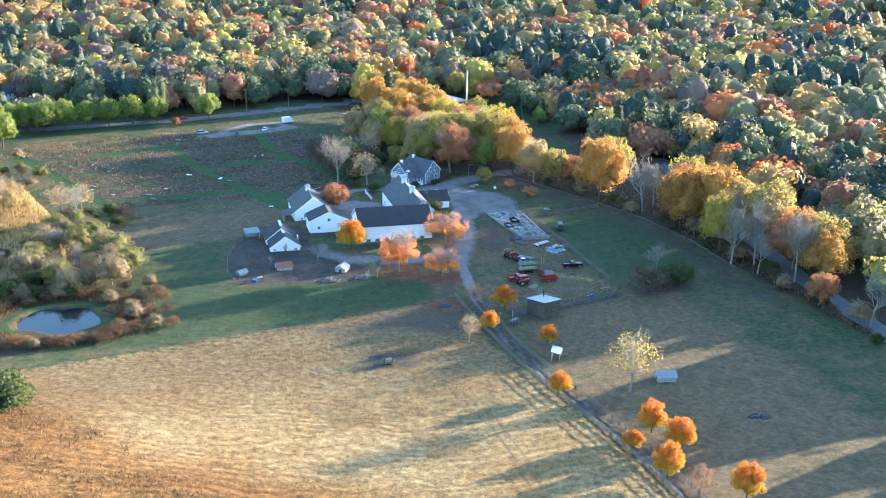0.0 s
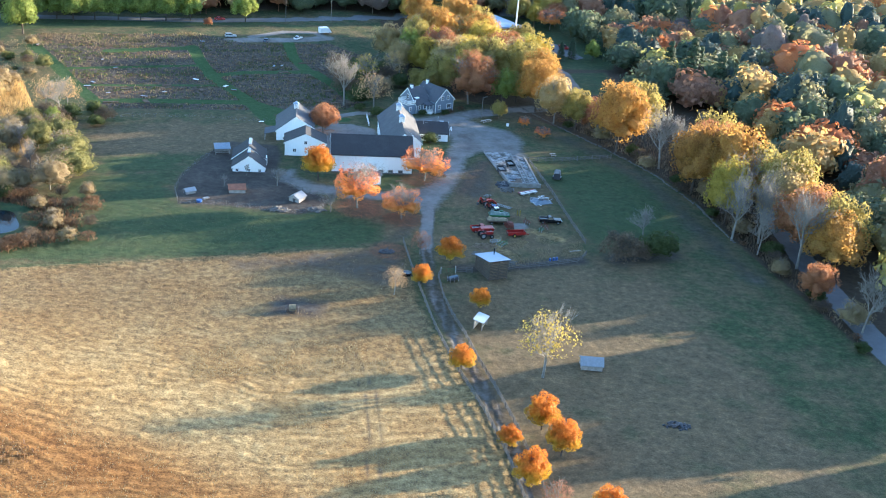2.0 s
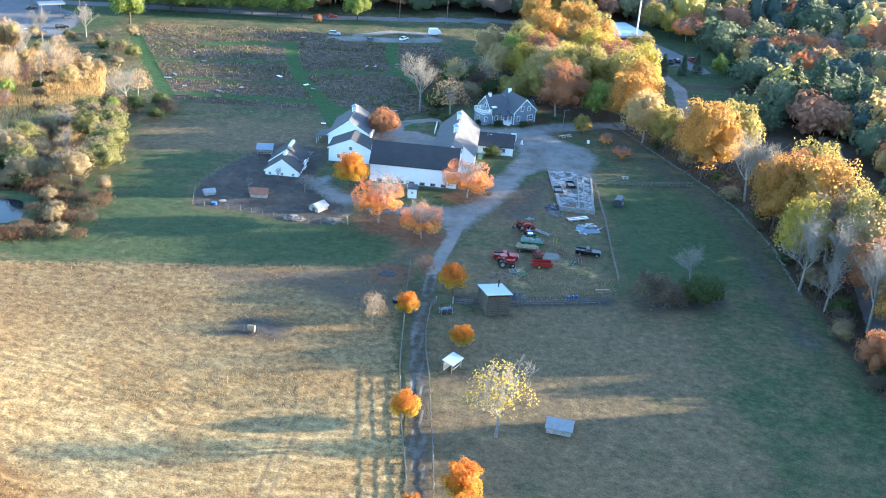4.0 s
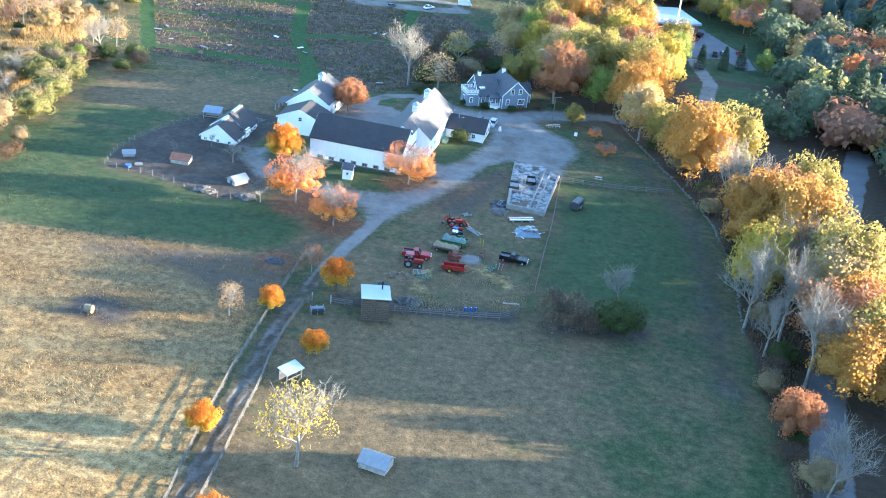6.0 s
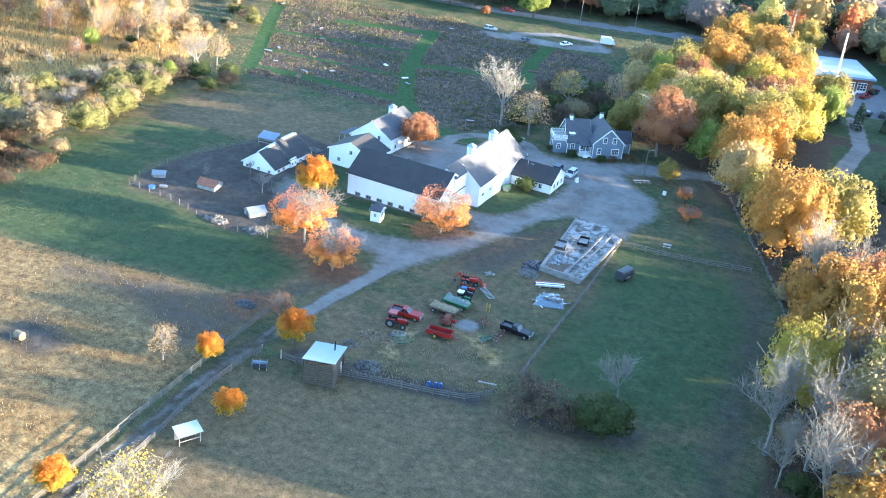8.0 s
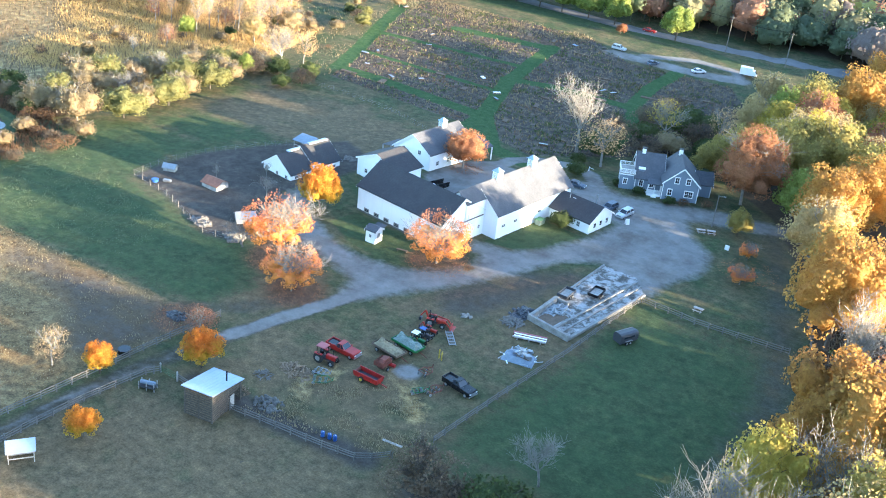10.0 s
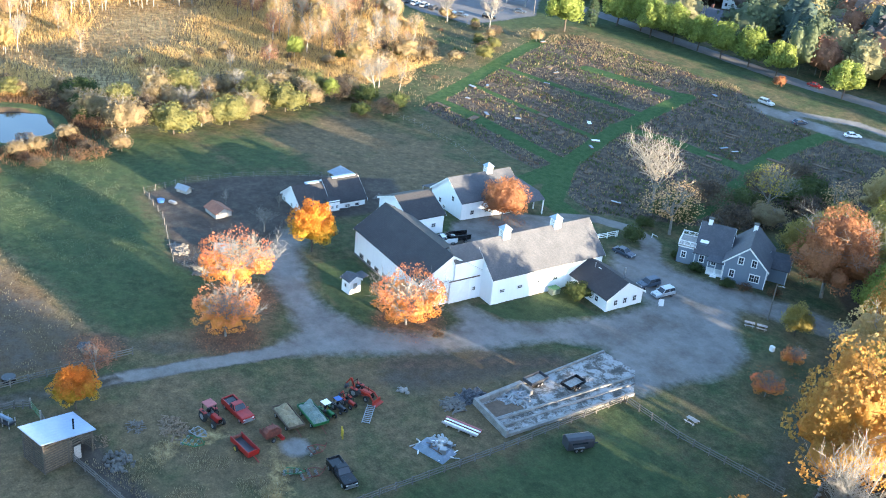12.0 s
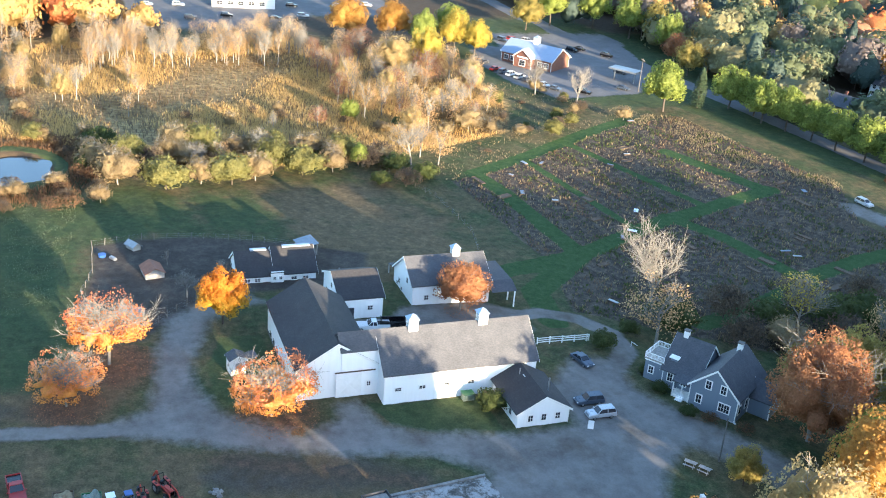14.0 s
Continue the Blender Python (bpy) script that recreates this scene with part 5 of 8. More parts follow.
for i in range(9):
    y = 244 + i * 6.4
    x = float(np.interp(y, [230, 262, 285, 310, 330, 352, 376, 400], [181, 178, 175, 172, 166, 156, 146, 150])) + 4 * (i % 2)
    tree(("gold_tree", "olive_tree", "russet_tree", "gold_tree", "pale_tree", "olive_tree")[i % 6], x, y, 1.12 + 0.1 * (i % 3), "trees along the old stone wall")
for i in range(26):
    y = 205 + i * 6.2
    x = np.interp(y, [200, 228, 262, 285, 310, 330, 352, 376], [168, 167, 162.5, 161, 156, 148, 138, 127]) + 1.5 + 2 * (i % 3)
    tree(("green_bush", "russet_bush", "tan_bush", "dull_bush")[i % 4], float(x), y, 0.6 + 0.12 * (i % 3), "undergrowth along the old stone wall")
tree("dull_bush", 128, 249, 1.4, label="wide brown leafless thicket by the pasture fence")
tree("dull_bush", 133.5, 251, 0.8)
tree("green_bush", 139.5, 253, 1.5)
tree("green_bush", -31, 202, 1.7, label="dark evergreen bush at the edge of the straw field")
tree("bare_tree", 138, 263, 0.6, label="small pale leafless tree in the pasture", wide=1.1)
# hedge between meadow and marsh
for k, x, y, s in (("tan_bush", -13, 285, 1.1), ("lime_bush", -9.5, 295, 1.05), ("tan_bush", -13, 303, 0.8), ("lime_bush", -13, 310, 1.0), ("tan_bush", -16, 316, 0.9), ("lime_bush", -20, 328, 1.05), ("lime_bush", -24, 322, 0.95), ("tan_bush", -22, 336, 0.8), ("lime_tree", -24, 343, 0.55), ("green_bush", -38, 283, 1.2), ("green_bush", -33, 290, 1.1), ("tan_bush", -24, 281, 0.9), ("lime_bush", -45, 268, 0.6), ("green_bush", -21, 352, 1.1), ("green_bush", -14, 357, 1.0), ("dull_bush", -28, 350, 1.0), ("tan_bush", -36, 300, 1.0), ("russet_bush", -30, 306, 1.4), ("green_bush", -28, 336, 1.0), ("dull_bush", -10, 351, 0.8), ("green_bush", -12, 345, 0.8)):
    tree(k, x, y, s, "hedge along the marsh")
tree("bare_tree", -28, 319, 0.6, label="bare white dead tree in the hedge", wide=1.1)
tree("bare_tree", -25, 357, 0.75, label="leafless pale tree above the hedge", wide=1.2)
tree("tan_tree", -30, 361, 0.9), tree("tan_tree", -24, 364, 0.75), tree("bare_tree", -22, 304, 0.5), tree("tan_tree", -24, 309, 0.55)
for i in range(16):
    t_ = i / 15
    tree(("tan_bush", "lime_bush", "dull_bush", "tan_bush")[i % 4], -20 - 12 * math.sin(t_ * 3) - 4 * (i % 2), 284 + 66 * t_, 0.75 + 0.1 * (i % 3), "hedge along the marsh")
for i in range(16):
    tree(("russet_bush", "tan_bush", "russet_bush", "dull_bush")[i % 4], -14 + (i * 7 % 17), 249 + (i * 11 % 32), (1.1, 0.5, 1.3, 0.5)[i % 4], "russet brush beside the pond")
for i in range(9):
    tree(("tan_bush", "green_bush", "russet_bush")[i % 3], -44 + 3.0 * i, 279 + 2 * math.sin(i * 2.2), (0.6, 0.9, 1.2)[i % 3], "russet brush beside the pond")
for i in range(14):
    tree(("russet_bush", "russet_bush", "tan_bush", "dull_bush")[i % 4], -45 + 2.6 * i, 247 - 3 * math.sin(i * 0.24 * 3.14 / 3.4) + (i * 5 % 3), (1.2, 1.4, 0.34, 0.5)[i % 4], "russet brush beside the pond")
# marsh trees
mr = random.Random(8)
STANDS = (  # x and y range, how many, kinds, least and most size
    (-150, -78, 246, 296, 46, ("tan_tree", "pale_tree", "tan_tree", "tan_bush", "bare_tree", "pale_tree"), 0.6, 0.95),
    (-148, -118, 284, 352, 70, ("tan_tree", "tan_tree", "bare_tree", "tan_tree"), 0.7, 1.05),
    (-122, -56, 350, 396, 60, ("tan_tree", "bare_tree", "tan_tree", "pale_tree", "pink_tree"), 0.6, 1.0),
    (-70, -40, 290, 350, 16, ("bare_tree", "tan_bush", "dull_bush", "tan_tree"), 0.35, 0.55),
)
for x0, x1, y0, y1, count, sorts, least, most in STANDS:
    for i in range(count):
        k = mr.choice(sorts)
        tree(k, mr.uniform(x0, x1), mr.uniform(y0, y1), mr.uniform(least, most) * (0.75 if k in ("pale_tree", "bare_tree") else 1), "thin trees of the marsh", wide=0.75)
for i in range(13):
    tree(("tan_bush", "russet_bush", "dull_bush")[i % 3], -90 + 7.2 * i + mr.uniform(-2, 2), 260 + 1.9 * i + mr.uniform(-2.5, 2.5), (0.5, 1.4, 0.5)[i % 3], "brush along the old dike")
for x, y, k, s in ((-50, 370, "tan_tree", 0.9), (-46, 364, "pale_tree", 0.6), (-52, 378, "tan_tree", 0.8), (-60, 350, "lime_tree", 0.55), (-62, 392, "tan_tree", 0.7), (-56, 340, "pink_tree", 0.7), (-48, 381, "tan_bush", 1.0), (-78, 368, "pink_tree", 1.1), (-88, 382, "pink_tree", 1.3), (-98, 374, "pale_tree", 1.0), (-112, 366, "pink_tree", 1.4), (-104, 386, "yellow_tree", 0.9), (-150, 372, "gold_tree", 1.0), (-146, 388, "gold_tree", 1.0), (-134, 396, "lime_tree", 1.2), (-126, 412, "yellow_tree", 0.85), (-140, 408, "lime_tree", 1.2)):
    tree(k, x, y, s, "trees at the marsh's edge")
sb_ = random.Random(31)
for i in range(34):
    t_, o_ = sb_.random(), sb_.uniform(-1, 1)
    tree(("tan_bush", "green_bush", "russet_bush", "lime_bush", "dull_bush", "tan_bush")[i % 6], -40 - 26 * t_ + 16 * o_, 362 + 62 * t_ + 8 * o_, sb_.uniform(0.3, 0.6), "bushes between marsh and garden")
for x, y, k, s in ((-150, 486, "lime_tree", 1.4), (-140, 492, "olive_tree", 1.0), (-166, 478, "lime_tree", 1.5), (-126, 490, "lime_tree", 1.3), (-172, 462, "lime_tree", 1.4), (-130, 406, "yellow_tree", 1.0), (-164, 448, "olive_tree", 0.9), (-112, 484, "russet_tree", 0.8), (-96, 480, "olive_tree", 0.8)):
    tree(k, x, y, s, "trees round the shop")
# far end of the garden: roadside row, and two bare trees by the shop
for x, y, s in ((-57, 448, 1.1), (-58, 472, 1.0), (-50, 476, 1.0), (-43, 474, 0.95), (-35, 477, 0.95), (-26, 479.5, 0.95), (-17, 481, 0.9), (-7, 483, 0.95), (3, 485, 0.9), (26, 488, 0.95)):
    tree("row_tree", x, y, s * 1.62, "trees in a row along the road")
tree("pine", -60, 462, 0.62, label="small grey-green spruce in the roadside row"), tree("bare_tree", -77, 414, 0.75, wide=1.0), tree("bare_tree", -64, 422, 0.75, wide=1.0)
tree("russet_tree", 11, 477, 0.3)


# ---- woods: many trees as joined crowns, by kind of leaf ----
def woods(name, label, mat, spots, conifer=False, seed=1):
    """spots: rows of x, y, height, radius, clumps, clump size."""
    rng = np.random.default_rng(seed)
    groups, sticks = [], []
    for x, y, h, R, n, s in spots:
        n = int(n)
        z = g(x, y)
        if conifer:
            v, q = far_crown(rng, h, R, int(n * 0.8), 16 if n > 200 else 10, 5 if n > 200 else 4, pine=True)
        else:
            v, q = far_crown(rng, h, R, int(n * (1.3 if n > 200 else 0.6)), 18 if n > 200 else 10, 5 if n > 200 else 4)
        groups.append((v + (x, y, z), q))
        sticks.append((x, y, z, h))
    if not groups:
        return
    a = np.array(sticks)
    p = a[:, :3] - (0, 0, 0.5)
    groups.append(frusta(p, p + np.stack([0 * a[:, 0], 0 * a[:, 0], a[:, 3] * 0.75], -1), 0.012 * a[:, 3], 0.004 * a[:, 3], 4))
    v, q = joined(groups)
    ob = link_mesh(name, raw_mesh(name, v, q), M[mat])
    tagged(ob, label, "woods", kind="stuff")


def plant_woods():
    rng = np.random.default_rng(21)
    kinds = {k: [] for k in ("wood_pine", "wood_green", "wood_olive", "wood_gold", "wood_yellow", "wood_orange", "wood_russet", "wood_tan")}

    def fieldn(x, y, s, o):
        return noise.noise(Vector((x * s + o, y * s - o, o)))

    def plant(x, y, n, size, hs=1.0):
        a = fieldn(x, y, 0.011, 3.3) + 0.35 * rng.normal()
        b = fieldn(x, y, 0.02, 9.1) + 0.4 * rng.normal()
        # north of the road: a darker mix of kinds also stands in for shade
        if x < 100 and 470 < y < 560:
            k = ("wood_green", "wood_green", "wood_olive", "wood_pine", "wood_russet", "wood_tan", "wood_green", "wood_olive", "wood_gold")[rng.integers(9)]
        elif a > 0.3:
            k = "wood_pine" if rng.random() < 0.62 else "wood_green"
        elif b > 0.42:
            k = "wood_orange" if rng.random() < 0.35 else "wood_russet"
        elif b > 0.16:
            k = "wood_gold"
        elif b > -0.14:
            k = "wood_olive"
        elif b > -0.36:
            k = "wood_yellow" if rng.random() < 0.6 else "wood_tan"
        elif b > -0.62:
            k = "wood_green"
        else:
            k = "wood_olive"
        h = rng.uniform(11, 20) * hs * (1.15 if k == "wood_pine" else 1)
        R = (5.6 + 6.4 * rng.random() ** 1.6) * (0.74 if k == "wood_pine" else 1)
        kinds[k].append((x, y, h, R, n, size))

    def open_ground(x, y):
        """Clearings, roads and lots among the woods."""
        road = np.interp(x, [-400, -200, -60, 10, 45, 90, 200, 420], [440, 455, 478, 487, 497, 512, 560, 640])
        if abs(y - road) < 8 and x < 90:
            return True
        for x0, x1, y0, y1 in ((142, 180, 388, 440), (116, 172, 440, 524), (178, 196, 502, 522), (40, 86, 486, 510), (-170, -70, 404, 490), (-300, -166, 290, 425), (-200, -175, 468, 500), (-70, -30, 492, 528), (-180, -140, 580, 610)):
            if x0 < x < x1 and y0 < y < y1:
                return True
        return False

    def fill(x0, x1, y0, y1, step, n, size, ok, hs=1.0):
        for y in np.arange(y0, y1, step):
            for x in np.arange(x0, x1, step):
                px, py = x + rng.uniform(-0.45, 0.45) * step, y + rng.uniform(-0.45, 0.45) * step
                if ok(px, py) and not open_ground(px, py):
                    plant(px, py, n, size, hs)

    # east of the lane, close
    fill(184, 244, 236, 400, 9.5, 330, 0.95, lambda x, y: x > np.interp(y, [230, 290, 390, 400], [192, 204, 204, 180]), 0.9)
    fill(244, 300, 236, 400, 10.0, 130, 1.4, lambda x, y: True, 0.9)
    fill(244, 330, 400, 520, 10.0, 130, 1.4, lambda x, y: True, 1.1)
    fill(140, 244, 384, 520, 9.5, 300, 0.95, lambda x, y: x > np.interp(y, [384, 400, 470, 520], [162, 180, 178, 152]), 0.72)
    fill(300, 560, 200, 520, 12.0, 110, 1.6, lambda x, y: True)
    # unseen woods added to shade the pasture; the slot lets one sun streak through
    fill(186, 320, 60, 236, 10.5, 130, 1.4, lambda x, y: x > np.interp(y, [60, 130, 236], [192, 189, 190]) and abs(y - (151 + 0.306 * (x - 108))) > 6, 1.35)
    # north of the road
    fill(-150, 560, 492, 640, 10.8, 130, 1.4, lambda x, y: (y > 556 or x > 240) and y > np.interp(x, [90, 200, 320], [516, 526, 500]))
    fill(-150, 240, 492, 556, 10.0, 240, 1.1, lambda x, y: y > np.interp(x, [-150, -60, 10, 45, 90, 200, 320], [480, 486, 495, 504, 516, 526, 500]) and not (110 < x < 180 and y < 530))
    fill(-330, 640, 600, 900, 13.0, 110, 1.7, lambda x, y: abs(x - 110) < 60 + 0.5 * y and not (-150 < x < 560 and y < 636))
    fill(-560, 760, 880, 1330, 19.0, 60, 2.6, lambda x, y: abs(x - 110) < 30 + 0.5 * y)
    fill(560, 880, 560, 900, 16.0, 80, 2.0, lambda x, y: True)
    # beyond the marsh, round the shops
    fill(-330, -150, 235, 300, 10.5, 210, 1.15, lambda x, y: x < -160)
    fill(-400, -60, 430, 640, 11, 210, 1.2, lambda x, y: (x < -150 or y < 492) and y > np.interp(x, [-400, -170, -60], [440, 470, 492]) or x < -300)
    names = {"wood_pine": ("pine_woods", "dark green pines of the far woods"), "wood_green": ("green_woods", "green leafy trees of the far woods"), "wood_olive": ("olive_woods", "olive and yellow trees of the far woods"), "wood_gold": ("golden_woods", "golden trees of the far woods"), "wood_yellow": ("yellow_woods", "bright yellow trees of the far woods"), "wood_orange": ("orange_woods", "orange trees of the far woods"), "wood_russet": ("russet_woods", "russet oaks of the far woods"), "wood_tan": ("bare_woods", "tan half-bare trees of the far woods")}
    for i, (k, spots) in enumerate(kinds.items()):
        woods(*names[k], k, spots, conifer=k == "wood_pine", seed=50 + i)


plant_woods()
tree("pine", 193, 394, 1.15), tree("pine", 188, 404, 0.9), tree("pine", 199, 402, 0.85), tree("pine", 204, 392, 0.9)


# ---- fences ----
def along(pts, step):
    """Points at even steps along a line of points."""
    out, rest = [], 0.0
    for (ax, ay), (bx, by) in zip(pts, pts[1:]):
        d = math.hypot(bx - ax, by - ay)
        t = rest
        while t < d:
            out.append((ax + (bx - ax) * t / d, ay + (by - ay) * t / d))
            t += step
        rest = t - d
    out.append(pts[-1])
    return out


POST_MESH = {}


def shared(key, make, mat):
    """One mesh for many alike pieces."""
    if key not in POST_MESH:
        me = bpy.data.meshes.new(key)
        bm = make()
        bm.to_mesh(me)
        bm.free()
        me.materials.append(M[mat])
        POST_MESH[key] = me
    return POST_MESH[key]


def rail_fence(pts, label, rails=3, step=2.6, height=1.25, mat="fencewood", group="post and rail fences"):
    rng = random.Random(len(pts) * 7 + int(pts[0][0]))
    P = thing("rail_fence", *pts[0], label, "fence", group=group)
    o = Vector(P.location)
    spots = along(pts, step)
    post = shared("fence_post_" + mat, lambda: boxm(-0.09, 0.09, -0.09, 0.09, -0.5, height + 0.1, bev=0.02), mat)
    for x, y in spots:
        ob = link_mesh("post", post, None, P)
        ob.matrix_basis = Matrix.Translation(Vector((x, y, g(x, y))) - o) @ pose(0, 0, 0, rng.uniform(-4, 4), rng.uniform(-4, 4), rng.uniform(0, 90))
    rail = shared("fence_rail_" + mat, lambda: boxm(-0.5, 0.5, -0.04, 0.04, -0.06, 0.06), mat)
    for (ax, ay), (bx, by) in zip(spots, spots[1:]):
        if math.hypot(bx - ax, by - ay) < 0.3:
            continue
        for r in range(rails):
            z = 0.4 + r * (height - 0.45) / max(1, rails - 1) + rng.uniform(-0.04, 0.04)
            p, q = Vector((ax, ay, g(ax, ay) + z)) - o, Vector((bx, by, g(bx, by) + z + rng.uniform(-0.06, 0.06))) - o
            ob = link_mesh("rail", rail, None, P)
            ob.matrix_basis = Matrix.Translation((p + q) / 2) @ (q - p).to_track_quat("X", "Z").to_matrix().to_4x4() @ Matrix.Diagonal(((q - p).length + 0.15, 1, 1, 1))
    return P


def wire_fence(pts, label, step=3.0, height=1.4):
    rng = random.Random(int(pts[0][1]))
    P = thing("wire_fence", *pts[0], label, "fence", group="wire fences")
    o = Vector(P.location)
    spots = along(pts, step)
    post = shared("thin_post", lambda: rod(bmesh.new(), (0, 0, -0.5), (0, 0, height), 0.07, 0.055, 6), "fencewood")
    for x, y in spots:
        ob = link_mesh("post", post, None, P)
        ob.matrix_basis = Matrix.Translation(Vector((x, y, g(x, y))) - o) @ pose(0, 0, 0, rng.uniform(-6, 6), rng.uniform(-6, 6), 0)
    for z in (0.35, 0.75, 1.2):
        cv = bpy.data.curves.new("wire", "CURVE")
        cv.dimensions, cv.bevel_depth, cv.bevel_resolution = "3D", 0.006, 0
        sp = cv.splines.new("POLY")
        sp.points.add(len(spots) - 1)
        for pt, (ax, ay) in zip(sp.points, spots):
            pt.co = (*(Vector((ax, ay, g(ax, ay) + z)) - o), 1)
        cv.materials.append(M["galv"])
        new("wire", cv).parent = P
    return P


rail_fence([(75.8, 257), (76.5, 244), (77.6, 230), (79, 213), (81.3, 195.5), (84.3, 178.5), (85.6, 165), (86, 150), (86, 130)], "weathered grey post and rail fence along the lane")
rail_fence([(82.3, 238), (82.3, 228), (83.2, 219), (84.8, 210), (86, 199), (87.4, 189), (88.8, 176), (89.6, 160), (89.8, 135)], "weathered grey post and rail fence along the lane")
rail_fence([(82.3, 238), (83.2, 240)], "short grey fence beside the pasture gate", step=1.2)
rail_fence([(86.6, 240.7), (90.6, 241)], "short grey fence beside the pasture gate")
rail_fence([(97.3, 242), (106, 244.5), (112, 246), (118, 248), (120.5, 252)], "grey board fence below the machinery yard")
rail_fence([(122, 259), (121.2, 274), (120.6, 293), (118.8, 319.5)], "grey post and rail fence beside the concrete ruin")
rail_fence([(119.2, 319.6), (130, 320.6), (146, 324.8)], "grey post and rail fence across the east pasture")
rail_fence([(72.2, 349), (72, 359)], "short white painted rail fence in the court", mat="whitetrim", step=2.4)
wire_fence([(20, 278), (32, 277.5), (40, 275.5), (50, 273), (56, 276), (58, 283)], "thin posts and wire round the dirt paddock")
wire_fence([(20, 278), (18, 287), (19, 297), (22, 309), (27, 320)], "thin posts and wire round the dirt paddock", step=2.4)
wire_fence([(-22, 348), (-2, 356), (19, 357), (36, 353), (44, 353)], "old wire fence along the garden's edge", step=3.5)
wire_fence([(57, 284), (50, 290), (44, 297)], "thin posts and wire round the dirt paddock", step=2.5)

G_ = thing("field_gate", 83.3, 240.1, "green tubular steel gate between grey posts", "gate", rz=8)
fr = bmesh.new()
for z in (0.3, 0.6, 0.9, 1.25):
    rod(fr, (0, 0, z), (3.2, 0, z), 0.03, seg=6)
for x in (0, 1.6, 3.2):
    rod(fr, (x, 0, 0.25), (x, 0, 1.3), 0.03, seg=6)
part("gate_frame", fr, M["green"], G_)
for x in (-0.15, 3.35):
    part("gate_post", boxm(x - 0.1, x + 0.1, -0.1, 0.1, -0.4, 1.7), M["oldwood"], G_)


# ---- vehicles ----
def wheel(P, x, y, r, w, rim="galv", rim_r=0.58):
    t = bmesh.new()
    rod(t, (x, y - w / 2, r), (x, y + w / 2, r), r, seg=18)
    bmesh.ops.bevel(t, geom=[e for e in t.edges if abs(e.verts[0].co.y - e.verts[1].co.y) < 1e-4], offset=w * 0.22, segments=2, affect="EDGES")
    ob = part("wheel", t, M["tyre"], P)
    part("rim", rod(bmesh.new(), (x, y - w / 2 - 0.015, r), (x, y + w / 2 + 0.015, r), r * rim_r, seg=12), M[rim], ob)


def car(kind, paint, x, y, rz, label, group="parked cars", detail=True):
    P = thing("pickup_truck" if kind == "pickup" else "car", x, y, label, "pickup truck" if kind == "pickup" else "car", rz=rz, group=group)
    L, W, H, hood = {"suv": (4.7, 1.86, 1.72, 1.05), "sedan": (4.6, 1.8, 1.45, 0.92), "pickup": (5.9, 2.0, 1.9, 1.2)}[kind]
    a, b = -L / 2, L / 2
    if kind == "pickup":
        low = [(a, 0.45), (b - 0.05, 0.42), (b, 0.7), (b - 0.12, hood - 0.05), (0.75, hood + 0.03), (a, hood - 0.02)]
        cab = [(-0.75, hood), (0.9, hood), (0.25, H - 0.08), (-0.6, H - 0.08)]
        top = (-0.62, 0.28)
    elif kind == "suv":
        low = [(a, 0.4), (b - 0.05, 0.36), (b, 0.6), (b - 0.15, hood - 0.12), (0.9, hood), (a + 0.05, hood + 0.02)]
        cab = [(a + 0.1, hood), (1.0, hood), (0.35, H - 0.08), (a + 0.4, H - 0.08)]
        top = (a + 0.38, 0.38)
    else:
        low = [(a, 0.35), (b - 0.05, 0.32), (b, 0.55), (b - 0.15, hood - 0.15), (0.8, hood), (a + 0.1, hood)]
        cab = [(a + 0.55, hood), (0.95, hood), (0.25, H - 0.07), (a + 1.25, H - 0.07)]
        top = (a + 1.22, 0.28)
    body = prism(bmesh.new(), low, -W / 2, W / 2)
    bmesh.ops.bevel(body, geom=body.edges[:], offset=0.07, segments=2, affect="EDGES")
    bd = part("body", body, M[paint], P)
    gl = prism(bmesh.new(), cab, -W / 2 + 0.1, W / 2 - 0.1)
    for v in gl.verts:
        if v.co.z > hood + 0.1:
            v.co.y *= 0.84
    part("cabin_glass", gl, M["glass"], P, "dark tinted car windows")
    rf = boxm(top[0], top[1], -W / 2 * 0.78, W / 2 * 0.78, H - 0.09, H, bev=0.03)
    part("roof", rf, M[paint], P)
    for s in (-1, 1):
        for (bx, tx) in ((cab[0][0], cab[3][0]), (cab[1][0], cab[2][0]), ((cab[0][0] + cab[1][0]) / 2 - 0.1,) * 2):
            part("pillar", beam(bmesh.new(), (bx, s * (W / 2 - 0.1), hood - 0.02), (tx, s * (W / 2 - 0.1) * 0.86, H - 0.07), 0.08, 0.06), M[paint], P)
    if kind == "pickup":
        bedm = boxm(a + 0.12, -0.85, -W / 2 + 0.14, W / 2 - 0.14, hood - 0.06, hood + 0.02)
        part("bed_liner", bedm, M["black"], P)
        for s in (-1, 1):
            part("bed_side", boxm(a + 0.02, -0.78, s * (W / 2 - 0.02), s * (W / 2 - 0.14), hood - 0.1, hood + 0.22), M[paint], P)
        part("tailgate", boxm(a + 0.02, a + 0.12, -W / 2 + 0.14, W / 2 - 0.14, hood - 0.1, hood + 0.2), M[paint], P)
    for sx in (a + 0.95, b - 0.92):
        for sy in (-1, 1):
            wheel(P, sx, sy * (W / 2 - 0.12), 0.42 if kind == "pickup" else 0.35, 0.24)
    if detail:
        part("grille", boxm(b - 0.06, b + 0.01, -W * 0.3, W * 0.3, 0.62, hood - 0.22), M["galv"], P)
        part("bumper", boxm(b - 0.1, b + 0.06, -W / 2 + 0.03, W / 2 - 0.03, 0.42, 0.6, bev=0.02), M["galv" if kind == "pickup" else paint], P)
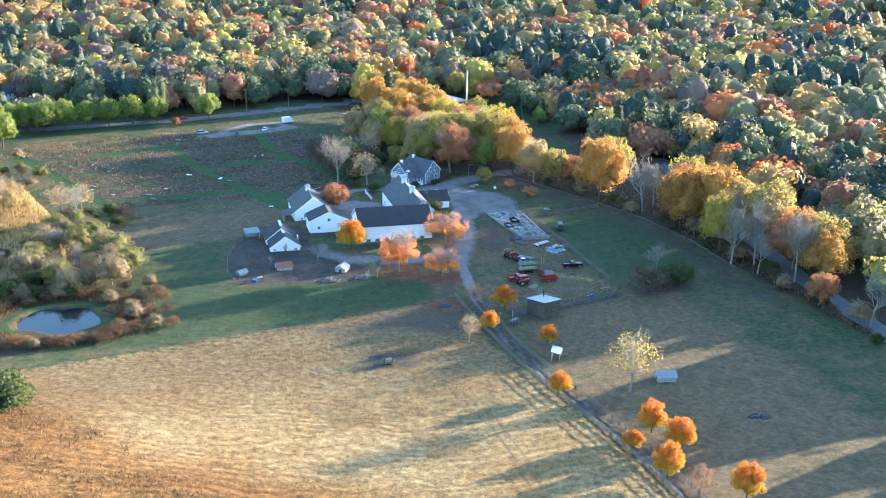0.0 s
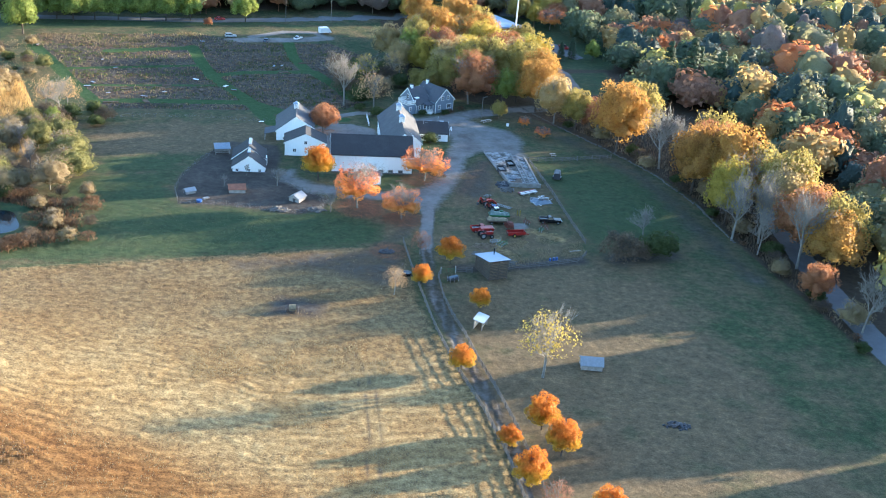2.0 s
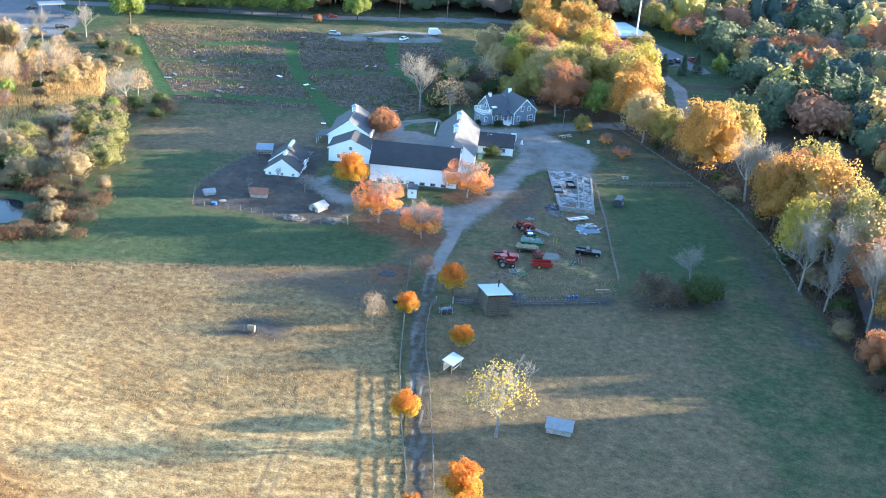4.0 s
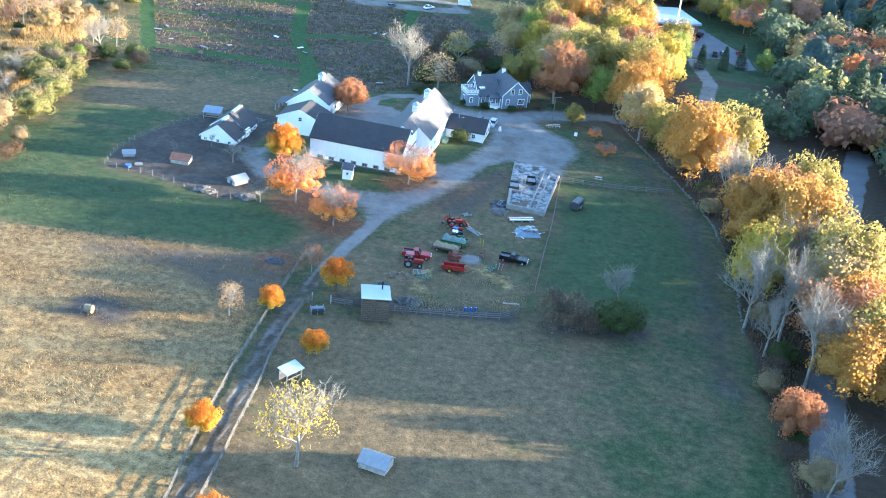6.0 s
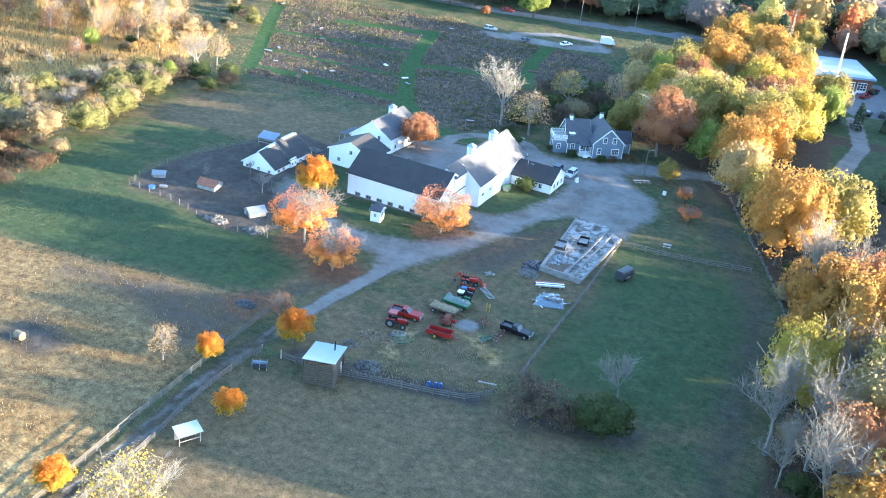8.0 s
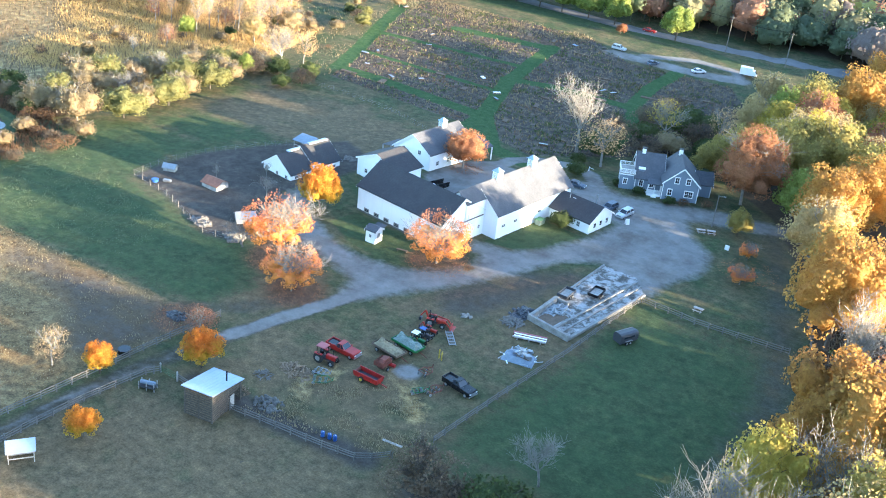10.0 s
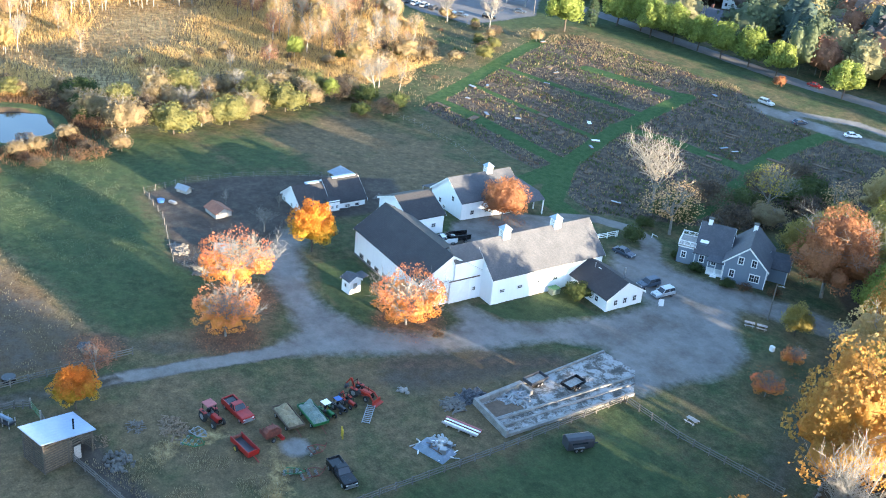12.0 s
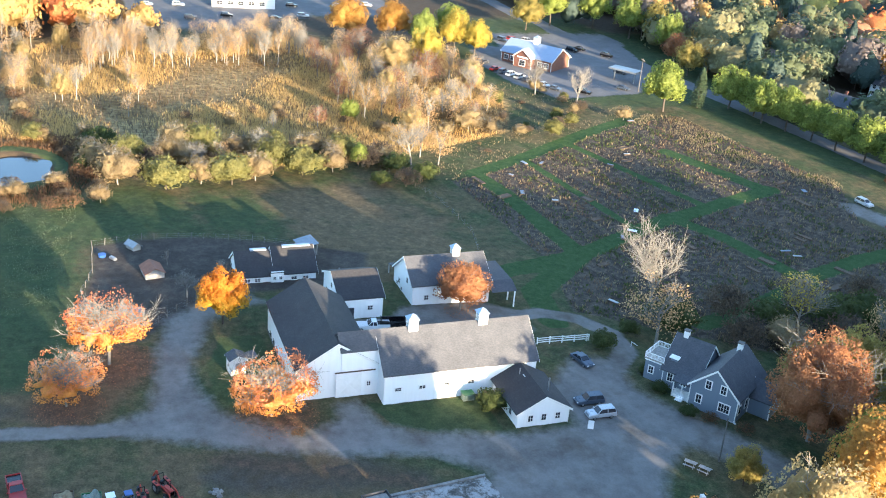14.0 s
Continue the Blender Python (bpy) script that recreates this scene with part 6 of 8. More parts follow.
        for s in (-1, 1):
            part("headlight", boxm(b - 0.1, b + 0.02, s * W * 0.36 - 0.14, s * W * 0.36 + 0.14, hood - 0.36, hood - 0.2), M["carwhite"], P)
            part("tail_light", boxm(a - 0.02, a + 0.05, s * (W / 2 - 0.2) - 0.1, s * (W / 2 - 0.2) + 0.1, hood - 0.4, hood - 0.1), M["red"], P)
            part("mirror", boxm(0.75, 0.95, s * (W / 2 + 0.02), s * (W / 2 + 0.2), hood, hood + 0.16), M[paint], P)
    return P


def tractor(x, y, rz, paint, label, size=1.0, roof=None, loader=False, backhoe=False, rim="galv"):
    P = thing("tractor", x, y, label, "tractor", rz=rz, group="farm tractors")
    s = size
    hood = boxm(0.25 * s, 1.9 * s, -0.33 * s, 0.33 * s, 0.75 * s, 1.4 * s, bev=0.09 * s)
    part("hood", hood, M[paint], P)
    part("chassis", boxm(-0.9 * s, 1.7 * s, -0.26 * s, 0.26 * s, 0.5 * s, 0.8 * s), M["darkgrey"], P)
    part("grille", boxm(1.9 * s, 1.93 * s, -0.27 * s, 0.27 * s, 0.8 * s, 1.3 * s), M["black"], P)
    part("exhaust", rod(bmesh.new(), (1.2 * s, 0.2 * s, 1.3 * s), (1.2 * s, 0.2 * s, 2.1 * s), 0.05 * s), M["black"], P)
    for sy in (-1, 1):
        wheel(P, -0.6 * s, sy * 0.78 * s, 0.78 * s, 0.42 * s, rim, 0.5)
        wheel(P, 1.45 * s, sy * 0.68 * s, 0.48 * s, 0.3 * s, rim, 0.5)
        fd = boxm(-1.25 * s, 0.05 * s, sy * 0.55 * s, sy * 1.0 * s, 1.42 * s, 1.52 * s, bev=0.03 * s)
        part("fender", fd, M[paint], P)
    part("seat", boxm(-0.7 * s, -0.3 * s, -0.25 * s, 0.25 * s, 1.1 * s, 1.6 * s, bev=0.06 * s), M["black"], P)
    st = rod(bmesh.new(), (0.2 * s, 0, 1.2 * s), (-0.02 * s, 0, 1.6 * s), 0.03 * s)
    rod(st, (-0.02 * s, 0, 1.6 * s), (-0.05 * s, 0, 1.64 * s), 0.2 * s, seg=12)
    part("steering_wheel", st, M["black"], P)
    if roof:
        for px in (-1.0, 0.15):
            for sy in (-1, 1):
                part("roof_post", boxm(px * s - 0.04, px * s + 0.04, sy * 0.55 * s - 0.04, sy * 0.55 * s + 0.04, 1.4 * s, 2.4 * s), M["black"], P)
        part("canopy", boxm(-1.15 * s, 0.3 * s, -0.68 * s, 0.68 * s, 2.4 * s, 2.52 * s, bev=0.04 * s), M[roof], P, "tractor canopy roof")
    else:
        rb = beam(bmesh.new(), (-1.0 * s, -0.5 * s, 1.3 * s), (-1.0 * s, -0.5 * s, 2.3 * s), 0.08, 0.08)
        beam(rb, (-1.0 * s, 0.5 * s, 1.3 * s), (-1.0 * s, 0.5 * s, 2.3 * s), 0.08, 0.08)
        beam(rb, (-1.0 * s, -0.5 * s, 2.3 * s), (-1.0 * s, 0.5 * s, 2.3 * s), 0.08, 0.08)
        part("roll_bar", rb, M["black"], P)
    if loader:
        for sy in (-1, 1):
            arm = beam(bmesh.new(), (0.3 * s, sy * 0.55 * s, 1.5 * s), (2.0 * s, sy * 0.55 * s, 1.25 * s), 0.12 * s, 0.2 * s)
            beam(arm, (2.0 * s, sy * 0.55 * s, 1.25 * s), (2.8 * s, sy * 0.55 * s, 0.35 * s), 0.12 * s, 0.2 * s)
            beam(arm, (0.5 * s, sy * 0.5 * s, 0.7 * s), (1.9 * s, sy * 0.5 * s, 1.15 * s), 0.07 * s, 0.07 * s)
            part("loader_arm", arm, M[paint], P)
        bk = prism(bmesh.new(), [(2.75 * s, 0.08), (3.4 * s, 0.05), (3.4 * s, 0.1), (2.85 * s, 0.16), (2.8 * s, 0.7 * s), (2.7 * s, 0.7 * s)], -0.95 * s, 0.95 * s)
        part("bucket", bk, M[paint], P)
    if backhoe:
        bm_ = beam(bmesh.new(), (-1.0 * s, 0, 0.8 * s), (-1.7 * s, 0, 2.4 * s), 0.2 * s, 0.25 * s)
        beam(bm_, (-1.7 * s, 0, 2.4 * s), (-2.5 * s, 0, 1.2 * s), 0.17 * s, 0.2 * s)
        part("backhoe_boom", bm_, M[paint], P)
        part("backhoe_bucket", prism(bmesh.new(), [(-2.7 * s, 0.5), (-2.3 * s, 0.45), (-2.2 * s, 1.0), (-2.55 * s, 1.2)], -0.3, 0.3), M["darkgrey"], P)
    return P


def wagon(x, y, rz, label, bed, load, side=0.35, L=5.2, W=2.3, rim="galv", tarp=False, name="farm_wagon"):
    P = thing(name, x, y, label, "farm wagon", rz=rz, group="farm wagons and implements")
    rng = random.Random(int(x * 10))
    for i in range(8):
        y0 = -W / 2 + i * W / 8
        part("deck_board", boxm(-L / 2, L / 2, y0 + 0.01, y0 + W / 8 - 0.01, 0.85 + rng.uniform(0, 0.02), 0.93), M[bed], P)
    for s in (-1, 1):
        part("side_board", boxm(-L / 2, L / 2, s * W / 2 - 0.04, s * W / 2 + 0.04, 0.9, 0.93 + side), M[bed], P)
        part("end_board", boxm(s * L / 2 - 0.04, s * L / 2 + 0.04, -W / 2 + 0.05, W / 2 - 0.05, 0.9, 0.93 + side), M[bed], P)
    for sx in (-L * 0.3, L * 0.3):
        part("axle", beam(bmesh.new(), (sx, -W / 2 + 0.2, 0.42), (sx, W / 2 - 0.2, 0.42), 0.1, 0.1), M["rust"], P)
        for sy in (-1, 1):
            wheel(P, sx, sy * (W / 2 - 0.15), 0.4, 0.2, rim)
    part("tongue", beam(bmesh.new(), (L / 2, 0, 0.6), (L / 2 + 1.5, 0, 0.35), 0.1, 0.1), M["rust"], P)
    if load:
        ld = bmesh.new()
        bmesh.ops.create_grid(ld, x_segments=20, y_segments=12, size=0.5, matrix=Matrix.Translation((0, 0, 0.95)) @ Matrix.Diagonal((L - 0.1, W - 0.1, 1, 1)))
        for v in ld.verts:
            e = min(1, (L / 2 - abs(v.co.x)) * 2) * min(1, (W / 2 - abs(v.co.y)) * 2)
            v.co.z += max(0, e) * (0.5 + 0.5 * noise.noise(v.co * 1.1) + 0.15 * noise.noise(v.co * 4)) * (1.6 if tarp else 1)
        part("load", ld, M[load], P)
    return P


def implement(x, y, rz, paint, label, L=2.2, W=1.6, tines=6, name="harrow"):
    P = thing(name, x, y, label, "farm implement", rz=rz, group="farm wagons and implements")
    f = bmesh.new()
    for a, b in (((-L / 2, -W / 2), (L / 2, -W / 2)), ((-L / 2, W / 2), (L / 2, W / 2)), ((-L / 2, -W / 2), (-L / 2, W / 2)), ((L / 2, -W / 2), (L / 2, W / 2)), ((0, -W / 2), (0, W / 2)), ((L / 2, -W / 2), (L / 2 + 1.0, 0)), ((L / 2, W / 2), (L / 2 + 1.0, 0))):
        beam(f, (*a, 0.5), (*b, 0.5), 0.09, 0.1)
    part("frame", f, M[paint], P)
    for i in range(tines):
        tx = -L / 2 + (i % 3) * L / 2
        ty = -W / 2 + (i + 0.5) * W / tines
        t = beam(bmesh.new(), (tx, ty, 0.5), (tx - 0.15, ty, 0.02), 0.05, 0.08)
        rod(t, (tx - 0.12, ty - 0.03, 0.28), (tx - 0.12, ty + 0.03, 0.28), 0.27, seg=12)
        part("disc", t, M["galv"], P)
    part("hitch", beam(bmesh.new(), (L / 2 + 0.9, 0, 0.5), (L / 2 + 1.1, 0, 1.1), 0.1, 0.1), M[paint], P)
    return P


car("suv", "silver", 95.8, 349.3, -91, "silver estate car parked by the white annex")
car("suv", "carblue", 91.9, 349.2, -92, "grey-blue station wagon parked by the annex")
car("sedan", "carblue", 79.6, 354.0, 14, "dark blue sedan parked beside the court fence")
car("pickup", "carwhite", 62.2, 322.2, -100, "white pickup with a dark dump body behind the barn")
car("pickup", "red", 96.6, 265.3, 8, "red pickup truck parked on the grass")
car("pickup", "black", 115.6, 272.0, -2, "black pickup truck parked on rough grass")
dump = thing("dump_body", 62.6, 325.8, "black steel dump bed behind the white pickup", "dump bed", rz=80)
for s in (-1, 1):
    part("side", boxm(-2.2, 2.2, s * 1.05 - 0.05, s * 1.05 + 0.05, 0.9, 1.9), M["black"], dump)
part("floor", boxm(-2.2, 2.2, -1.0, 1.0, 0.8, 0.92), M["black"], dump)
part("headboard", boxm(-2.2, -2.1, -1.0, 1.0, 0.9, 2.1), M["black"], dump)
for sx in (-1.0, 1.2):
    for sy in (-1, 1):
        wheel(dump, sx, sy * 0.8, 0.4, 0.25)

tractor(96.6, 261.3, 12, "red", "red tractor with a faded pink canopy on the grass", 1.15, roof="pink")
tractor(102.3, 276.6, 8, "green", "green tractor with a white canopy", 0.85, roof="carwhite", rim="yellow")
tractor(101.9, 278.8, 8, "darkgrey", "small grey tractor with a blue canopy", 0.75, roof="blue")
tractor(101.4, 280.6, 12, "orange", "small orange-red tractor with a raised backhoe", 0.75, backhoe=True)
tractor(100.2, 283.3, 25, "orange", "orange tractor with front loader and backhoe", 1.05, loader=True, backhoe=True)
wagon(101.4, 270.9, 0, "flat wooden hay wagon with old hay on it", "brownwood", "hay", side=0.3, L=5.6, W=2.5)
wagon(102.4, 274.3, 0, "farm wagon heaped under a grey-green tarp", "green", "tarp", tarp=True, L=5.4, W=2.4)

# red manure spreader: a long tapered trough
P = thing("manure_spreader", 104.8, 262.8, "red steel manure spreader with yellow wheels", "farm wagon", rz=8, group="farm wagons and implements")
for s in (-1, 1):
    part("side", prism(bmesh.new(), [(-2.2, 0.6), (2.2, 0.6), (2.4, 1.45), (-2.3, 1.45)], s * 0.85 - 0.05, s * 0.85 + 0.05), M["red"], P)
part("floor", boxm(-2.2, 2.2, -0.8, 0.8, 0.58, 0.66), M["darkgrey"], P)
part("front", boxm(2.2, 2.28, -0.8, 0.8, 0.6, 1.5), M["red"], P)
part("beater", rod(bmesh.new(), (-2.2, -0.8, 1.0), (-2.2, 0.8, 1.0), 0.25, seg=8), M["rust"], P)
part("tongue", beam(bmesh.new(), (2.2, 0, 0.6), (3.6, 0, 0.4), 0.12, 0.12), M["red"], P)
for s in (-1, 1):
    wheel(P, -0.6, s * 1.05, 0.5, 0.28, "yellow")

# old red baler
P = thing("hay_baler", 104.0, 267.2, "rusty red hay baler on small wheels", "baler", rz=100, group="farm wagons and implements")
part("chamber", boxm(-1.3, 1.2, -0.6, 0.5, 0.7, 1.7, bev=0.08), M["rust"], P)
part("pickup_head", rod(bmesh.new(), (0.9, -1.4, 0.55), (0.9, 0.6, 0.55), 0.32, seg=10), M["red"], P)
part("hopper", prism(bmesh.new(), [(-1.1, 1.7), (0.9, 1.7), (0.5, 2.1), (-0.8, 2.1)], -0.5, 0.4), M["rust"], P)
for i in range(5):
    part("slat", boxm(-1.2 + i * 0.5, -1.14 + i * 0.5, 0.5, 1.3, 0.8, 1.6), M["rust"], P)
for s in (-1, 1):
    wheel(P, -0.3, s * 0.85, 0.36, 0.2)
implement(112.0, 266.4, 60, "green", "small green and grey disc harrow", 1.6, 1.2)
implement(113.4, 268.4, 80, "rust", "rusty red disc harrow on the grass", 2.0, 1.8, 8)
implement(109.2, 271.2, 90, "rust", "low rusty red implement", 1.4, 1.8, 4)
implement(100.3, 257.0, 40, "green", "green seed planter with yellow discs", 1.8, 2.0, 7, name="planter")
implement(98.6, 258.5, 20, "galv", "grey hay rake lying by the rocks", 1.6, 1.6, 6, name="hay_rake")

# steel ramp lying on the grass
P = thing("loading_ramp", 105, 282, "grey steel loading ramp lying on the grass", "ramp", rz=-40)
for s in (-1, 1):
    part("side_rail", beam(bmesh.new(), (-2.3, s * 0.55, 0.25), (2.3, s * 0.55, 0.35), 0.08, 0.16), M["galv"], P)
for i in range(10):
    part("rung", beam(bmesh.new(), (-2.1 + i * 0.46, -0.52, 0.3), (-2.1 + i * 0.46, 0.52, 0.3), 0.14, 0.05), M["galv"], P)


def utility_trailer(x, y, rz, mat, label):
    P = thing("utility_trailer", x, y, label, "trailer", rz=rz, group="trailers on the slab", z=g(x, y) + 0.2)
    part("deck", boxm(-1.8, 1.8, -1.0, 1.0, 0.55, 0.63), M["oldwood"], P)
    for s in (-1, 1):
        part("side", boxm(-1.8, 1.8, s * 1.0 - 0.04, s * 1.0 + 0.04, 0.6, 1.1), M[mat], P)
        part("end", boxm(s * 1.8 - 0.04, s * 1.8 + 0.04, -0.96, 0.96, 0.6, 1.15), M[mat], P)
        for x_ in (-0.5, 0.3):
            wheel(P, x_, s * 1.12, 0.34, 0.2)
    part("tongue", beam(bmesh.new(), (1.8, 0, 0.55), (3.1, 0, 0.45), 0.1, 0.1), M[mat], P)


utility_trailer(112.3, 314.4, 100, "black", "black utility trailer parked on the slab")
utility_trailer(108.9, 309.6, 98, "darkgrey", "grey utility trailer parked on the slab")

# dark horse trailer with a rounded roof
P = thing("horse_trailer", 124.6, 305.2, "dark grey horse trailer on the pasture", "trailer", rz=75)
sh = [(-0.98, 0.45), (0.98, 0.45), (1.02, 1.6), (0.85, 2.05), (0.45, 2.25), (-0.45, 2.25), (-0.85, 2.05), (-1.02, 1.6)]
part("body", turned(prism(bmesh.new(), sh, -1.9, 1.9), 90), M["darkgrey"], P)
part("nose", turned(prism(bmesh.new(), [(a * 0.8, 0.45 + (b - 0.45) * 0.85) for a, b in sh], -2.35, -1.9), 90), M["darkgrey"], P)
for s in (-1, 1):
    part("side_window", boxm(-1.2, 1.2, s * 1.01 - 0.02, s * 1.01 + 0.02, 1.35, 1.65), M["glass"], P)
    part("fender", boxm(-0.9, 0.7, s * 1.0, s * 1.22, 0.75, 0.85), M["galv"], P)
    for x_ in (-0.5, 0.3):
        wheel(P, x_, s * 1.1, 0.35, 0.2)
part("tongue", beam(bmesh.new(), (2.3, 0, 0.5), (3.4, 0, 0.45), 0.12, 0.12), M["black"], P)


# ---- concrete ruin ----
P = thing("concrete_foundation", 112, 311, "ruined concrete barn foundation with broken slab and low walls", "foundation", z=0)
ox, oy = 112, 311


def slab_piece(name, pts, z0, z1, mat):
    bm = bmesh.new()
    lo = [bm.verts.new((x - ox, y - oy, z0)) for x, y in pts]
    hi = [bm.verts.new((x - ox, y - oy, z1)) for x, y in pts]
    bm.faces.new(lo[::-1]), bm.faces.new(hi)
    for i in range(len(pts)):
        j = (i + 1) % len(pts)
        bm.faces.new((lo[i], lo[j], hi[j], hi[i]))
    return part(name, bm, M[mat], P)


slab_piece("slab", [(109.6, 298), (118, 297.6), (118.2, 322), (113, 327), (106.2, 326)], -0.6, 0.12, "slabtop")
slab_piece("low_wall", [(109.2, 297.6), (118.2, 297.2), (118.2, 297.7), (109.2, 298.1)], -0.5, 1.15, "concrete")
slab_piece("low_wall", [(109.2, 298.1), (109.8, 298.1), (108.9, 307.2), (108.2, 307.1)], -0.5, 1.0, "concrete")
slab_piece("low_wall", [(108.9, 306.7), (111.2, 306.9), (111.2, 307.4), (108.9, 307.2)], -0.5, 0.9, "concrete")
slab_piece("kerb", [(114.1, 298), (114.5, 298), (114.5, 325.4), (114.1, 325.6)], 0.0, 0.42, "concrete")
slab_piece("kerb", [(115.6, 298), (116.0, 298), (116.0, 324.2), (115.6, 324.4)], 0.0, 0.36, "concrete")
slab_piece("kerb", [(117.7, 297.7), (118.2, 297.7), (118.3, 322), (117.8, 322.2)], -0.3, 0.5, "concrete")
slab_piece("kerb", [(108.1, 307.2), (108.5, 307.2), (106.5, 326), (106.1, 326)], -0.3, 0.4, "concrete")
slab_piece("earth_fill", [(110.2, 298.6), (113.6, 298.4), (113.6, 304), (110.0, 304.2)], 0.0, 0.16, "brownwood")


# ---- piles and clutter ----
def pile(name, x, y, rx, ry, n, size, mat, label, category, h=0.8, seed=1, logs=False):
    rng = random.Random(seed)
    P = thing(name, x, y, label, category)
    bm = bmesh.new()
    for i in range(n):
        a, r = rng.uniform(0, 6.28), math.sqrt(rng.random())
        px, py = rx * r * math.cos(a), ry * r * math.sin(a)
        pz = max(0.05, h * (1 - r) * rng.uniform(0.3, 1))
        s = size * rng.uniform(0.5, 1.3)
        if logs:
            an = rng.uniform(0, 3.14)
            d = Vector((math.cos(an), math.sin(an), rng.uniform(-0.2, 0.3))) * s
            rod(bm, Vector((px, py, pz)) - d, Vector((px, py, pz)) + d, s * 0.2, seg=6)
        else:
            m = Matrix.Translation((px, py, pz)) @ Euler((rng.uniform(0, 6), rng.uniform(0, 6), 0)).to_matrix().to_4x4() @ Matrix.Diagonal((s * rng.uniform(0.6, 1.3), s, s * rng.uniform(0.4, 0.9), 1))
            bmesh.ops.create_icosphere(bm, subdivisions=1, radius=0.6, matrix=m)
    ob = part("heap", bm, M[mat], P)
    tagged(ob, kind="stuff")
    ob["kind"] = "stuff"
    return P


pile("firewood_pile", 96, 256, 3.2, 1.8, 120, 0.5, "logend", "heap of split logs and scrap wood", "log pile", 0.7, 2, True)
pile("stone_pile", 99.8, 247.2, 2.4, 2.0, 90, 0.55, "stone", "heap of grey stones beside the shed", "stone pile", 0.6, 3)
pile("stone_pile", 118.6, 174.8, 2.6, 1.4, 60, 0.55, "darkgrey", "scatter of dark stones in the pasture", "stone pile", 0.5, 4)
pile("scrap_pile", 110.6, 304.4, 1.6, 2.4, 70, 0.8, "galv", "heap of grey scrap metal on the slab", "scrap pile", 0.9, 5, True)
pile("scrap_pile", 108.2, 294.8, 1.8, 1.6, 40, 0.9, "fencewood", "tangle of grey scrap timber", "scrap pile", 0.8, 6, True)
pile("scrap_pile", 107.4, 298.6, 1.4, 2.0, 40, 1.2, "darkgrey", "tangle of dark beams and brush beside the slab", "scrap pile", 0.8, 21, True)
pile("scrap_pile", 115.6, 287.6, 2.0, 1.5, 40, 0.9, "galv", "heap of crumpled grey metal sheets", "scrap pile", 0.8, 22, True)
pile("scrap_pile", 93.5, 251.5, 1.6, 1.2, 50, 0.35, "fencewood", "scatter of scrap behind the shed", "scrap pile", 0.5, 23, True)
pile("wood_chips", 94.6, 246.2, 1.6, 1.4, 90, 0.2, "logend", "scatter of pale wood chips behind the shed", "wood chips", 0.3, 7)
pile("manure_heap", 71.3, 251.5, 1.8, 1.3, 60, 0.6, "darkgrey", "low dark heap at the field's edge", "heap", 0.6, 8)
pile("white_rubble", 101.8, 289.8, 1.2, 0.8, 14, 0.6, "concrete", "few pale blocks of rubble on the grass", "rubble", 0.3, 9)
pile("brush_heap", 55, 276.5, 2.2, 1.4, 90, 0.8, "fencewood", "heap of grey brushwood by the paddock", "brush pile", 0.7, 10, True)
pile("brush_heap", 45.5, 275.6, 2.6, 1.2, 80, 0.8, "fencewood", "heap of grey brushwood by the paddock", "brush pile", 0.6, 12, True)
pile("log_heap", 39, 322, 1.6, 1.2, 30, 0.8, "fencewood", "few grey logs behind the hen house", "log pile", 0.4, 14, True)

P = thing("lumber_stack", 113.6, 292.6, "long stack of boards under white and red sheets", "lumber", rz=28)
for i, (m_, y0) in enumerate((("oldwood", -0.8), ("carwhite", -0.5), ("rust", -0.05), ("carwhite", 0.1), ("pink", 0.55))):
    part("board", boxm(-2.9 + 0.2 * (i % 2), 2.9, y0, y0 + 0.34, 0.3, 0.5 + 0.03 * i), M[m_], P)
for x_ in (-2, 0, 2):
    part("bearer", boxm(x_ - 0.1, x_ + 0.1, -0.9, 0.9, 0.0, 0.3), M["oldwood"], P)
P = thing("covered_junk_heap", 116.2, 286.4, "junk heap under a pale blue-grey tarp", "junk heap", rz=20)
tb = bmesh.new()
bmesh.ops.create_grid(tb, x_segments=22, y_segments=16, size=0.5, matrix=Matrix.Diagonal((5.4, 3.4, 1, 1)))
for v in tb.verts:
    e = min(1, (2.7 - abs(v.co.x)) * 1.4) * min(1, (1.7 - abs(v.co.y)) * 1.6)
    v.co.z = max(0.02, e * (0.85 + 0.6 * noise.noise(v.co * 0.9)) + 0.12 * noise.noise(v.co * 4))
part("tarp", tb, M["bluetarp"], P)
jr = random.Random(15)
for i in range(26):
    a_, r_ = jr.uniform(0, 6.28), jr.uniform(0.4, 3.2)
    l_ = jr.uniform(0.4, 1.5)
    x_, y_ = r_ * math.cos(a_), 0.7 * r_ * math.sin(a_)
    d_ = Vector((math.cos(a_ * 3), math.sin(a_ * 3), jr.uniform(-0.15, 0.25))) * l_
    z_ = 0.12 if r_ > 2 else 1.0
    part("plank", beam(bmesh.new(), Vector((x_, y_, z_)) - d_, Vector((x_, y_, z_ + 0.1)) + d_, 0.18, 0.05), M[jr.choice(("oldwood", "oldwood", "galv", "brownwood", "carwhite"))], P)
for i in range(6):
    x_, y_, w_ = jr.uniform(-2.4, 2.4), jr.uniform(-1.4, 1.4), jr.uniform(0.25, 0.5)
    part("crate", turned(boxm(x_ - w_, x_ + w_, y_ - w_, y_ + w_, 0.6, 0.9 + w_, bev=0.02), jr.uniform(0, 60)), M[jr.choice(("darkgrey", "galv", "oldwood"))], P)

# hay ring in the straw field
P = thing("hay_ring", 49.4, 220, "round bale in a dark ring feeder on trampled ground", "hay feeder")
bl = rod(bmesh.new(), (-0.7, 0, 0.75), (0.7, 0, 0.75), 0.75, seg=20)
part("bale", bl, M["hay"], P, "pale round hay bale")
ring = bmesh.new()
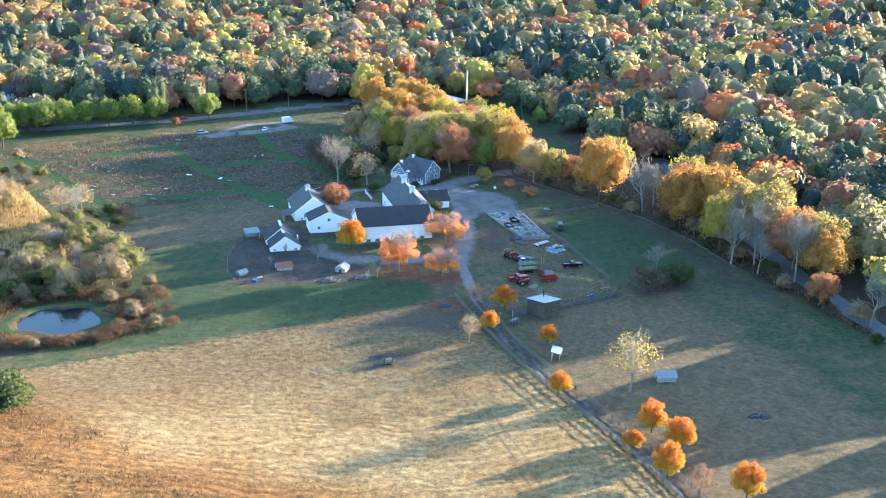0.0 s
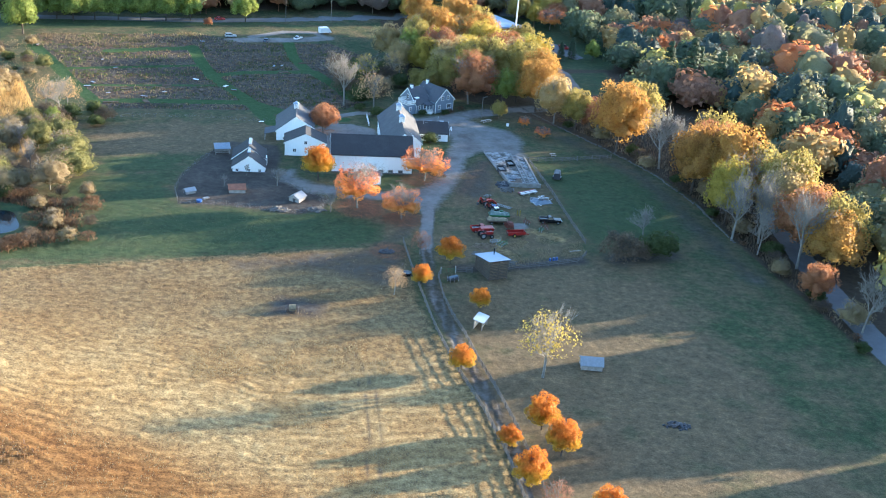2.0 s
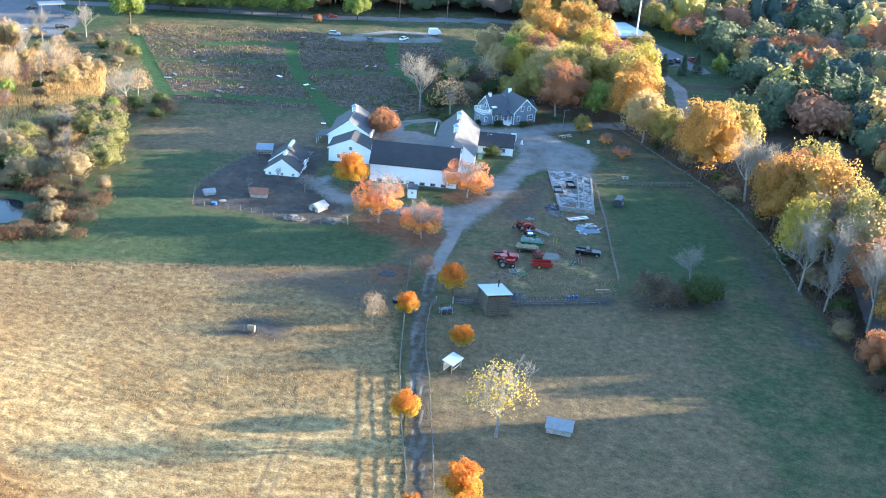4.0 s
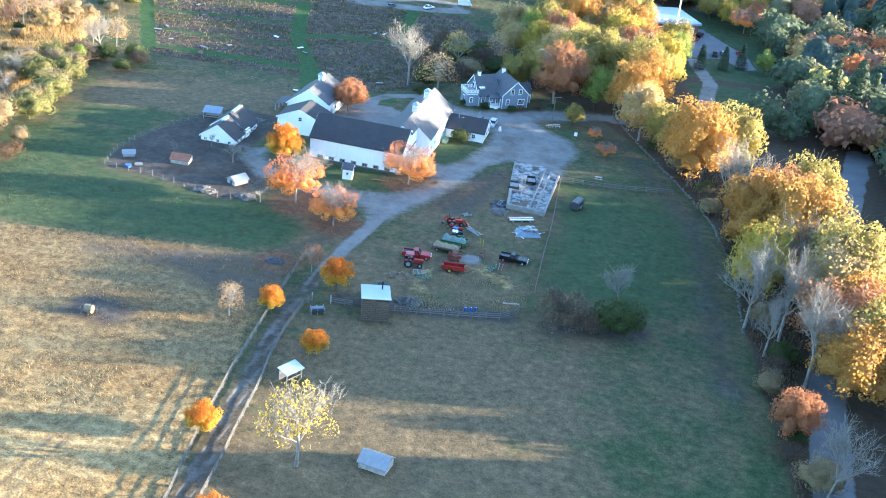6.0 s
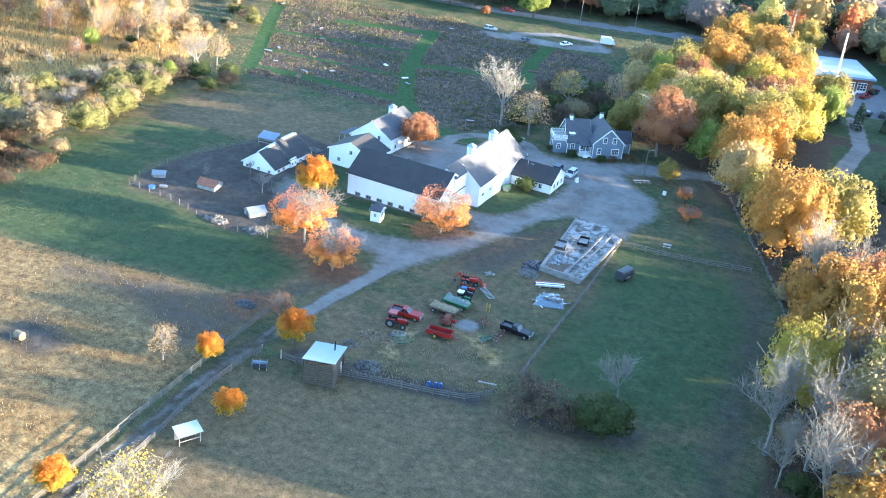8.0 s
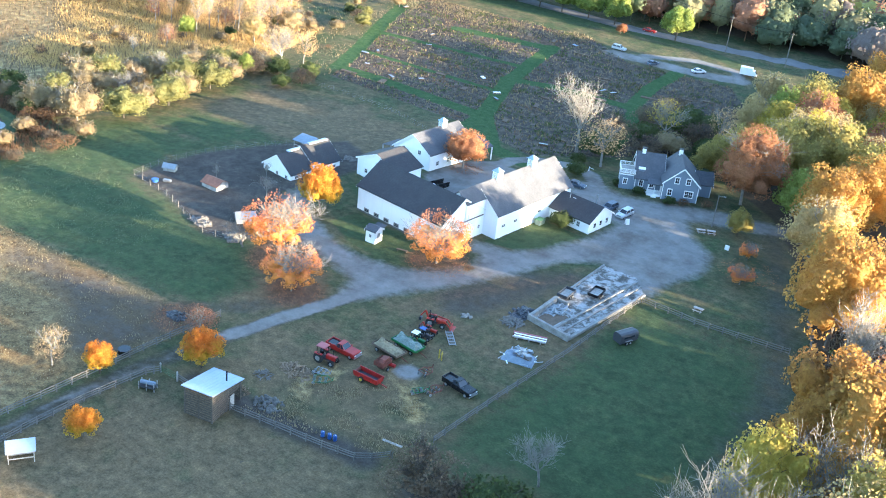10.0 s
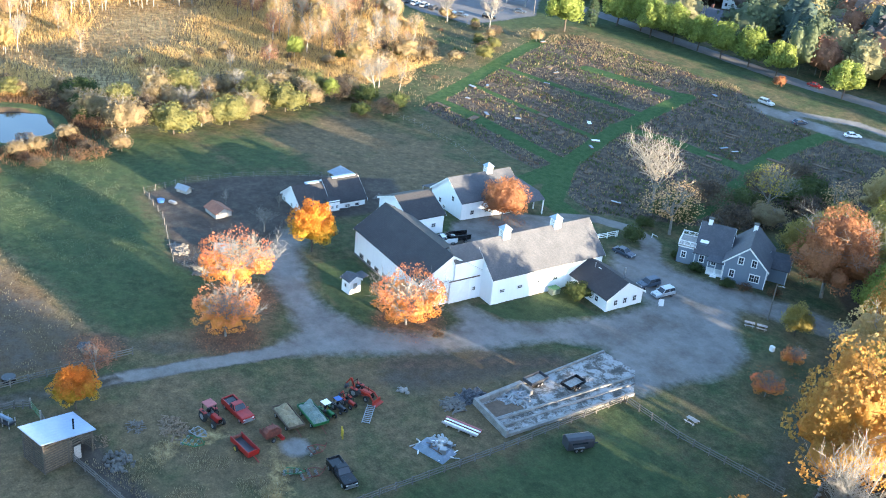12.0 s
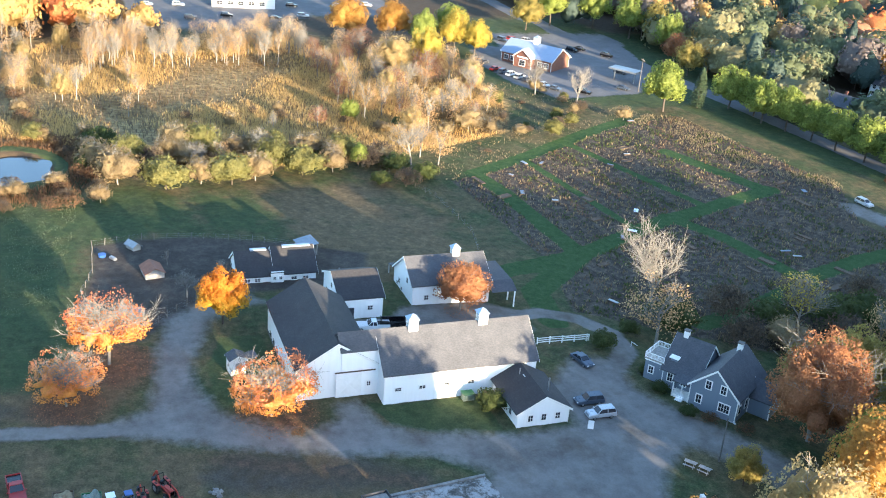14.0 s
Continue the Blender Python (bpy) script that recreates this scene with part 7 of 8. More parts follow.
for k in range(20):
    a0, a1 = k * math.tau / 20, (k + 1) * math.tau / 20
    for z in (0.15, 0.6, 1.1):
        rod(ring, (1.4 * math.cos(a0), 1.4 * math.sin(a0), z), (1.4 * math.cos(a1), 1.4 * math.sin(a1), z), 0.035, seg=5)
    if k % 2 == 0:
        rod(ring, (1.4 * math.cos(a0), 1.4 * math.sin(a0), 0), (1.4 * math.cos(a0), 1.4 * math.sin(a0), 1.12), 0.035, seg=5)
part("ring", ring, M["darkgrey"], P)


def picnic_table(x, y, rz):
    P = thing("picnic_table", x, y, "grey weathered wooden picnic table on the grass", "picnic table", rz=rz, group="picnic tables")
    for i in range(5):
        part("top_board", boxm(-0.9, 0.9, -0.38 + i * 0.155, -0.24 + i * 0.155, 0.72, 0.76), M["oldwood"], P)
    for s in (-1, 1):
        part("bench", boxm(-0.9, 0.9, s * 0.72 - 0.13, s * 0.72 + 0.13, 0.42, 0.46), M["oldwood"], P)
        for q in (-1, 1):
            part("leg", beam(bmesh.new(), (s * 0.6, q * 0.25, 0.72), (s * 0.6, q * 0.7, -0.05), 0.05, 0.1), M["oldwood"], P)


picnic_table(127.6, 325.3, 10), picnic_table(110.6, 356.3, 40), picnic_table(112.4, 357.6, 35)


def pole(x, y, h, label, arm=True, mat="fencewood", r=0.14, name="utility_pole", lamp=False):
    P = thing(name, x, y, label, "pole", group="utility poles" if arm else "")
    part("shaft", rod(bmesh.new(), (0, 0, -0.6), (0, 0, h), r, r * 0.65, 10), M[mat], P)
    if arm:
        part("crossarm", beam(bmesh.new(), (-1.1, 0, h - 0.6), (1.1, 0, h - 0.6), 0.1, 0.12), M["fencewood"], P)
        for s in (-1, -0.4, 0.4, 1):
            part("insulator", rod(bmesh.new(), (s, 0, h - 0.55), (s, 0, h - 0.35), 0.05, seg=6), M["galv"], P)
    if lamp:
        part("lamp_arm", beam(bmesh.new(), (0, 0, h - 0.3), (1.2, 0.2, h), 0.06, 0.06), M["galv"], P)
        part("lamp_head", boxm(1.0, 1.5, 0.1, 0.35, h - 0.06, h + 0.06), M["galv"], P)
    return P


pole(110.6, 361.2, 7.4, "grey wooden pole with a lamp arm beside the drive", arm=False, lamp=True)
pole(43.2, 492, 12.5, "tall wooden utility pole by the road"), pole(6, 500, 12, "tall wooden utility pole by the road"), pole(63, 496, 11.5, "tall wooden utility pole by the road"), pole(-78, 451, 11, "tall wooden utility pole by the road")
pole(139.3, 461.5, 25.5, "tall plain white mast behind the trees", arm=False, mat="carwhite", r=0.42, name="white_mast")
cab = thing("overhead_cable", 43.2, 492, "dark overhead cables between the poles", "cable", z=0)
wires = [((43.2, 492), (63, 496)), ((6, 500), (43.2, 492))]
for (ax, ay), (bx, by) in wires:
    for off in (-1, 1):
        line = []
        for k in range(9):
            t = k / 8
            p = Vector((ax + (bx - ax) * t - 43.2 + off, ay + (by - ay) * t - 492, g(ax + (bx - ax) * t, ay + (by - ay) * t) + 11.4 - 1.2 * 4 * t * (1 - t) * 0.5))
            line += [p + Vector((0, dy, dz)) for dy, dz in ((-0.03, -0.03), (0.03, -0.03), (0, 0.03))]
        quads = [(3 * k + j, 3 * k + (j + 1) % 3, 3 * k + 3 + (j + 1) % 3, 3 * k + 3 + j) for k in range(8) for j in range(3)]
        link_mesh("cable", raw_mesh("cable", np.array([tuple(p) for p in line]), np.array(quads)), M["black"], cab)

# small loose things
P = thing("sign_board", 98.4, 346.3, "white folding sign board on the gravel", "sign", rz=60)
for s in (-1, 1):
    part("panel", turned(boxm(-0.45, 0.45, -0.02, 0.02, 0.0, 1.3), 14 * s, "X", (0, 0, 1.3)), M["carwhite"], P)
P = thing("electric_box", 118.3, 353.6, "small white utility box on the grass", "utility box")
part("case", boxm(-0.4, 0.4, -0.3, 0.3, -0.1, 0.9, bev=0.04), M["carwhite"], P)
P = thing("dumpster", 86.9, 330.6, "pale green waste bin against the barn wall", "waste bin", rz=0)
part("bin", prism(bmesh.new(), [(-0.6, 0.1), (0.6, 0.1), (0.8, 1.2), (-0.7, 1.2)], -0.9, 0.9), M["tarp"], P)
part("lid", turned(boxm(-0.75, 0.85, -0.95, 0.95, 1.2, 1.28), -4, "Y"), M["green"], P)
for x_, y_ in ((111.6, 248.4), (112.4, 248.7), (110.6, 248.0)):
    P = thing("plastic_barrel", x_, y_, "blue plastic barrel beside the fence", "barrel", group="blue barrels")
    b_ = rod(bmesh.new(), (0, 0, 0), (0, 0, 0.9), 0.29, seg=16)
    bmesh.ops.bevel(b_, geom=[e for e in b_.edges if abs(e.verts[0].co.z - e.verts[1].co.z) < 1e-4], offset=0.05, segments=2, affect="EDGES")
    part("drum", b_, M["blue"], P)
    part("cap", rod(bmesh.new(), (0.12, 0, 0.88), (0.12, 0, 0.94), 0.06), M["carwhite"], P)
P = thing("plastic_tub", 25, 279.6, "blue plastic tub in the dirt paddock", "tub")
part("tub", rod(bmesh.new(), (0, 0, 0), (0, 0, 0.6), 0.65, 0.75, 14), M["blue"], P)
P = thing("water_trough", 26.5, 281.5, "galvanised oval water trough in the paddock", "trough", rz=30)
part("trough", boxm(-0.9, 0.9, -0.4, 0.4, 0, 0.55, bev=0.15), M["galv"], P)
P = thing("stock_tank", 75.2, 239, "dark round water tank by the lane fence", "tank")
part("tank", rod(bmesh.new(), (0, 0, 0), (0, 0, 0.7), 1.0, seg=20), M["black"], P)
P = thing("cattle_feeder", 85.5, 236.2, "dark steel cattle feeder at the pasture gate", "feeder", rz=30)
part("trough", boxm(-1.3, 1.3, -0.6, 0.6, 0.4, 0.8, bev=0.05), M["darkgrey"], P)
for sx in (-1.2, 0, 1.2):
    for sy in (-0.55, 0.55):
        part("leg", boxm(sx - 0.05, sx + 0.05, sy - 0.05, sy + 0.05, -0.1, 1.4), M["oldwood"], P)
part("hay_rack", boxm(-1.2, 1.2, -0.3, 0.3, 0.9, 1.35, bev=0.1), M["bluetarp"], P)
P = thing("bench", 78, 298.4, "low dark bench under the maple", "bench", rz=20)
part("seat", boxm(-1.1, 1.1, -0.25, 0.25, 0.4, 0.46), M["brownwood"], P)
for sx in (-0.9, 0.9):
    part("leg", boxm(sx - 0.06, sx + 0.06, -0.2, 0.2, -0.05, 0.4), M["brownwood"], P)
P = thing("white_board", 118.2, 254.4, "pale plank lying in the rough grass", "plank", rz=15)
part("plank", boxm(-1.6, 1.6, -0.2, 0.2, 0.05, 0.14), M["oldwood"], P)
for x_, y_ in ((107.6, 276.2), (108.3, 276.0)):
    P = thing("marker_post", x_, y_, "thin yellow-brown post in the grass", "post", group="marker posts")
    part("stake", boxm(-0.07, 0.07, -0.07, 0.07, -0.2, 1.7), M["yellow"], P)
P = thing("stone_step", 75, 366, "short white hand rail in the lawn", "rail", rz=60)
part("rail", beam(bmesh.new(), (0, 0, 0.9), (1.2, 0, 0.3), 0.08, 0.08), M["carwhite"], P)
part("post", boxm(-0.06, 0.06, -0.06, 0.06, -0.1, 1.0), M["carwhite"], P)

# garden sheets and frames
gr = random.Random(4)
for x_, y_, m_ in ((-16, 409, "bluetarp"), (-22, 387, "galv"), (-21, 391.5, "bluetarp"), (-14, 380, "galv"), (13, 401, "carwhite"), (24, 394, "carwhite"), (27, 390, "bluetarp"), (-22, 417, "galv"), (11, 450, "bluetarp"), (-2, 378, "bluetarp"), (-48, 432, "galv"), (57, 372, "galv"), (38, 352, "carwhite"), (40, 424, "bluetarp"), (43, 425, "galv"), (4, 384, "galv")):
    P = thing("cold_frame", x_, y_, "low wooden garden frame under a pale sheet", "garden frame", rz=gr.uniform(0, 180), group="garden frames")
    w_, l_ = gr.uniform(0.35, 0.6), gr.uniform(0.6, 1.3)
    part("frame", boxm(-l_, l_, -w_, w_, -0.1, 0.35), M["brownwood"], P)
    part("sheet", turned(boxm(-l_ * 0.95, l_ * 0.95, -w_ * 0.95, w_ * 0.95, 0.37, 0.42), gr.uniform(-6, 6), "X", (0, 0, 0.4)), M[m_], P)
for i in range(28):
    x_, y_ = gr.uniform(-35, 72), gr.uniform(370, 448)
    if not inside(np.array(x_), np.array(y_), GARDEN):
        continue
    P = thing("raised_bed", x_, y_, "weathered wooden raised bed with dead plants", "garden bed", rz=gr.choice((20, 110)) + gr.uniform(-8, 8), group="raised garden beds")
    l_, w_ = gr.uniform(1.2, 2.6), gr.uniform(0.5, 0.8)
    for s in (-1, 1):
        part("side_board", boxm(-l_, l_, s * w_ - 0.03, s * w_ + 0.03, -0.1, 0.3), M["brownwood"], P)
        part("end_board", boxm(s * l_ - 0.03, s * l_ + 0.03, -w_, w_, -0.1, 0.3), M["brownwood"], P)
    part("soil", boxm(-l_ + 0.03, l_ - 0.03, -w_ + 0.03, w_ - 0.03, -0.1, 0.2), M["brownwood"], P)


# ---- beyond the farm: road, shops, fire station ----
for x_, y_, c_, k_, a_ in ((21.5, 460, "silver", "suv", 10), (36, 457.5, "carblue", "sedan", 80), (48.7, 464.5, "carwhite", "sedan", 60), (88, 486, "silver", "suv", 15), (15, 489, "red", "sedan", 12)):
    car(k_, c_, x_, y_, a_, "car parked on the gravel lot by the road", "cars on the gravel lot")
van = thing("white_van", 60, 476, "white box van on the gravel lot", "van", rz=20)
part("box", boxm(-2.6, 1.2, -1.05, 1.05, 0.6, 2.9, bev=0.06), M["carwhite"], van)
part("cab", prism(bmesh.new(), [(1.2, 0.6), (2.7, 0.6), (2.6, 1.2), (1.9, 2.1), (1.2, 2.2)], -0.95, 0.95), M["carwhite"], van)
part("windscreen", prism(bmesh.new(), [(2.56, 1.3), (1.95, 2.05), (1.98, 2.1), (2.62, 1.32)], -0.85, 0.85), M["glass"], van)
for sx in (-1.7, 1.7):
    for sy in (-1, 1):
        wheel(van, sx, sy * 0.9, 0.38, 0.24)

# brick shop with white roof and cupola
P = thing("brick_shop", -114, 430, "brick shop with pale roof and white cupola", "shop", rz=35)
gable(P, -10, 10, -6, 6, 3.6, 7.0, "x", "brick", "metalroof", over=0.5)
gable(P, -3.5, 3.5, -8.5, -5.5, 3.6, 6.2, "y", "brick", "metalroof", over=0.4)
cupola(P, 0, 0, 7.0, 1.8, 2.0)
for x_ in (-8, -5.5, 5.5, 8):
    window(P, "S", -6.02, x_, 1.0, 1.6, 1.5)
window(P, "S", -8.52, 0, 0.6, 2.2, 1.9)
part("sign_band", boxm(-2.2, 2.2, -8.58, -8.5, 3.2, 3.7), M["carwhite"], P)
P = thing("fuel_canopy", -90, 452, "flat grey canopy on thin posts beside the shop", "canopy", rz=35)
part("roof", boxm(-5, 5, -2.6, 2.6, 3.9, 4.4, bev=0.05), M["galv"], P)
for sx in (-3.6, 3.6):
    part("post", boxm(sx - 0.15, sx + 0.15, -0.15, 0.15, -0.3, 3.9), M["galv"], P)
lot = random.Random(9)
for i, (x_, y_) in enumerate(((-106, 412), (-102.5, 413.5), (-99, 415), (-95.5, 416.5), (-92, 418), (-118, 410), (-115, 411.5), (-146, 431), (-146, 435), (-144, 440), (-100, 456), (-81, 447), (-77, 431), (-82, 423), (-86, 421), (-130, 452), (-132, 456), (-122, 462))):
    car(lot.choice(("suv", "sedan", "suv")), lot.choice(("silver", "carblue", "carwhite", "black", "red", "darkgrey")), x_, y_, 35 + 90 * (i < 7) + lot.uniform(-6, 6), "car parked on the asphalt lot by the shop", "cars by the shop", detail=False)
for i in range(26):
    x_, y_ = -180 - (i % 4) * 22 - lot.uniform(0, 4), 306 + (i // 4) * 15 + lot.uniform(-3, 3)
    car(lot.choice(("suv", "sedan")), lot.choice(("silver", "carblue", "carwhite", "black", "darkgrey")), x_, y_, 80 + lot.uniform(-5, 5), "car parked on the far asphalt lot", "cars on the far lot", detail=False)
P = thing("fuel_station_building", -205, 345, "long low white commercial building", "shop", rz=80)
part("wall", boxm(-12, 12, -6, 6, -0.5, 4.2), M["carwhite"], P)
part("roof", boxm(-12.4, 12.4, -6.4, 6.4, 4.2, 4.7), M["metalroof"], P)
for x_ in (-9, -5, -1, 3, 7):
    window(P, "S", -6.02, x_, 1.0, 2.2, 1.6)


def dwelling(x, y, rz, wall, roof, label, L=12, W=8, e=4.8, r=7.6):
    P = thing("dwelling", x, y, label, "house", rz=rz)
    gable(P, -L / 2, L / 2, -W / 2, W / 2, e, r, "x", wall, roof)
    for x_ in np.linspace(-L * 0.36, L * 0.36, 4):
        for z in ((1.0, 3.3) if e > 4 else (1.0,)):
            window(P, "S", -W / 2 - 0.02, float(x_), z, 0.9, 1.3)
            window(P, "N", W / 2 + 0.02, float(x_), z, 0.9, 1.3)
    for y_ in (-W * 0.22, W * 0.22):
        window(P, "E", L / 2 + 0.02, y_, 1.0, 0.9, 1.3)
        window(P, "W", -L / 2 - 0.02, y_, 1.0, 0.9, 1.3)
    part("chimney", boxm(-0.4, 0.4, 0.3, 1.1, r - 1.0, r + 1.2), M["brick"], P)
    return P


dwelling(-190, 482, 20, "white", "roofgrey", "tall white house behind the shop", 9, 8, 6.2, 9)
dwelling(-50, 509, 20, "bluegrey", "roofblue", "grey-blue house among roadside trees", 16, 9, 3.4, 6.2)
dwelling(187, 512, 25, "bluegrey", "roofdark", "low grey house in the woods", 15, 8, 2.8, 5.0)
dwelling(-66, 540, 40, "white", "roofgrey", "white house among the far trees", 10, 8, 4.8, 7.5)
P = thing("quonset_hut", -160, 595, "white arched metal hut", "hut", rz=30)
arc = [(7 * math.cos(a), 6 * math.sin(a)) for a in np.linspace(0, math.pi, 15)]
part("shell", prism(bmesh.new(), arc, -9, 9), M["carwhite"], P)
part("door", boxm(-2, 2, -9.06, -9.0, 0, 3.4), M["galv"], P)
# fire station
P = thing("fire_station", 134, 499.5, "low brick fire station with pale flat roof and white garage doors", "fire station", rz=25)
part("wall", boxm(-10.3, 10.3, -11, 10.5, -1.5, 4.6), M["brick"], P)
part("roof", boxm(-11, 11, -11.9, 11.2, 4.6, 5.3), M["metalroof"], P)
part("side_wing", boxm(-19, -10.32, -4, 9, -1.5, 3.2), M["brick"], P)
part("wing_roof", boxm(-19.5, -10.33, -4.5, 9.5, 3.2, 3.6), M["metalroof"], P)
for i in range(4):
    x_ = -5.2 + i * 4.1
    d_ = part("garage_door", boxm(x_ - 1.6, x_ + 1.6, -11.08, -11.0, -0.2, 3.4), M["whitetrim"], P)
    for r_ in range(3):
        for c_ in range(3):
            part("pane", boxm(x_ - 1.45 + c_ * 1.0, x_ - 0.6 + c_ * 1.0, -11.11, -11.08, 0.8 + r_ * 0.85, 1.5 + r_ * 0.85), M["glass"], d_)
for i in range(5):
    part("window", boxm(-10.4, -10.3, -9 + i * 3.6, -7.2 + i * 3.6, 3.3, 4.3), M["glass"], P)
for i in range(2):
    part("skylight", boxm(-6.5 + 3 * i, -4.4 + 3 * i, -8.6, -7.2, 5.3, 5.6, bev=0.05), M["carwhite"], P)
part("vent_pipe", boxm(-7.2, -6.9, -5.2, -4.9, 5.3, 6.6), M["galv"], P)
P = thing("lattice_mast", 119, 488, "thin grey lattice radio mast", "mast")
lm = bmesh.new()
for a in range(3):
    c, s = math.cos(a * 2.094), math.sin(a * 2.094)
    rod(lm, (0.5 * c, 0.5 * s, -0.5), (0.2 * c, 0.2 * s, 24), 0.05, seg=5)
    c2, s2 = math.cos((a + 1) * 2.094), math.sin((a + 1) * 2.094)
    for k in range(16):
        w0, w1 = 0.5 - 0.3 * k / 16, 0.5 - 0.3 * (k + 1) / 16
        rod(lm, (w0 * c, w0 * s, k * 1.5), (w1 * c2, w1 * s2, (k + 1) * 1.5), 0.025, seg=4)
part("lattice", lm, M["galv"], P)
for i, (x_, y_, c_) in enumerate(((142, 486, "carwhite"), (147.2, 487.5, "red"), (149, 494.5, "black"), (151, 468, "black"), (155, 470.5, "darkgrey"), (158, 473, "black"), (164.5, 476, "red"))):
    car("suv" if i % 2 else "pickup", c_, x_, y_, 60 + 8 * i, "vehicle parked at the fire station", "vehicles at the fire station", detail=False)
truck = thing("fire_engine", 123, 479, "red fire engine beside the station", "fire engine", rz=75)
part("body", boxm(-3.5, 2.0, -1.2, 1.2, 0.6, 3.0, bev=0.08), M["red"], truck)
part("cab", boxm(2.0, 4.0, -1.2, 1.2, 0.6, 2.8, bev=0.1), M["red"], truck)
part("windscreen", boxm(3.95, 4.03, -1.0, 1.0, 1.6, 2.5), M["glass"], truck)
for sx in (-2.2, 2.8):
    for sy in (-1, 1):
        wheel(truck, sx, sy * 1.05, 0.5, 0.3)

for k_, x_, y_, s_ in (("yellow_tree", 159, 516, 0.75), ("orange_maple", 166, 512, 1.1), ("russet_tree", 170, 520, 0.8), ("olive_tree", 152, 522, 0.9), ("gold_tree", 133, 474, 0.42), ("pine", 150, 449, 0.4), ("pine", 158, 453, 0.38), ("pine", 164, 458, 0.42), ("pine", 143, 452, 0.4), ("lime_tree", 172, 454, 0.8), ("pine", 176, 461, 0.5), ("olive_tree", 120, 520, 0.9), ("olive_tree", 108, 512, 1.0), ("yellow_tree", 100, 505, 0.9), ("pine", 113, 508, 0.8)):
    tree(k_, x_, y_, s_, "trees round the fire station", wide=1.3 if k_ == "pine" else 1.0)


# ---- what grows in numbers: reeds, tufts, garden plants, wall stones ----
def scatter(name, label, category, mat, X, Y, size, rng, upright=True, z_up=0.5, stretch=1.0, thin=1.0):
    n = len(X)
    Z = gz(X, Y)
    S = size * rng.uniform(0.5, 1.4, n)
    C = np.stack([X, Y, Z + S * 0.5 * z_up * stretch], -1)
    a = rng.uniform(0, 2 * np.pi, n)
    t = np.stack([np.cos(a), np.sin(a), 0 * a], -1) * S[:, None] * 0.5 * thin
    up = np.stack([rng.normal(0, 0.25, n), rng.normal(0, 0.25, n), np.ones(n)], -1) * S[:, None] * 0.5 * stretch
    k = rng.uniform(0.35, 1.0, (n, 1))
    v = np.stack([C - t * 0.7 - up, C + t * 0.7 - up, C + t * k + up, C - t * k + up], 1)
    ob = link_mesh(name, raw_mesh(name, v.reshape(-1, 3), np.arange(n * 4).reshape(-1, 4)), M[mat])
    return tagged(ob, label, category, kind="stuff")


def in_poly(rng, pts, n, clump=None):
    a = np.array(pts)
    X, Y = rng.uniform(a[:, 0].min(), a[:, 0].max(), n), rng.uniform(a[:, 1].min(), a[:, 1].max(), n)
    ok = inside(X, Y, list(pts))
    X, Y = X[ok], Y[ok]
    if clump:
        f = np.array([noise.noise(Vector((x * clump, y * clump, 2.0))) for x, y in zip(X, Y)])
        keep = f + rng.normal(0, 0.12, len(f)) > 0.02
        X, Y = X[keep], Y[keep]
    for path, half in PATHS:
        off = seg_dist(X, Y, path) > half + 0.3
        X, Y = X[off], Y[off]
    return X, Y


rs = np.random.default_rng(77)
MARSH = [(-26, 306), (-28, 345), (-45, 392), (-70, 400), (-130, 400), (-150, 350), (-150, 270), (-90, 250), (-48, 254), (-40, 276)]
scatter("reeds", "tall dry golden reeds of the marsh", "reeds", "reed", *in_poly(rs, MARSH, 200000, 0.03), 0.62, rs, stretch=1.8, thin=0.2)
scatter("marsh_brush", "brown brush among the marsh reeds", "brush", "brush", *in_poly(rs, MARSH, 16000), 0.7, rs, thin=0.35, stretch=1.5)
POND_RIM = [(-46, 240), (-6, 243), (0, 262), (-4, 282), (-30, 280), (-46, 276), (-52, 258)]
px_, py_ = in_poly(rs, POND_RIM, 30000)
rim_ = ((px_ + 25) / 13.5) ** 2 + ((py_ - 263) / 11.2) ** 2
far_ = (rim_ > 1.15) & (rim_ < rs.uniform(1.2, 3.6, len(px_)))
scatter("pond_reeds", "russet brush and reeds round the pond", "reeds", "leaf_brown", px_[far_], py_[far_], 0.6, rs, stretch=1.3, thin=0.3)
scatter("field_stubble", "dry straw tufts of the mown field", "stubble", "tuft", *in_poly(rs, FIELD, 80000, 0.25), 0.3, rs, thin=0.4)

scatter("field_weeds", "tall golden weeds left standing in the mown field", "weeds", "tuft", *in_poly(rs, [(28, 190), (50, 193), (68, 191), (72, 203), (60, 208), (40, 205), (30, 199)], 9000, 0.22), 0.3, rs, stretch=1.1, thin=0.4)
scatter("hill_weeds", "rank brown weeds on the rise beside the mown field", "weeds", "leaf_brown", *in_poly(rs, [(-50, 150), (-42, 208), (-30, 208), (-16, 196), (-3, 176), (14, 160), (10, 148)], 16000, 0.12), 0.5, rs, stretch=1.1, thin=0.4)


def plots(n, kinds, share):
    """Spots in those of the garden's strips that hold one of the kinds."""
    X, Y = in_poly(rs, GARDEN, n)
    U, V = X * 0.97 + Y * 0.24, Y * 0.97 - X * 0.24
    row = np.floor(V / 4.2)
    col = np.floor(U / 9.5 + np.sin(row * 12.9898) * 3)
    k = np.modf(np.abs(np.sin(row * 78.233 + col * 37.719) * 43758.5453))[0]
    keep = (k >= kinds[0]) & (k < kinds[1]) & (np.modf(np.abs(V / 4.2))[0] > 0.12)
    X, Y = X[keep], Y[keep]
    f = np.array([noise.noise(Vector((x * 0.45, y * 0.6, 7.0))) for x, y in zip(X, Y)])
    keep = f + rs.normal(0, 0.15, len(f)) > share
    return X[keep], Y[keep]


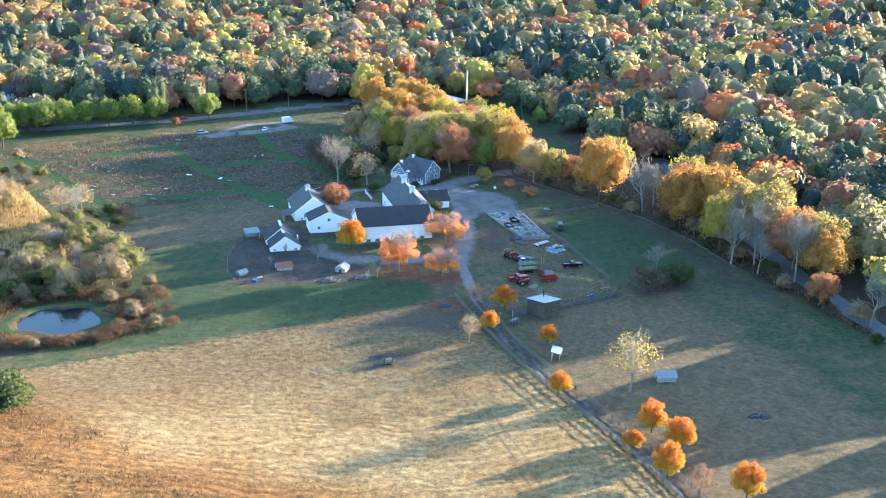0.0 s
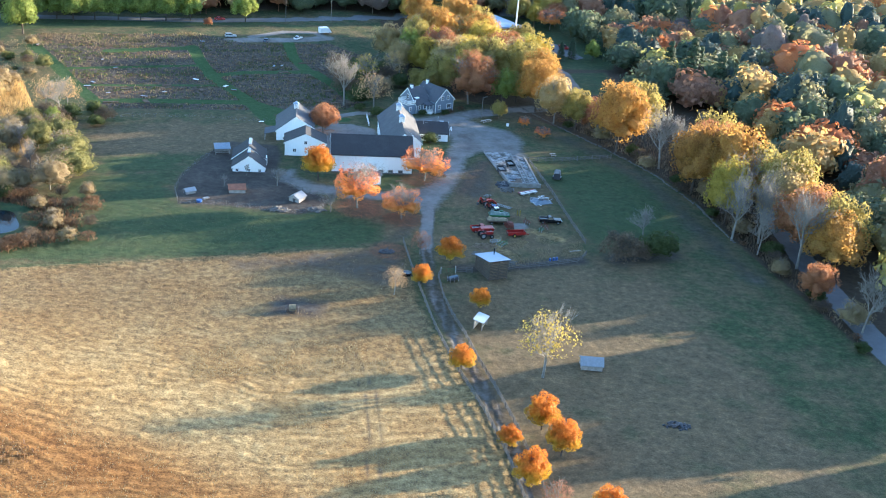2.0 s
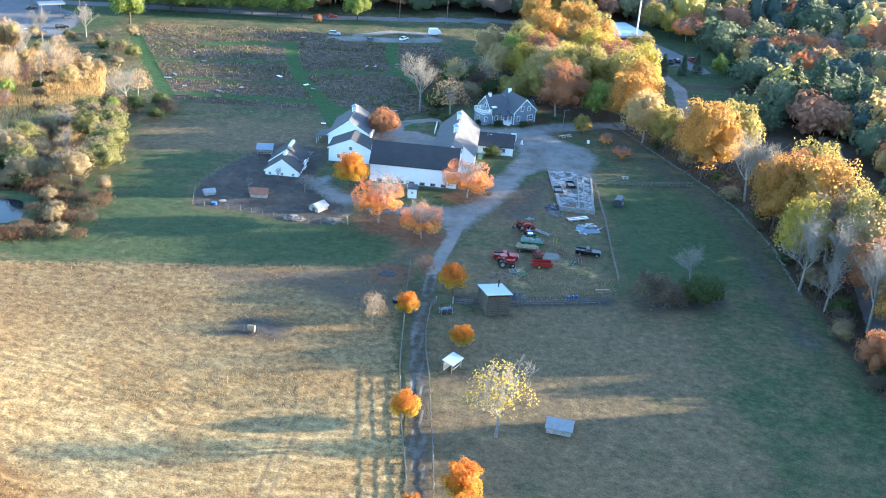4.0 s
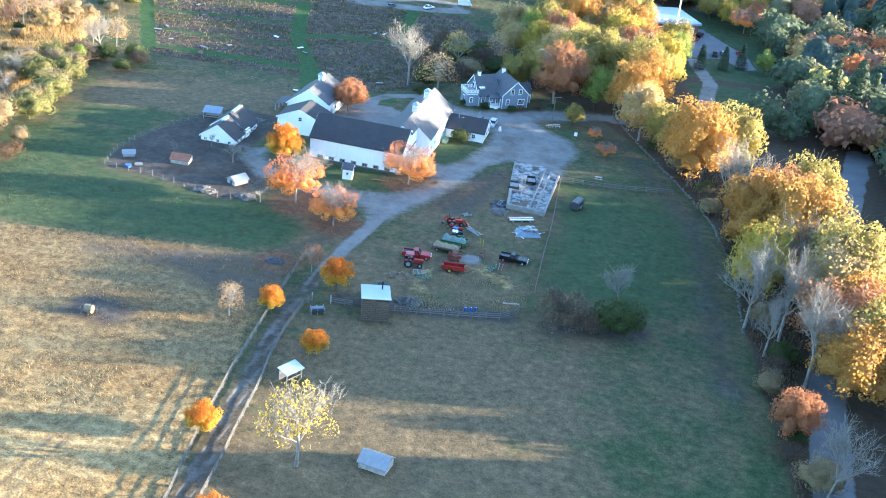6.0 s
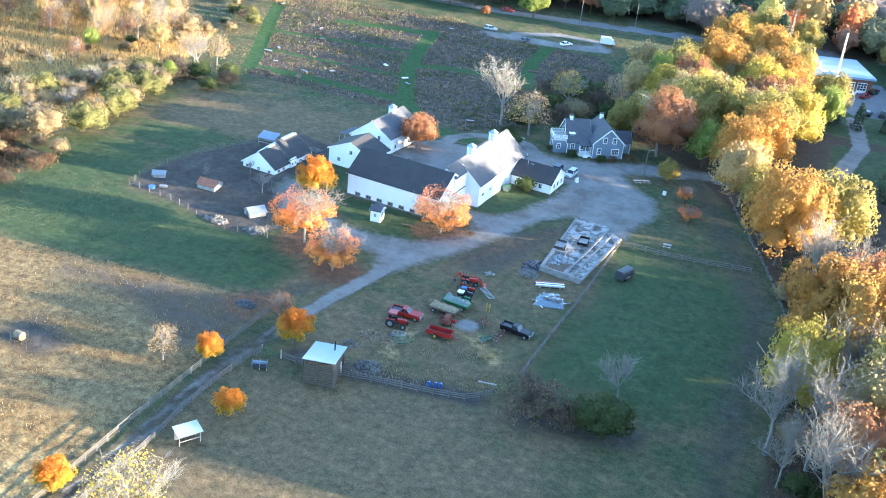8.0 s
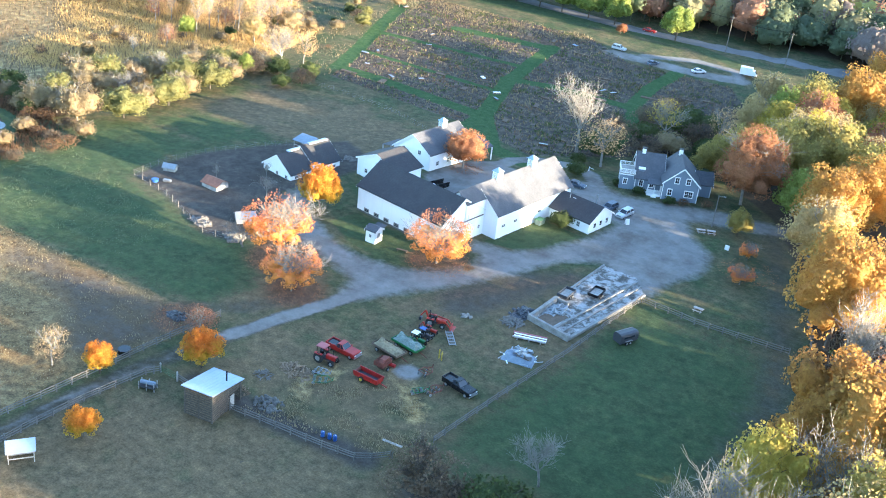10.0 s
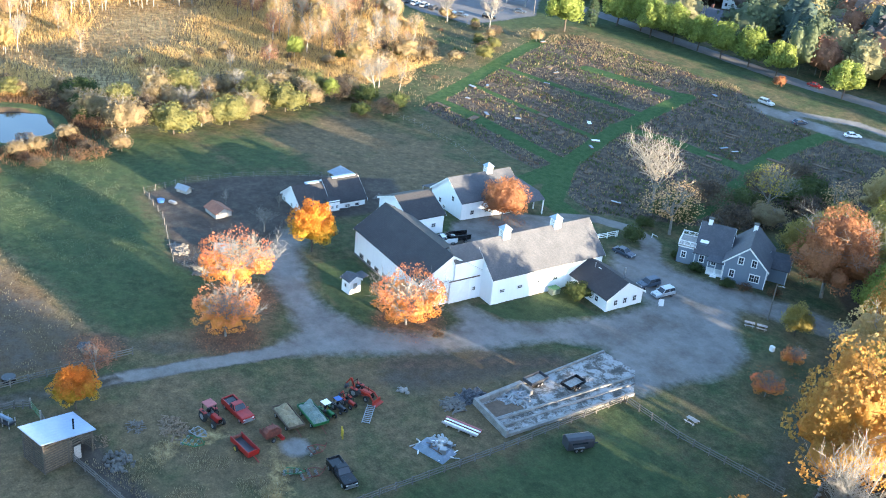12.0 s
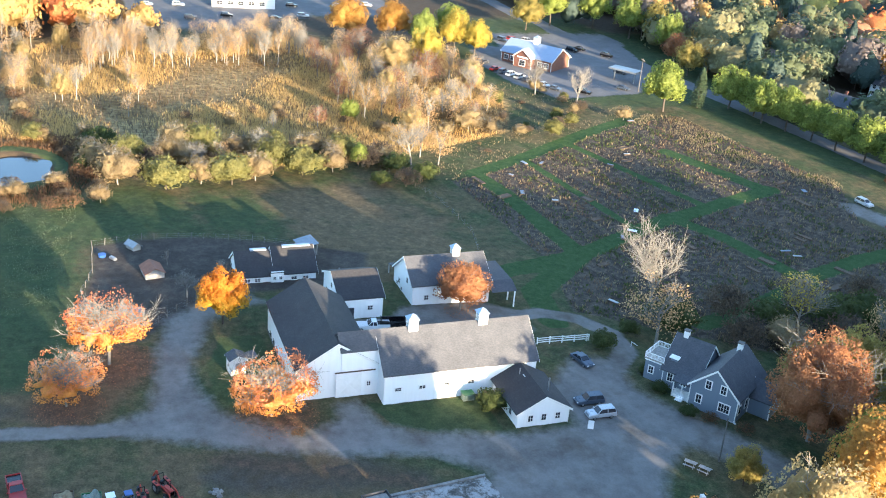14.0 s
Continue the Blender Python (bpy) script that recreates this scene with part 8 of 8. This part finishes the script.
scatter("garden_plants", "dead brown garden plants in rows", "plants", "brush", *plots(70000, (0.0, 0.34), -0.15), 0.34, rs, thin=0.35)
scatter("garden_straw", "dry straw-coloured garden plants", "plants", "tuft", *plots(36000, (0.26, 0.5), 0.0), 0.34, rs, thin=0.3)
scatter("garden_greens", "patches of green garden plants", "plants", "leaf_green", *plots(60000, (0.48, 0.74), -0.12), 0.42, rs, thin=0.6)
scatter("garden_stalks", "dull purple-brown stalks in the garden plots", "plants", "leaf_brown", *plots(60000, (0.66, 0.9), -0.05), 0.45, rs, thin=0.3)
scatter("garden_verge", "tall dry weeds along the garden's far edge", "weeds", "tuft", *in_poly(rs, [(-54, 440), (-52, 450), (-24, 456), (3, 464), (16, 462), (12, 452), (-20, 441), (-48, 432)], 16000, 0.1), 0.5, rs, thin=0.3)
scatter("pasture_weeds", "dry weeds in the rough pasture", "weeds", "tuft", *in_poly(rs, [(98, 243), (121, 252), (121, 264), (110, 266), (98, 254)], 8000, 0.2), 0.32, rs, thin=0.35)
scatter("meadow_weeds", "rank green and straw weeds of the wet meadow", "weeds", "wood_green", *in_poly(rs, [(-28, 240), (20, 250), (48, 256), (46, 270), (20, 274), (0, 276), (-12, 280)], 36000, 0.3), 0.22, rs, thin=0.3)
lx_, ly_ = [], []
for cx, cy, r in ((85, 301, 6.5), (66, 279, 7), (77, 272, 5.5), (72, 252, 5), (58, 341, 4), (126, 348, 6)):
    a_, d_ = rs.uniform(0, 6.28, 900), r * np.sqrt(rs.uniform(0, 1, 900))
    lx_.append(cx + d_ * np.cos(a_)), ly_.append(cy + d_ * np.sin(a_))
scatter("fallen_leaves", "fallen orange leaves under the maples", "leaves", "leaf_russet", np.concatenate(lx_), np.concatenate(ly_), 0.22, rs, z_up=0.2, stretch=0.3)
UNDER = [(130, 372), (140, 354), (150, 332), (158, 311), (163, 286), (164, 262), (169, 228), (170.5, 195), (171.5, 240), (176, 290), (186, 320), (176, 350), (150, 385)]
scatter("undergrowth", "brown undergrowth below the roadside trees", "undergrowth", "brush", *in_poly(rs, UNDER, 24000), 0.8, rs, thin=0.4)

SCRUB = [(-30, 352), (-12, 362), (-50, 446), (-92, 408), (-60, 392)]
scatter("scrub", "olive and brown scrub between marsh and garden", "scrub", "leaf_hedge", *in_poly(rs, SCRUB, 6000, 0.16), 0.45, rs, thin=0.4)
scatter("scrub_straw", "dry weeds between marsh and garden", "weeds", "tuft", *in_poly(rs, SCRUB, 6000, 0.1), 0.4, rs, thin=0.3)

scatter("garden_shrubs", "dark clumps of shrubs and herbs in the garden", "shrubs", "leaf_green", *in_poly(rs, GARDEN, 9000, 0.3), 0.5, rs, thin=0.7)
scatter("garden_tall_weeds", "tall olive and brown weeds in clumps among the plots", "weeds", "leaf_hedge", *in_poly(rs, GARDEN, 12000, 0.28), 0.62, rs, thin=0.5)
scatter("garden_flowers", "pale dry flower stalks in the garden plots", "plants", "tuft", *in_poly(rs, GARDEN, 2500, 0.4), 0.45, rs, thin=0.3)

# old stone wall below the row of trees
P = thing("stone_wall", 127, 374, "low grey fieldstone wall below the trees", "stone wall")
stones = []
for v_ in range(4):
    bm_ = bmesh.new()
    bmesh.ops.create_icosphere(bm_, subdivisions=1, radius=0.42)
    for vv in bm_.verts:
        vv.co *= 0.85 + 0.3 * noise.noise(vv.co * 3 + Vector((v_ * 5, 0, 0)))
        vv.co.z *= 0.7
    me_ = bpy.data.meshes.new("stone")
    bm_.to_mesh(me_)
    bm_.free()
    me_.materials.append(M["stone"])
    stones.append(me_)
sr = random.Random(6)
o_ = Vector(P.location)
for x_, y_ in along([(127, 374), (137, 352), (148, 330), (156, 311), (161, 287), (162.5, 262)], 0.45)[:290]:
    px, py = x_ + sr.uniform(-0.3, 0.3), y_ + sr.uniform(-0.2, 0.2)
    ob = link_mesh("stone", sr.choice(stones), None, P)
    ob.matrix_basis = Matrix.Translation(Vector((px, py, g(px, py) + sr.uniform(-0.05, 0.3))) - o_) @ pose(0, 0, 0, sr.uniform(0, 40), 0, sr.uniform(0, 360)) @ Matrix.Scale(sr.uniform(0.5, 1.1), 4)
